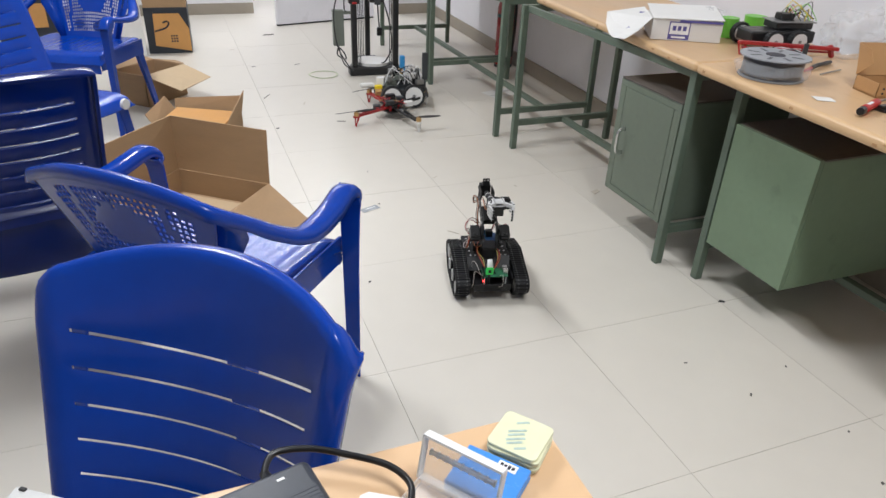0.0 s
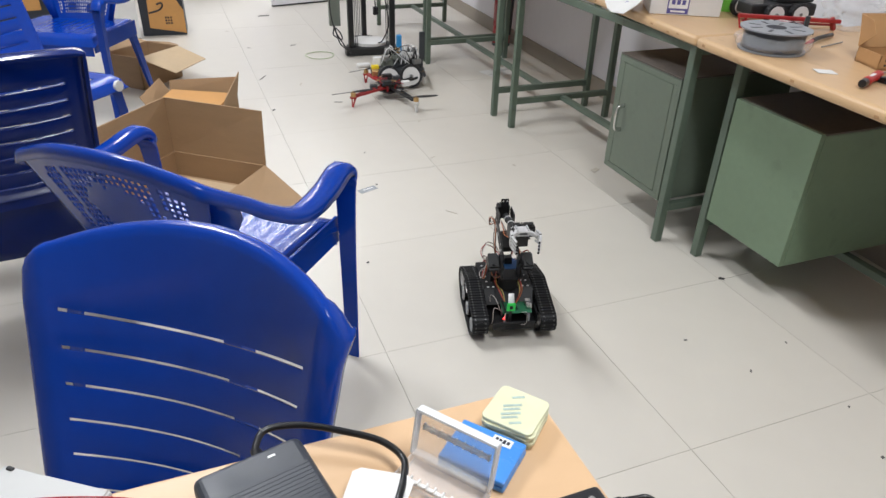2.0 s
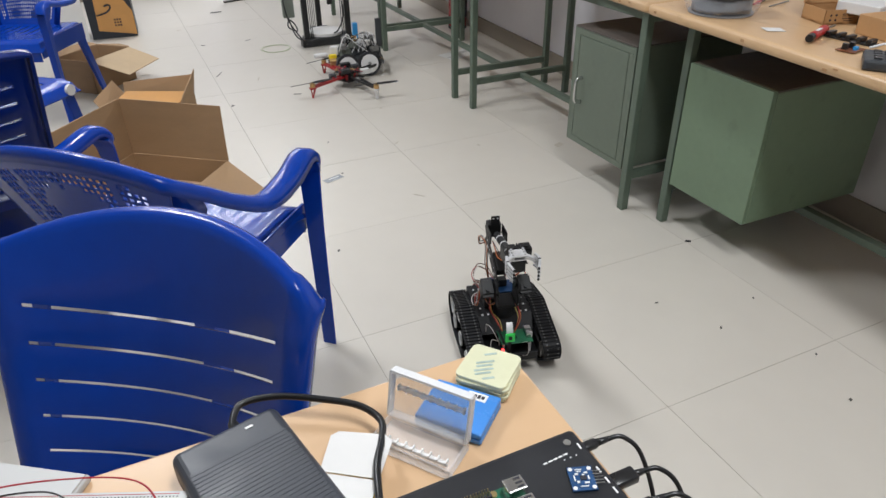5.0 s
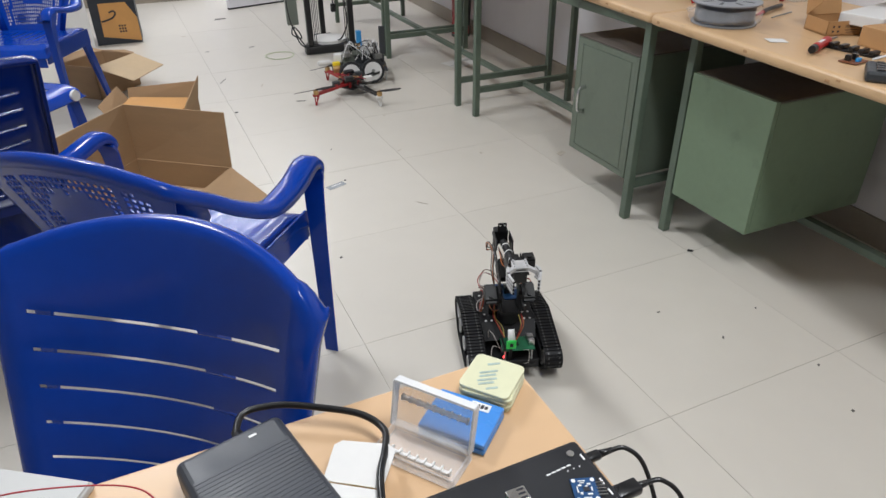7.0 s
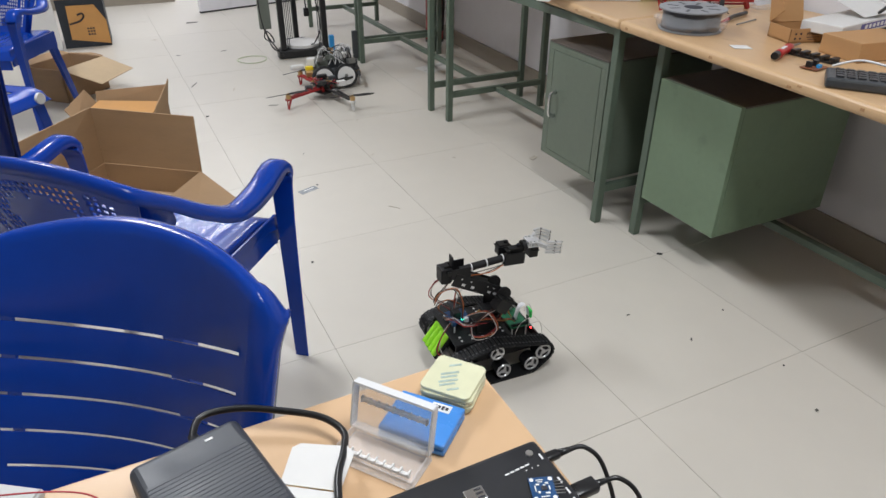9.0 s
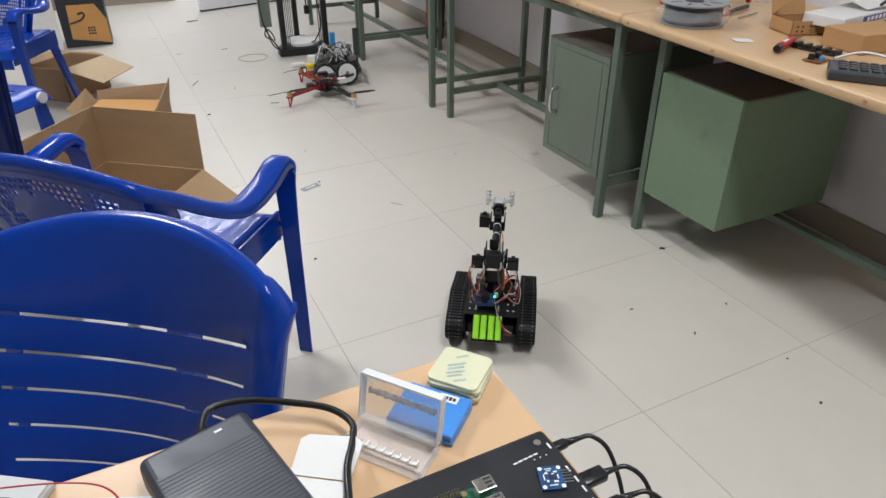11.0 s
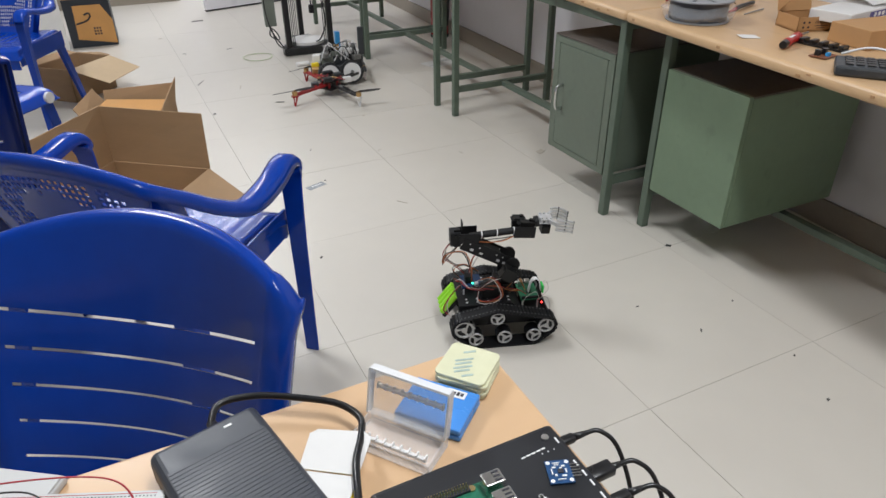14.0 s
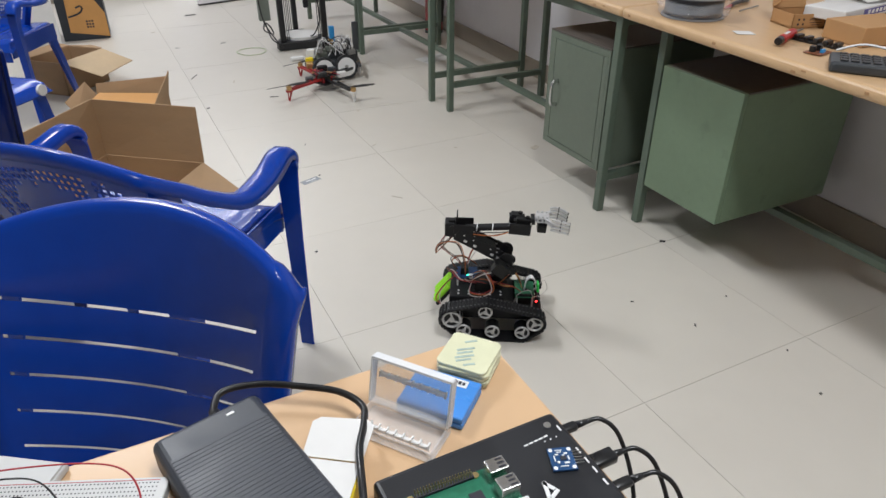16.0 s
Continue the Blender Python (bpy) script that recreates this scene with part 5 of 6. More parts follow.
for pts in ([(0.02, -0.10, 0.49), (0.02, -0.125, 0.40), (0.025, -0.13, 0.325)],
            [(0.06, -0.09, 0.50), (0.095, -0.13, 0.36), (0.11, -0.14, 0.20), (0.07, -0.13, 0.10), (0.04, -0.12, 0.08)],
            [(-0.24, -0.05, 0.55), (-0.275, -0.06, 0.40), (-0.26, -0.08, 0.20), (-0.20, -0.15, 0.08), (-0.16, -0.17, 0.03)],
            [(-0.235, 0.02, 0.18), (-0.25, 0.0, 0.12), (-0.20, -0.05, 0.10), (-0.215, -0.08, 0.15), (-0.24, -0.03, 0.17), (-0.22, -0.10, 0.08), (-0.17, -0.16, 0.05)],
            [(-0.19, -0.03, 0.60), (-0.20, -0.04, 0.45), (-0.19, -0.06, 0.42)]):
    bm = bmesh.new()
    cable(bm, pts, 0.0045, n=8, k=6)
    part("lead", bm, M_CORD, root, smooth=True)


def drone():
    """A red and black four-rotor frame on the floor."""
    c = Vector((0.690, 2.228, 0))
    root = thing("drone", pose(c.x, c.y, 0), "red and black quadcopter drone with propellers on the floor", "drone")
    part("lower_plate", BOX(0.14, 0.13, 0.003, 0, 0, 0.045, bevel=0.001, m=Matrix.Rotation(radians(30), 4, "Z")), M_BLACK, root)
    part("upper_plate", BOX(0.12, 0.11, 0.003, 0, 0, 0.085, bevel=0.001, m=Matrix.Rotation(radians(30), 4, "Z")), M_BLACK, root)
    part("battery", BOX(0.10, 0.04, 0.028, 0, 0, 0.063, bevel=0.004, m=Matrix.Rotation(radians(10), 4, "Z")), M_CASEGREY, root)
    for k in range(6):
        a = k * 1.05
        part("spacer", BOX(0.012, 0.012, 0.037, 0.05 * math.cos(a), 0.05 * math.sin(a), 0.0652), M_REDFRAME, root)
    ends = [(0.443, 2.101, "r"), (0.751, 1.926, "w"), (0.629, 2.516, "r"), (0.953, 2.382, "w")]
    for k, (ex, ey, col) in enumerate(ends):
        mt = M_REDFRAME if col == "r" else M_BLACK
        d = Vector((ex, ey, 0)) - c
        u = d.normalized()
        n = Vector((-u.y, u.x, 0))
        z = Vector((0, 0, 1))
        bm = bmesh.new()
        for s in (-1, 1):
            beam(bm, u * 0.045 + n * s * 0.016 + z * 0.066, d - u * 0.015 + n * s * 0.007 + z * 0.062, 0.006, 0.014)
        beam(bm, u * 0.10 + n * 0.016 + z * 0.064, u * 0.13 - n * 0.016 + z * 0.064, 0.005, 0.010)
        beam(bm, u * 0.15 - n * 0.014 + z * 0.064, u * 0.18 + n * 0.014 + z * 0.064, 0.005, 0.010)
        arm = part("arm", bm, mt, root, "red plastic arm" if col == "r" else "black plastic arm")
        bm = bmesh.new()
        rod(bm, d + z * 0.054, d + z * 0.061, 0.020, seg=16)
        part("motor_mount", bm, M_REDFRAME if col == "r" else M_PAPER, arm)
        bm = bmesh.new()
        for s in (-1, 1):
            beam(bm, d + n * s * 0.012 + z * 0.054, d + u * 0.006 + n * s * 0.003 + z * 0.003, 0.006, 0.006)
        beam(bm, d - u * 0.02 + z * 0.054, d + u * 0.006 + z * 0.003, 0.006, 0.006)
        part("landing_leg", bm, M_REDFRAME if col == "r" else M_PAPER, arm)
        bm = bmesh.new()
        rod(bm, d + z * 0.062, d + z * 0.084, 0.0145, seg=16)
        rod(bm, d + z * 0.084, d + z * 0.092, 0.004, seg=8)
        part("motor", bm, M_BRASS, arm, "brass-coloured motor")
        ang = (8, -6, 20, 75)[k]
        bm = bmesh.new()
        m = Matrix.Translation(d + z * 0.0895) @ Matrix.Rotation(radians(ang), 4, "Z")
        for s in (-1, 1):
            outline = [(0.0, -0.006), (0.03, -0.012), (0.07, -0.012), (0.115, -0.006), (0.125, 0.0), (0.115, 0.006), (0.06, 0.009), (0.0, 0.006)]
            slab(bm, [m @ Vector((s * x, s * y, 0.003 * (y / 0.012))) for x, y in outline], 0.0022)
        part("propeller", bm, M_BLACK, arm, "thin black propeller")
    for x, y, z, sx, sy, sz, mt in [(-0.03, -0.05, 0.100, 0.05, 0.04, 0.022, M_BLACK), (0.05, 0.02, 0.100, 0.045, 0.03, 0.025, M_KEYS), (0.09, -0.03, 0.080, 0.05, 0.03, 0.03, M_PAPER),
                                    (-0.10, -0.02, 0.070, 0.04, 0.03, 0.03, M_KEYS), (0.0, 0.05, 0.105, 0.06, 0.03, 0.03, M_BLACK), (0.03, -0.10, 0.055, 0.03, 0.03, 0.03, M_GREYMET)]:
        part("module", BOX(sx, sy, sz, x, y, z, bevel=0.003), mt, root)
    rng = random.Random(3)
    for k in range(22):
        pts = [Vector((rng.uniform(-0.07, 0.07), rng.uniform(-0.07, 0.07), 0.088)) for _ in range(3)]
        pts[1].z += rng.uniform(0.005, 0.022)
        bm = bmesh.new()
        cable(bm, pts, 0.002, n=6, k=5)
        part("wire", bm, (M_CORD, M_WIRE_RED, M_CORD, M_BRASS)[k % 4], root, smooth=True)
    return root


drone()

root = thing("parts_robot", pose(0.812, 2.50, 0, 0, 0, -2), "small home-built robot with white wheels and loose modules", "robot car")
for x in (-0.070, 0.070):
    bm = bmesh.new()
    small_wheel(bm, (x * 0.96 - 0.010, -0.140, 0.0715), 0.069, 0.028, (0, 1, -0.22))
    part("wheel", bm, [M_DARK, M_PAPER, M_GREYMET], root, "large white wheel with black tyre")
part("chassis", BOX(0.24, 0.13, 0.05, 0, 0.0, 0.07, bevel=0.008), M_KEYS, root)
part("battery_box", BOX(0.09, 0.07, 0.05, 0.03, 0.01, 0.121, bevel=0.004), M_KEYS, root)
for x, y in ((-0.09, 0.09), (0.09, 0.09)):
    bm = bmesh.new()
    small_wheel(bm, (x, y, 0.0455), 0.043, 0.025, (0, 1, 0))
    part("wheel", bm, [M_DARK, M_KEYS, M_GREYMET], root)
part("gear_motor", BOX(0.045, 0.03, 0.03, -0.13, -0.01, 0.10, bevel=0.005), M_YELLOWCARD, root, "yellow gear motor")
part("white_nozzle", BOX(0.085, 0.035, 0.03, -0.19, 0.05, 0.10, bevel=0.012), M_PAPER, root, "white plastic housing")
part("blue_clip", BOX(0.030, 0.03, 0.13, 0.04, 0.06, 0.205, bevel=0.004), M_SKYBLUE, root, "sky blue plastic clip")
part("dark_plate", BOX(0.034, 0.02, 0.17, 0.185, 0.05, 0.20, bevel=0.003), M_KEYS, root, "dark upright plate")
part("plate_foot", BOX(0.05, 0.06, 0.115, 0.16, 0.05, 0.058), M_KEYS, root)
part("clear_cap", BOX(0.06, 0.06, 0.06, 0.095, 0.05, 0.185, bevel=0.02), M_CLEAR, root)
part("module", BOX(0.07, 0.05, 0.045, -0.05, 0.01, 0.119, bevel=0.004), M_CASEGREY, root)
part("module", BOX(0.05, 0.05, 0.05, 0.10, 0.0, 0.121, bevel=0.004), M_BLACK, root)
for k, (x, y, z, sx, sy, sz, mt) in enumerate([
        (-0.105, 0.03, 0.128, 0.05, 0.04, 0.05, M_PAPER), (-0.07, -0.03, 0.158, 0.03, 0.05, 0.03, M_GREYMET), (0.0, -0.02, 0.160, 0.055, 0.03, 0.030, M_CASEGREY),
        (0.085, -0.02, 0.165, 0.04, 0.03, 0.035, M_PAPER), (0.02, 0.02, 0.175, 0.03, 0.03, 0.055, M_BRASS), (-0.045, 0.04, 0.165, 0.022, 0.03, 0.07, M_GREYMET),
        (0.125, -0.04, 0.130, 0.05, 0.03, 0.03, M_GREYMET), (-0.14, -0.05, 0.08, 0.04, 0.05, 0.035, M_BRASS), (0.13, 0.03, 0.165, 0.03, 0.03, 0.06, M_KEYS)]):
    part("loose_module", BOX(sx, sy, sz, 0, 0, 0, bevel=0.004, m=Matrix.Translation((x, y, z)) @ Matrix.Rotation(radians(k * 37 % 60 - 30), 4, "Z")), mt, root)
rng = random.Random(9)
for k in range(26):
    a = Vector((rng.uniform(-0.10, 0.13), rng.uniform(-0.05, 0.05), 0.13))
    b = Vector((rng.uniform(-0.02, 0.16), rng.uniform(-0.06, 0.05), 0.12))
    c = (a + b) / 2 + Vector((rng.uniform(-0.04, 0.04), rng.uniform(-0.03, 0.03), rng.uniform(0.03, 0.10)))
    bm = bmesh.new()
    cable(bm, [a, a.lerp(c, 0.5) + Vector((0, 0, 0.03)), c, b.lerp(c, 0.4), b], 0.0028, n=5, k=5)
    part("wire", bm, (M_LABEL, M_CORD, M_LABEL, M_CORD, M_GREYMET)[k % 5], root, smooth=True)

root = thing("fire_extinguisher", pose(1.855, 3.18, 0), "red fire extinguisher standing on the floor against the wall", "fire extinguisher")
bm = bmesh.new()
prof = [(0.060, 0.0), (0.066, 0.012), (0.066, 0.42), (0.060, 0.455), (0.040, 0.485), (0.022, 0.50), (0.022, 0.53)]
line = [Vector((0, 0, z)) for r, z in prof]
sweep(bm, line, circle(1.0, 28), up=(0, 1, 0), scales=[(r, r) for r, z in prof])
part("cylinder", bm, M_EXT, root, "glossy red cylinder", smooth=False)
bm = bmesh.new()
rod(bm, (0, 0, 0.001), (0, 0, 0.022), 0.068, seg=28)
part("base_ring", bm, M_CORD, root)
bm = bmesh.new()
rod(bm, (0, 0, 0.36), (0, 0, 0.385), 0.0675, seg=28)
part("strap", bm, M_NAVY, root, "dark blue strap")
bm = bmesh.new()
cable(bm, [(0.0, -0.02, 0.53), (0.03, -0.07, 0.50), (0.035, -0.085, 0.40), (0.03, -0.082, 0.20), (0.025, -0.08, 0.09)], 0.010, n=6, k=8)
part("hose", bm, M_CORD, root, smooth=True)
part("valve_handle", BOX(0.11, 0.025, 0.03, -0.02, 0, 0.545, bevel=0.004), M_CORD, root)

# ---- litter on the floor ----
bm = bmesh.new()
ring = [Vector((0.095 * math.cos(a) * (1 + 0.05 * math.sin(3 * a)), 0.095 * math.sin(a), 0.0022)) for a in [2 * math.pi * k / 48 for k in range(49)]]
for d in (0.0, 0.006, -0.005):
    sweep(bm, [p * (1 + d * 8) + Vector((0, 0, 0.0005 + abs(d) * 0.3)) - Vector((0, 0, p.z * d * 8)) for p in ring], circle(0.0012, 6))
solo("filament_loop", bm, material("pale_green_filament", (0.52, 0.58, 0.38), 0.4), "loose pale green filament loop on the floor", "filament", pose(0.489, 3.218, 0), smooth=True)
root = thing("tape_strip", pose(0.235, 1.055, 0.0, 0, 0, 20), "short strip of clear grey tape stuck to floor", "tape")
part("strip", BOX(0.085, 0.035, 0.0008, 0, 0, 0.0010), material("grey_tape", (0.34, 0.36, 0.38), 0.25), root)
part("tape_print", BOX(0.05, 0.006, 0.0004, 0.005, 0.004, 0.0017), M_LABEL, root)
SCRAPS = [(0.04, 2.795, 60, 0.11, 0.006, 0), (0.014, 2.178, 10, 0.02, 0.014, 2), (0.08, 0.487, 30, 0.012, 0.008, 2), (0.38, 2.211, -20, 0.05, 0.006, 2),
          (0.866, -0.24, -15, 0.012, 0.004, 0), (1.284, 0.937, 20, 0.05, 0.03, 1), (0.953, -0.418, 40, 0.014, 0.006, 0), (1.209, 0.001, -45, 0.022, 0.014, 2),
          (0.50, 0.75, -50, 0.05, 0.003, 1), (0.24, 2.60, 70, 0.06, 0.008, 1), (0.285, 1.09, 0, 0.010, 0.008, 2), (0.72, 1.78, 10, 0.016, 0.01, 1), (0.33, 1.45, 60, 0.02, 0.003, 0),
          (1.10, -0.62, 20, 0.008, 0.006, 0), (1.03, -0.78, 0, 0.010, 0.008, 0), (0.30, 4.6, 0, 0.10, 0.04, 0), (0.36, 3.55, 20, 0.05, 0.01, 0), (1.15, -0.35, 30, 0.008, 0.006, 0),
          (0.05, 3.55, -30, 0.03, 0.008, 0), (-0.05, 4.1, 15, 0.04, 0.01, 1), (0.62, 1.30, 25, 0.03, 0.003, 1), (0.95, 1.1, -60, 0.018, 0.003, 1)]
for x, y, a, l, w, k in SCRAPS:
    bm = bmesh.new()
    slab(bm, [(-l / 2, -w / 2, 0.0018), (l * 0.4, -w * 0.35, 0.0022), (l / 2, w / 2, 0.0018), (-l * 0.35, w * 0.4, 0.0024)], 0.0015)
    solo("floor_scrap", bm, DEBRIS_MAT[k], "tiny scrap of litter lying on the floor tiles", "litter", pose(x, y, 0.0003, 0, 0, a), "floor litter")
# Pale plate painted in where the tiles catch a glint of light.
solo("plastic_disc", BOX(0.26, 0.15, 0.0012, 0, 0, 0.0012, bevel=0.0004), material("pale_glint", (0.70, 0.70, 0.68), 0.3), "thin pale plate standing in for a glint on the floor", "plastic sheet", pose(1.55, 2.52, 0.0002, 0, 0, 15))


# ---- floor tiles, 0.6 m square with 1.2 mm joints ----
bm = bmesh.new()
box(bm, 0.5988, 0.5988, 0.0035, 0, 0, -0.00175)
tile_mesh = bpy.data.meshes.new("tile")
bm.to_mesh(tile_mesh)
bm.free()
tile_mesh.materials.append(M_TILE)
for i in range(-5, 4):
    for j in range(-6, 13):
        ob = new("tile", tile_mesh)
        ob.matrix_basis = pose(0.3 + 0.6 * i, 0.3 + 0.6 * j, random.uniform(-0.0002, 0.0002))
        ob.parent = floor


# ---- tracked robot with a jointed arm ----
M_TREAD = material("track_rubber", (0.008, 0.008, 0.009), 0.55, vary=0.3, scale=40, bump=0.1, spec=0.3)
M_ROBOT = material("black_anodised_plate", (0.006, 0.006, 0.007), 0.52, vary=0.2, scale=25, spec=0.35)
M_STUD = material("track_stud", (0.10, 0.10, 0.10), 0.4, metal=0.5)
M_WHEEL = material("silver_wheel", (0.50, 0.50, 0.50), 0.35, metal=0.6, vary=0.2, scale=60)
M_ALU = material("grey_aluminium", (0.60, 0.60, 0.60), 0.42, metal=0.35, vary=0.2, scale=50)
M_CELL = material("lime_cell_wrap", (0.34, 0.78, 0.04), 0.35, vary=0.05)
M_PCB = material("green_circuit_board", (0.015, 0.13, 0.06), 0.4, vary=0.25, scale=90)
M_PCB_BLUE = material("blue_circuit_board", (0.008, 0.045, 0.13), 0.4, vary=0.25, scale=90)
M_CAMGREEN = material("bright_green_plastic", (0.02, 0.55, 0.08), 0.4)
M_STEEL = material("steel_shell", (0.55, 0.55, 0.54), 0.3, metal=1.0)
M_RIBBON = material("white_ribbon", (0.78, 0.78, 0.78), 0.5)
M_CHIP = material("chip_black", (0.007, 0.007, 0.007), 0.45, spec=0.35)
M_LED_RED = material("red_led", (0.6, 0.02, 0.02), 0.4, emit=(1.0, 0.03, 0.03), strength=9)
M_LED_GREEN = material("green_led", (0.02, 0.6, 0.3), 0.4, emit=(0.05, 1.0, 0.6), strength=4)
WIRE = [material("wire_" + n, c, 0.45) for n, c in (("brown", (0.10, 0.035, 0.02)), ("orange", (0.45, 0.13, 0.03)), ("white", (0.55, 0.50, 0.47)),
                                                     ("black", (0.015, 0.012, 0.012)), ("red", (0.32, 0.02, 0.02)), ("yellow", (0.45, 0.38, 0.10)))]

WHEELS = [(-0.116, 0.068, 0.029, "sprocket"), (-0.082, 0.031, 0.022, "wheel"), (0.0, 0.031, 0.022, "wheel"),
          (0.084, 0.031, 0.022, "wheel"), (0.118, 0.062, 0.024, "wheel"), (-0.022, 0.097, 0.021, "wheel")]


def track_line(n=64):
    """The track's closed line in x, z, round its wheels."""
    hull = [(-0.116, 0.068, 0.031), (-0.082, 0.031, 0.024), (0.084, 0.031, 0.024), (0.118, 0.062, 0.026), (-0.022, 0.097, 0.023)]
    pts = []
    for x, z, r in hull:
        for k in range(48):
            a = 2 * math.pi * k / 48
            pts.append((x + r * math.cos(a), z + r * math.sin(a)))
    pts = sorted(set((round(x, 6), round(z, 6)) for x, z in pts))

    def half(seq):
        out = []
        for p in seq:
            while len(out) > 1 and (out[-1][0] - out[-2][0]) * (p[1] - out[-2][1]) - (out[-1][1] - out[-2][1]) * (p[0] - out[-2][0]) <= 0:
                out.pop()
            out.append(p)
        return out
    ring = half(pts)[:-1] + half(pts[::-1])[:-1]
    seg = [math.dist(ring[i], ring[(i + 1) % len(ring)]) for i in range(len(ring))]
    total, out, i, acc = sum(seg), [], 0, 0.0
    for k in range(n):
        want = total * k / n
        while acc + seg[i] < want:
            acc += seg[i]
            i += 1
        f = (want - acc) / seg[i]
        a, b = ring[i], ring[(i + 1) % len(ring)]
        out.append((a[0] + (b[0] - a[0]) * f, a[1] + (b[1] - a[1]) * f))
    return out


def track_mesh(y, w=0.048):
    line = track_line()
    n = len(line)
    bm = bmesh.new()
    rings = []
    for i, (x, z) in enumerate(line):
        a, b = line[i - 1], line[(i + 1) % n]
        t = Vector((b[0] - a[0], b[1] - a[1])).normalized()
        nx, nz = t.y, -t.x
        rings.append([bm.verts.new((x + nx * d, y + s, z + nz * d)) for s, d in ((-w / 2, 0.0), (-w / 2, 0.0035), (w / 2, 0.0035), (w / 2, 0.0))])
        m = Matrix(((t.x, 0, nx, x + nx * 0.0045), (0, 1, 0, y), (t.y, 0, nz, z + nz * 0.0045), (0, 0, 0, 1)))
        box(bm, 0.0062, w - 0.002, 0.0035, m=m)
        for s in (-0.3, 0.3):
            box(bm, 0.004, 0.004, 0.0012, 0, s * w, 0.0022, m=m, mi=1)
    for i in range(n):
        for j in range(4):
            bm.faces.new((rings[i][j], rings[i][(j + 1) % 4], rings[(i + 1) % n][(j + 1) % 4], rings[(i + 1) % n][j]))
    return bm


def wheel_mesh(r, kind, w=0.020):
    """A spoked wheel about the y axis, at the origin."""
    bm = bmesh.new()
    rod(bm, (0, -w / 2, 0), (0, w / 2, 0), r, seg=24, mi=1)
    for s in (-1, 1):
        y = s * (w / 2 + 0.0012)
        ring = [(Vector((r * 0.86 * math.cos(a), y, r * 0.86 * math.sin(a)))) for a in [2 * math.pi * k / 24 for k in range(25)]]
        sweep(bm, ring, circle(r * 0.13, 6), up=(0, 1, 0))
        for k in range(3):
            a = 2 * math.pi * k / 3
            beam(bm, (0.2 * r * math.cos(a), y, 0.2 * r * math.sin(a)), (0.82 * r * math.cos(a + 0.5), y, 0.82 * r * math.sin(a + 0.5)), 0.004, 0.005)
        rod(bm, (0, y - 0.001, 0), (0, y + 0.002 * s, 0), r * 0.30, seg=12)
    if kind == "sprocket":
        for k in range(12):
            a = 2 * math.pi * k / 12
            box(bm, 0.005, w, 0.004, m=Matrix.Rotation(-a, 4, "Y") @ Matrix.Translation((r * 1.0, 0, 0)))
    return bm


def bracket(bm, length, w, h, m, t=0.002):
    """A U-shaped servo bracket with punched holes left as small discs."""
    box(bm, length, t, h, 0, -w / 2, 0, m=m, bevel=0.0006, seg=1)
    box(bm, length, t, h, 0, w / 2, 0, m=m, bevel=0.0006, seg=1)
    box(bm, t, w - t - 0.0004, h, -length / 2 + t / 2, 0, 0, m=m)


def servo(name, m, parent, label="black servo motor"):
    bm = bmesh.new()
    box(bm, 0.040, 0.020, 0.036, 0, 0, 0, bevel=0.0015, m=m)
    box(bm, 0.054, 0.018, 0.0025, 0, 0, 0.010, m=m)
    rod(bm, m @ Vector((0.010, 0, 0.018)), m @ Vector((0.010, 0, 0.024)), 0.006)
    return part(name, bm, M_CHIP, parent, label)


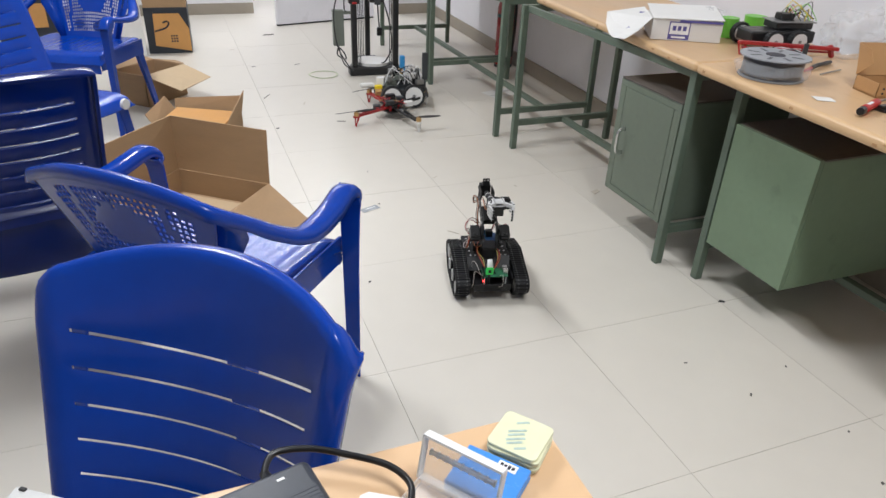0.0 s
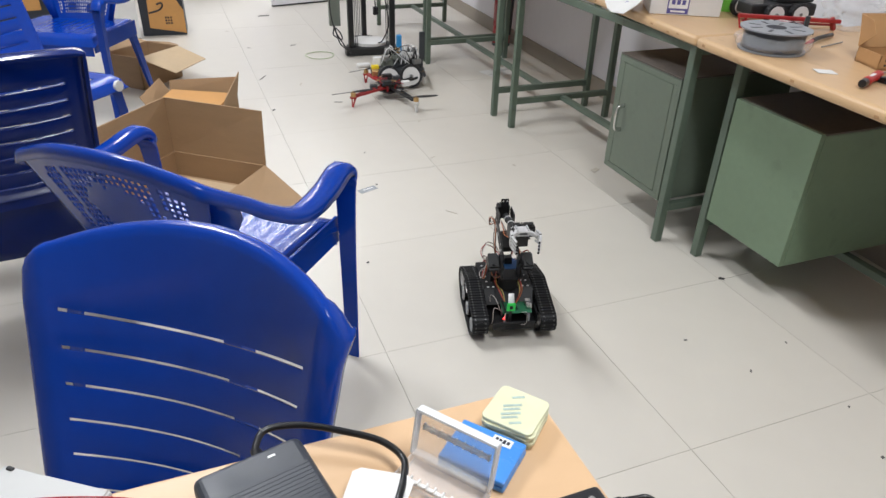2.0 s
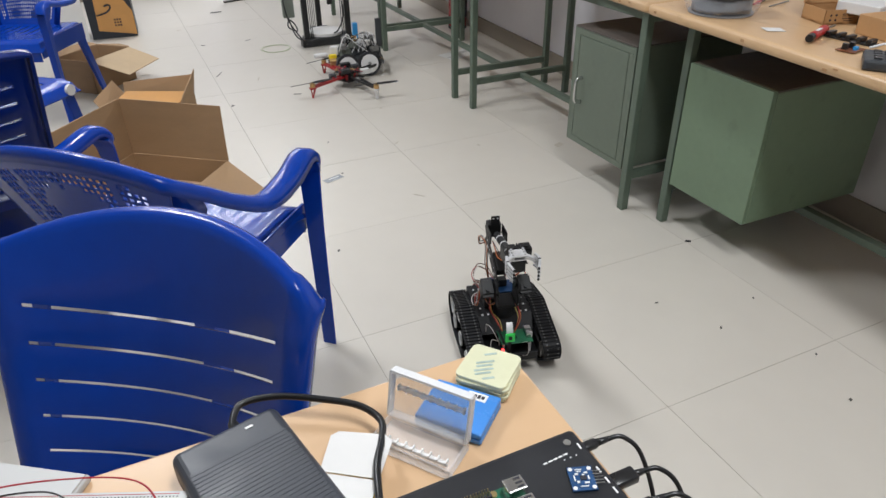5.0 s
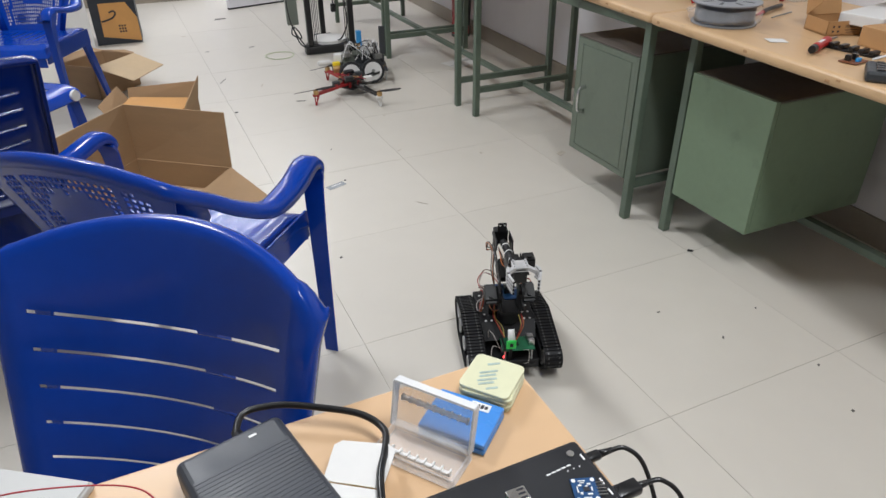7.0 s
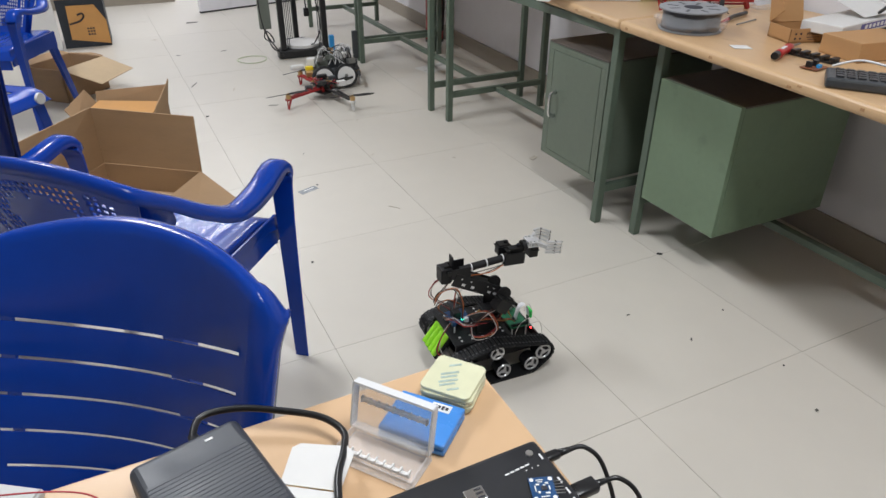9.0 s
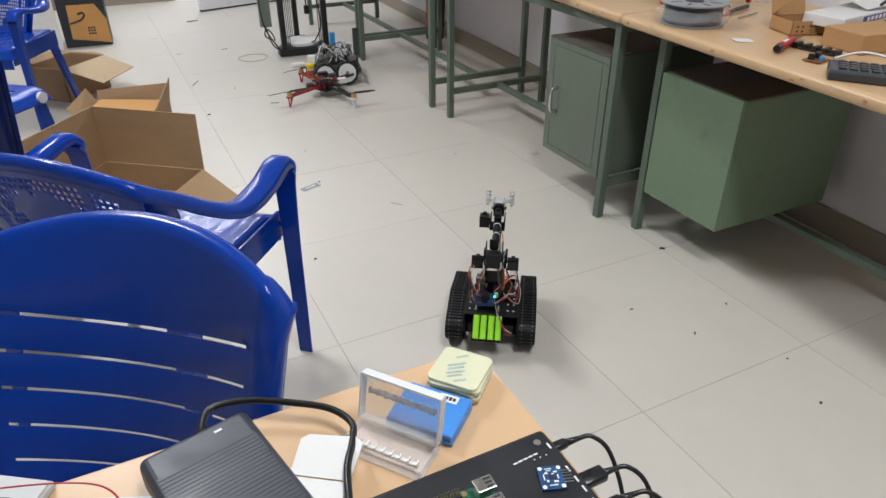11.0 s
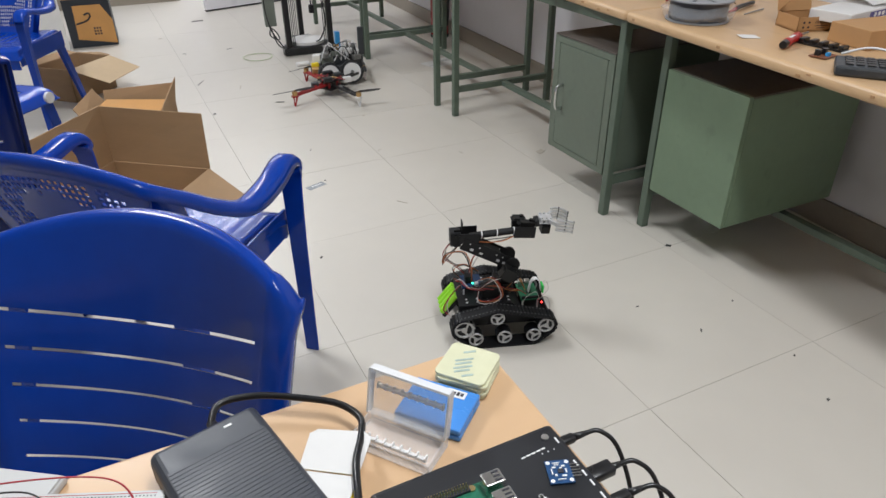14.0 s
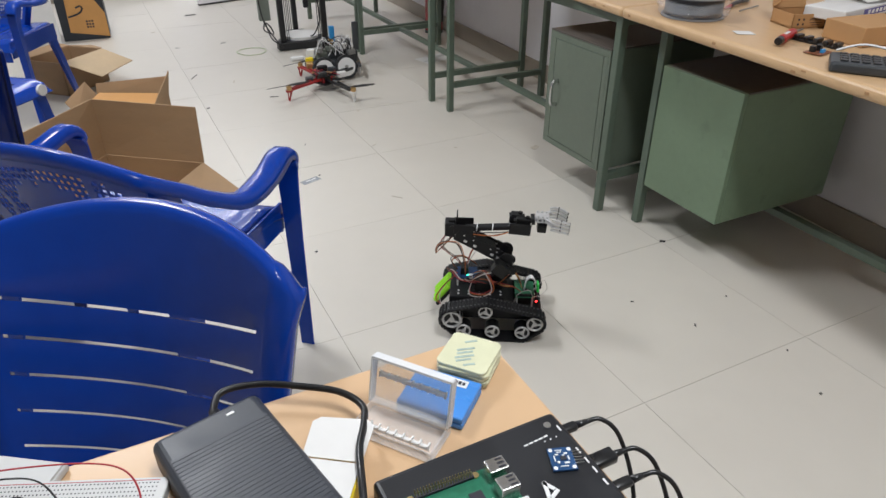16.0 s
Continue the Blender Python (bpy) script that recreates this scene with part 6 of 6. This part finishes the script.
def tracked_robot():
    root = thing("tracked_robot", pose(0.46, -0.116, 0, 0, 0, -28.7), "black tracked robot with jointed arm and gripper on the floor", "robot")
    wheels = []
    for s in (-1, 1):
        y = s * 0.101
        part("track", track_mesh(y), [M_TREAD, M_STUD], root, "black rubber crawler track")
        part("track_plate", BOX(0.20, 0.003, 0.03, 0, y - s * 0.026, 0.068, bevel=0.001), M_ROBOT, root)
        for x, z, r, kind in WHEELS:
            ob = part(kind, wheel_mesh(r, kind, 0.030), [M_WHEEL, M_ROBOT], root, "silver spoked track wheel", smooth=False)
            ob.matrix_basis = pose(x, y, z)
            wheels.append((ob, x, y, z, r, s))
    bm = BOX(0.225, 0.145, 0.004, 0, 0, 0.048)
    box(bm, 0.225, 0.003, 0.035, 0, -0.0725, 0.064)
    box(bm, 0.225, 0.003, 0.035, 0, 0.0725, 0.064)
    box(bm, 0.06, 0.05, 0.03, -0.09, -0.04, 0.066, bevel=0.004)
    box(bm, 0.06, 0.05, 0.03, -0.09, 0.04, 0.066, bevel=0.004)
    part("chassis", bm, M_ROBOT, root, "black metal chassis plate")
    bm = BOX(0.150, 0.150, 0.003, -0.05, 0, 0.118, bevel=0.001)
    box(bm, 0.150, 0.003, 0.032, -0.05, -0.0745, 0.1015)
    box(bm, 0.150, 0.003, 0.032, -0.05, 0.0745, 0.1015)
    slab(bm, [(0.0255, -0.075, 0.1190), (0.060, -0.070, 0.083), (0.060, 0.070, 0.083), (0.0255, 0.075, 0.1190)], 0.003)
    part("upper_deck", bm, M_ROBOT, root, "black metal upper deck")
    for i in range(2):
        for j in range(5):
            for sx in (-1, 1):
                bm = bmesh.new()
                rod(bm, (-0.10 + j * 0.03, sx * (0.045 + 0.016 * i), 0.1195), (-0.10 + j * 0.03, sx * (0.045 + 0.016 * i), 0.1205), 0.0035, seg=8)
                part("screw_head", bm, M_ALU, root)
    bm = BOX(0.006, 0.125, 0.026, 0.136, 0, 0.060, bevel=0.002)
    for k in range(3):
        box(bm, 0.007, 0.055, 0.0022, 0.137, 0, 0.0525 + k * 0.0055, mi=1)
    for s in (-1, 1):
        rod(bm, (0.137, s * 0.045, 0.058), (0.1405, s * 0.045, 0.058), 0.006, mi=1)
    box(bm, 0.030, 0.10, 0.003, 0.122, 0, 0.048)
    part("front_bumper", bm, [M_ROBOT, M_CHIP], root, "slotted black front plate")
    board = part("controller_board", BOX(0.056, 0.085, 0.0016, 0.092, 0.012, 0.092), M_PCB, root, "green single-board computer")
    for k, (dy, h) in enumerate(((0.016, 0.016), (-0.004, 0.016))):
        part("usb_port", BOX(0.014, 0.017, h, 0.078 + 0.020 * k, 0.048, 0.101, bevel=0.001), M_STEEL, board, "steel port shell")
    part("pin_header", BOX(0.051, 0.005, 0.008, 0.092, -0.026, 0.097), M_CHIP, board)
    part("chip", BOX(0.014, 0.014, 0.002, 0.094, 0.008, 0.094), M_CHIP, board)
    for sx, sy in ((-1, -1), (1, -1), (-1, 1), (1, 1)):
        bm = bmesh.new()
        rod(bm, (0.092 + sx * 0.022, 0.012 + sy * 0.036, 0.0500), (0.092 + sx * 0.022, 0.012 + sy * 0.036, 0.0912), 0.0025, seg=8)
        part("standoff", bm, M_ALU, board)
    camera_holder = part("camera_holder", BOX(0.006, 0.026, 0.026, 0.128, -0.012, 0.120, bevel=0.002), M_CAMGREEN, root, "bright green camera holder")
    part("camera_stalk", BOX(0.004, 0.008, 0.05, 0.124, -0.012, 0.086), M_ROBOT, root)
    part("camera_lens", BOX(0.003, 0.009, 0.009, 0.1325, -0.012, 0.121), M_CHIP, camera_holder)
    bm = bmesh.new()
    line = spline([(0.123, -0.012, 0.112), (0.119, -0.012, 0.140), (0.108, -0.010, 0.152), (0.096, -0.006, 0.140), (0.090, 0.0, 0.100)], 6)
    sweep(bm, line, [(-0.0005, -0.008), (0.0005, -0.008), (0.0005, 0.008), (-0.0005, 0.008)], up=(0, 1, 0.0))
    part("ribbon_cable", bm, M_RIBBON, root, "white flat ribbon cable", smooth=True)
    part("status_led", BOX(0.004, 0.004, 0.004, 0.126, -0.030, 0.080), M_LED_RED, root, "lit red indicator")
    # battery holder, leaning at the rear
    m = Matrix.Translation((-0.146, 0.008, 0.092)) @ Matrix.Rotation(radians(-52), 4, "Y")
    pack = part("battery_holder", BOX(0.078, 0.084, 0.010, 0, 0, -0.008, bevel=0.002, m=m), M_ROBOT, root, "black battery tray at the rear")
    for k in range(4):
        bm = bmesh.new()
        y = (-0.0305, -0.0105, 0.0105, 0.0305)[k]
        rod(bm, m @ Vector((-0.033, y, 0.002)), m @ Vector((0.033, y, 0.002)), 0.0086, seg=14)
        part("battery_cell", bm, M_CELL, pack, "lime green cylindrical cell", smooth=False)
    # electronics on the deck
    drv = part("driver_board", BOX(0.060, 0.060, 0.002, -0.078, 0.022, 0.138), M_PCB_BLUE, root, "blue driver board with parts")
    part("heat_sink", BOX(0.022, 0.024, 0.022, -0.085, 0.018, 0.1505, bevel=0.001), M_CHIP, drv)
    part("terminal_block", BOX(0.010, 0.030, 0.012, -0.104, -0.004, 0.1455), M_PCB_BLUE, drv)
    part("capacitor", BOX(0.012, 0.012, 0.014, -0.066, -0.010, 0.1465, bevel=0.003), M_ALU, drv)
    part("indicator", BOX(0.004, 0.004, 0.004, -0.076, -0.006, 0.1475), M_LED_GREEN, drv, "lit green indicator")
    part("distribution_board", BOX(0.05, 0.05, 0.03, -0.03, -0.025, 0.135, bevel=0.003), M_CHIP, root)
    for sx, sy in ((-1, -1), (1, -1), (-1, 1), (1, 1)):
        bm = bmesh.new()
        rod(bm, (-0.078 + sx * 0.026, 0.012 + sy * 0.031, 0.1195), (-0.078 + sx * 0.026, 0.012 + sy * 0.031, 0.137), 0.0025, seg=8)
        part("standoff", bm, M_ALU, drv)
    # arm: turntable, shoulder, upper arm, elbow, forearm, wrist, gripper
    bm = bmesh.new()
    rod(bm, (0.012, 0, 0.1195), (0.012, 0, 0.150), 0.030, 0.028, seg=24)
    box(bm, 0.058, 0.050, 0.008, 0.014, 0, 0.155, bevel=0.002)
    box(bm, 0.050, 0.003, 0.055, 0.026, -0.026, 0.186, bevel=0.001)
    box(bm, 0.050, 0.003, 0.055, 0.026, 0.026, 0.186, bevel=0.001)
    part("turntable", bm, M_ROBOT, root, "black arm base")
    for s in (-1, 1):
        servo("shoulder_servo", Matrix.Translation((0.016, s * 0.051, 0.202)) @ Matrix.Rotation(radians(35), 4, "Y") @ Matrix.Diagonal((1.0, 1.6, 1.0, 1)), root)
        bm = bmesh.new()
        rod(bm, (0.032, s * 0.0275, 0.218), (0.032, s * 0.034, 0.218), 0.021, seg=20)
        rod(bm, (0.047, s * 0.0275, 0.183), (0.047, s * 0.032, 0.183), 0.015, seg=18)
        part("shoulder_disc", bm, M_ROBOT, root)
        bm = bmesh.new()
        a, b = Vector((0.034, s * 0.024, 0.214)), Vector((-0.108, s * 0.024, 0.292))
        ang = math.atan2(b.z - a.z, b.x - a.x)
        mm = Matrix.Translation((a + b) / 2) @ Matrix.Rotation(-ang, 4, "Y")
        box(bm, 0.165, 0.003, 0.036, 0, 0, 0, m=mm, bevel=0.001)
        for k in (-0.055, -0.035, 0.02, 0.05):
            box(bm, 0.010, 0.0042, 0.007, k, 0, 0.006, m=mm, mi=1)
            rod(bm, mm @ Vector((k + 0.012, -0.0024, -0.008)), mm @ Vector((k + 0.012, 0.0024, -0.008)), 0.0022, seg=8, mi=1)
        part("upper_arm_plate", bm, [M_ROBOT, M_ALU], root, "black punched arm plate")
    bm = bmesh.new()
    ang = math.atan2(0.078, -0.142)
    box(bm, 0.06, 0.040, 0.026, 0, 0, 0, bevel=0.002, m=Matrix.Translation((-0.030, 0, 0.249)) @ Matrix.Rotation(-ang, 4, "Y"))
    part("arm_spacer", bm, M_CHIP, root)
    servo("elbow_servo", Matrix.Translation((-0.122, 0, 0.302)) @ Matrix.Rotation(radians(90), 4, "X") @ Matrix.Rotation(radians(90), 4, "Z"), root)
    bm = BOX(0.028, 0.038, 0.042, -0.128, 0, 0.302, bevel=0.003)
    box(bm, 0.055, 0.003, 0.030, -0.090, -0.022, 0.306, bevel=0.001)
    box(bm, 0.055, 0.003, 0.030, -0.090, 0.022, 0.306, bevel=0.001)
    box(bm, 0.003, 0.024, 0.030, -0.108, 0, 0.336, bevel=0.001)
    for s in (-0.006, 0.006):
        rod(bm, (-0.1062, s, 0.344), (-0.1055, s, 0.344), 0.0025, seg=8, mi=1)
    part("elbow_bracket", bm, [M_ROBOT, M_ALU], root, "black elbow bracket")
    bm = bmesh.new()
    rod(bm, (-0.085, 0, 0.304), (0.060, 0, 0.325), 0.0100, seg=18)
    forearm = part("forearm_tube", bm, M_ROBOT, root, "black round forearm tube")
    for k in (-0.055, -0.012, 0.035):
        bm = bmesh.new()
        zz = 0.304 + (k + 0.085) / 0.145 * 0.021
        rod(bm, (k, 0, zz), (k + 0.003, 0, zz), 0.0112, seg=18)
        part("cable_tie", bm, M_RIBBON, forearm, "white cable tie")
    bm = bmesh.new()
    box(bm, 0.060, 0.003, 0.034, 0.088, -0.020, 0.302, bevel=0.001)
    box(bm, 0.060, 0.003, 0.034, 0.088, 0.020, 0.302, bevel=0.001)
    box(bm, 0.056, 0.038, 0.003, 0.088, 0, 0.286, bevel=0.0008)
    part("wrist_bracket", bm, M_ROBOT, forearm, "black wrist bracket")
    servo("wrist_servo", Matrix.Translation((0.096, 0, 0.310)), forearm)
    servo("wrist_side_servo", Matrix.Translation((0.080, 0.037, 0.306)) @ Matrix.Diagonal((0.8, 1.4, 0.9, 1)), forearm)
    bm = bmesh.new()
    rod(bm, (0.116, 0, 0.326), (0.126, 0, 0.328), 0.016, seg=18)
    part("wrist_disc", bm, M_ROBOT, forearm)
    part("gripper_palm", BOX(0.036, 0.040, 0.003, 0.150, 0, 0.344, bevel=0.001), M_ALU, forearm, "grey metal gripper plate")
    bm = BOX(0.034, 0.036, 0.003, 0.147, 0, 0.332, bevel=0.001)
    for k in range(6):
        rod(bm, (0.137 + 0.012 * (k % 3), -0.015 + 0.03 * (k // 3), 0.333), (0.137 + 0.012 * (k % 3), -0.015 + 0.03 * (k // 3), 0.350), 0.003, seg=8)
    part("gripper_frame", bm, M_ALU, forearm)
    servo("gripper_servo", Matrix.Translation((0.152, 0, 0.313)) @ Matrix.Rotation(radians(90), 4, "Z") @ Matrix.Diagonal((0.8, 1.2, 0.8, 1)), forearm)
    for s in (-1, 1):
        bm = bmesh.new()
        beam(bm, (0.158, s * 0.016, 0.340), (0.176, s * 0.036, 0.338), 0.009, 0.010)
        part("jaw_link", bm, M_ALU, forearm)
        for k in range(4):
            bm = bmesh.new()
            z = 0.352 - 0.010 * k
            line = [Vector(p) for p in ((0.172, s * 0.034, z), (0.188, s * 0.039, z), (0.206, s * 0.037, z - 0.003), (0.222, s * 0.030, z - 0.010))]
            sweep(bm, spline(line, 4), [(-0.003, -0.0025), (0.003, -0.0025), (0.003, 0.0025), (-0.003, 0.0025)])
            box(bm, 0.004, 0.004, 0.006, 0.222, s * 0.030, z - 0.010, mi=1)
            box(bm, 0.004, 0.0056, 0.0064, 0.197, s * 0.0385, z - 0.0012, mi=1)
            part("finger", bm, [M_ALU, M_CHIP], forearm, "grey metal gripper finger")
    for ob in forearm.children:
        if ob.name.startswith("wrist"):
            ob.matrix_basis = Matrix.Translation((-0.024, 0, 0.024))
        elif not ob.name.startswith("cable"):
            ob.matrix_basis = Matrix.Translation((-0.028, 0, 0.021))
    # wiring looms
    rng = random.Random(5)
    looms = [
        [(-0.115, 0.010, 0.285), (-0.140, 0.028, 0.255), (-0.150, 0.030, 0.215), (-0.110, 0.035, 0.175), (-0.085, 0.025, 0.150)],
        [(-0.115, -0.012, 0.285), (-0.150, -0.020, 0.245), (-0.165, -0.030, 0.235), (-0.150, -0.030, 0.265), (-0.105, -0.022, 0.262), (-0.085, -0.030, 0.215), (-0.082, -0.020, 0.155)],
        [(0.020, 0.048, 0.190), (-0.020, 0.062, 0.205), (-0.060, 0.060, 0.190), (-0.080, 0.040, 0.150)],
        [(0.020, -0.048, 0.190), (-0.030, -0.062, 0.195), (-0.070, -0.060, 0.170), (-0.085, -0.020, 0.145)],
        [(0.045, -0.030, 0.175), (0.010, -0.048, 0.150), (-0.040, -0.058, 0.165), (-0.070, -0.040, 0.150)],
        [(-0.050, -0.050, 0.150), (-0.095, -0.066, 0.170), (-0.122, -0.050, 0.190), (-0.130, -0.020, 0.170), (-0.100, 0.000, 0.148)],
        [(-0.050, 0.050, 0.150), (-0.100, 0.060, 0.175), (-0.130, 0.048, 0.165), (-0.105, 0.025, 0.146)],
        [(-0.060, 0.000, 0.150), (-0.030, -0.050, 0.190), (-0.005, -0.068, 0.150), (-0.035, -0.072, 0.125), (-0.070, -0.060, 0.128), (-0.060, -0.030, 0.15)],
        [(-0.020, -0.030, 0.152), (0.030, -0.040, 0.140), (0.060, -0.030, 0.130), (0.080, -0.020, 0.105)],
        [(-0.020, 0.020, 0.140), (0.040, 0.030, 0.150), (0.070, 0.028, 0.135), (0.085, 0.010, 0.098)],
        [(-0.110, -0.010, 0.150), (-0.140, -0.020, 0.125), (-0.160, -0.040, 0.095), (-0.150, -0.060, 0.080)],
        [(0.040, -0.012, 0.300), (0.0, -0.013, 0.292), (-0.040, -0.013, 0.290), (-0.080, -0.014, 0.292)],
    ]
    for i, path in enumerate(looms):
        for k in range(3):
            d = Vector((rng.uniform(-1, 1), rng.uniform(-1, 1), rng.uniform(-1, 1))) * 0.006
            pts = [Vector(p) + (d + Vector((rng.uniform(-1, 1), rng.uniform(-1, 1), rng.uniform(-1, 1))) * 0.003) * (0 if j in (0, len(path) - 1) else 1) for j, p in enumerate(path)]
            bm = bmesh.new()
            cable(bm, pts, 0.0013, n=6, k=5)
            part("wire", bm, WIRE[(i + k * 2) % 5 if i not in (8, 9) else (1, 4, 5)[k]], root, smooth=True)
    for pts in ([(0.110, -0.040, 0.098), (0.130, -0.062, 0.120), (0.140, -0.066, 0.085), (0.125, -0.066, 0.060)],
                [(0.130, 0.02, 0.10), (0.150, 0.03, 0.115), (0.160, 0.028, 0.085), (0.140, 0.02, 0.065)],
                [(0.115, -0.038, 0.097), (0.100, -0.055, 0.135), (0.070, -0.062, 0.125), (0.060, -0.060, 0.095)]):
        bm = bmesh.new()
        cable(bm, pts, 0.0008, n=8, k=5)
        part("wire", bm, WIRE[2], root, "thin pale wire", smooth=True)
    return root, wheels, forearm


robot, robot_wheels, robot_forearm = tracked_robot()

# seconds, x, y, heading of the robot's drive over the floor
DRIVE = [
    (0.0, 0.471, 0.371, -104.6), (0.5, 0.468, 0.354, -104.5), (1.0, 0.454, 0.262, -104.4), (1.5, 0.428, 0.160, -104.4), (2.0, 0.402, 0.057, -104.3),
    (2.5, 0.396, 0.033, -104.3), (3.0, 0.380, -0.053, -104.3), (3.5, 0.361, -0.148, -104.3), (4.0, 0.349, -0.189, -104.4), (4.5, 0.348, -0.192, -104.7),
    (5.0, 0.347, -0.195, -105.1), (5.2, 0.347, -0.195, -105.6), (6.2, 0.351, -0.194, -108.6), (7.3, 0.356, -0.191, -108.1), (7.5, 0.357, -0.197, -98.2),
    (7.7, 0.364, -0.200, -85.3), (7.9, 0.371, -0.197, -68.4), (8.1, 0.371, -0.195, -51.5), (8.3, 0.370, -0.198, -38.1), (8.5, 0.369, -0.202, -27.6),
    (8.7, 0.373, -0.204, -21.1), (8.9, 0.372, -0.208, -9.6), (9.0, 0.374, -0.207, -4.0), (9.2, 0.376, -0.201, 7.5), (9.7, 0.391, -0.174, 25.8),
    (10.3, 0.422, -0.136, 46.6), (11.3, 0.452, -0.095, 57.1), (11.8, 0.457, -0.084, 58.4), (12.3, 0.458, -0.086, 58.0), (12.6, 0.459, -0.099, 42.7),
    (12.9, 0.454, -0.114, 23.0), (13.2, 0.443, -0.110, 4.6), (13.5, 0.440, -0.113, -5.8), (13.8, 0.441, -0.107, -12.7), (14.2, 0.439, -0.106, -25.9),
    (14.5, 0.440, -0.107, -29.9), (16.0, 0.440, -0.106, -30.3),
]


def motions():
    """Keys the robot's drive and the turning of its wheels."""
    fine = []
    for (t0, x0, y0, a0), (t1, x1, y1, a1) in zip(DRIVE, DRIVE[1:]):
        reach = math.hypot(x1 - x0, y1 - y0) + abs(radians(a1 - a0)) * 0.101
        k = max(1, math.ceil(reach / 0.026))
        fine += [(t0 + (t1 - t0) * i / k, x0 + (x1 - x0) * i / k, y0 + (y1 - y0) * i / k, a0 + (a1 - a0) * i / k) for i in range(k)]
    fine.append(DRIVE[-1])
    for ob, x, y, z, r, side in robot_wheels:
        turn, rows = 0.0, [(0.0, pose(x, y, z))]
        for (t0, x0, y0, a0), (t1, x1, y1, a1) in zip(fine, fine[1:]):
            h = radians((a0 + a1) / 2)
            ahead = (x1 - x0) * math.cos(h) + (y1 - y0) * math.sin(h) + side * -1 * radians(a1 - a0) * 0.101
            turn += math.degrees(ahead / r)
            rows.append((t1, Matrix.Translation((x, y, z)) @ Matrix.Rotation(radians(turn), 4, "Y")))
        walk(ob, rows)
    elbow = Matrix.Translation((-0.122, 0, 0.302))
    walk(robot_forearm, [(t, elbow @ Matrix.Rotation(radians(-a), 4, "Y") @ elbow.inverted()) for t, a in ((0.0, 1.5), (5.2, 1.5), (7.3, -2.0), (7.6, -3.5), (8.5, -4.0), (16.0, -4.5))])
    walk(robot, [(t, pose(x, y, 0, 0, 0, a)) for t, x, y, a in DRIVE])


motions()
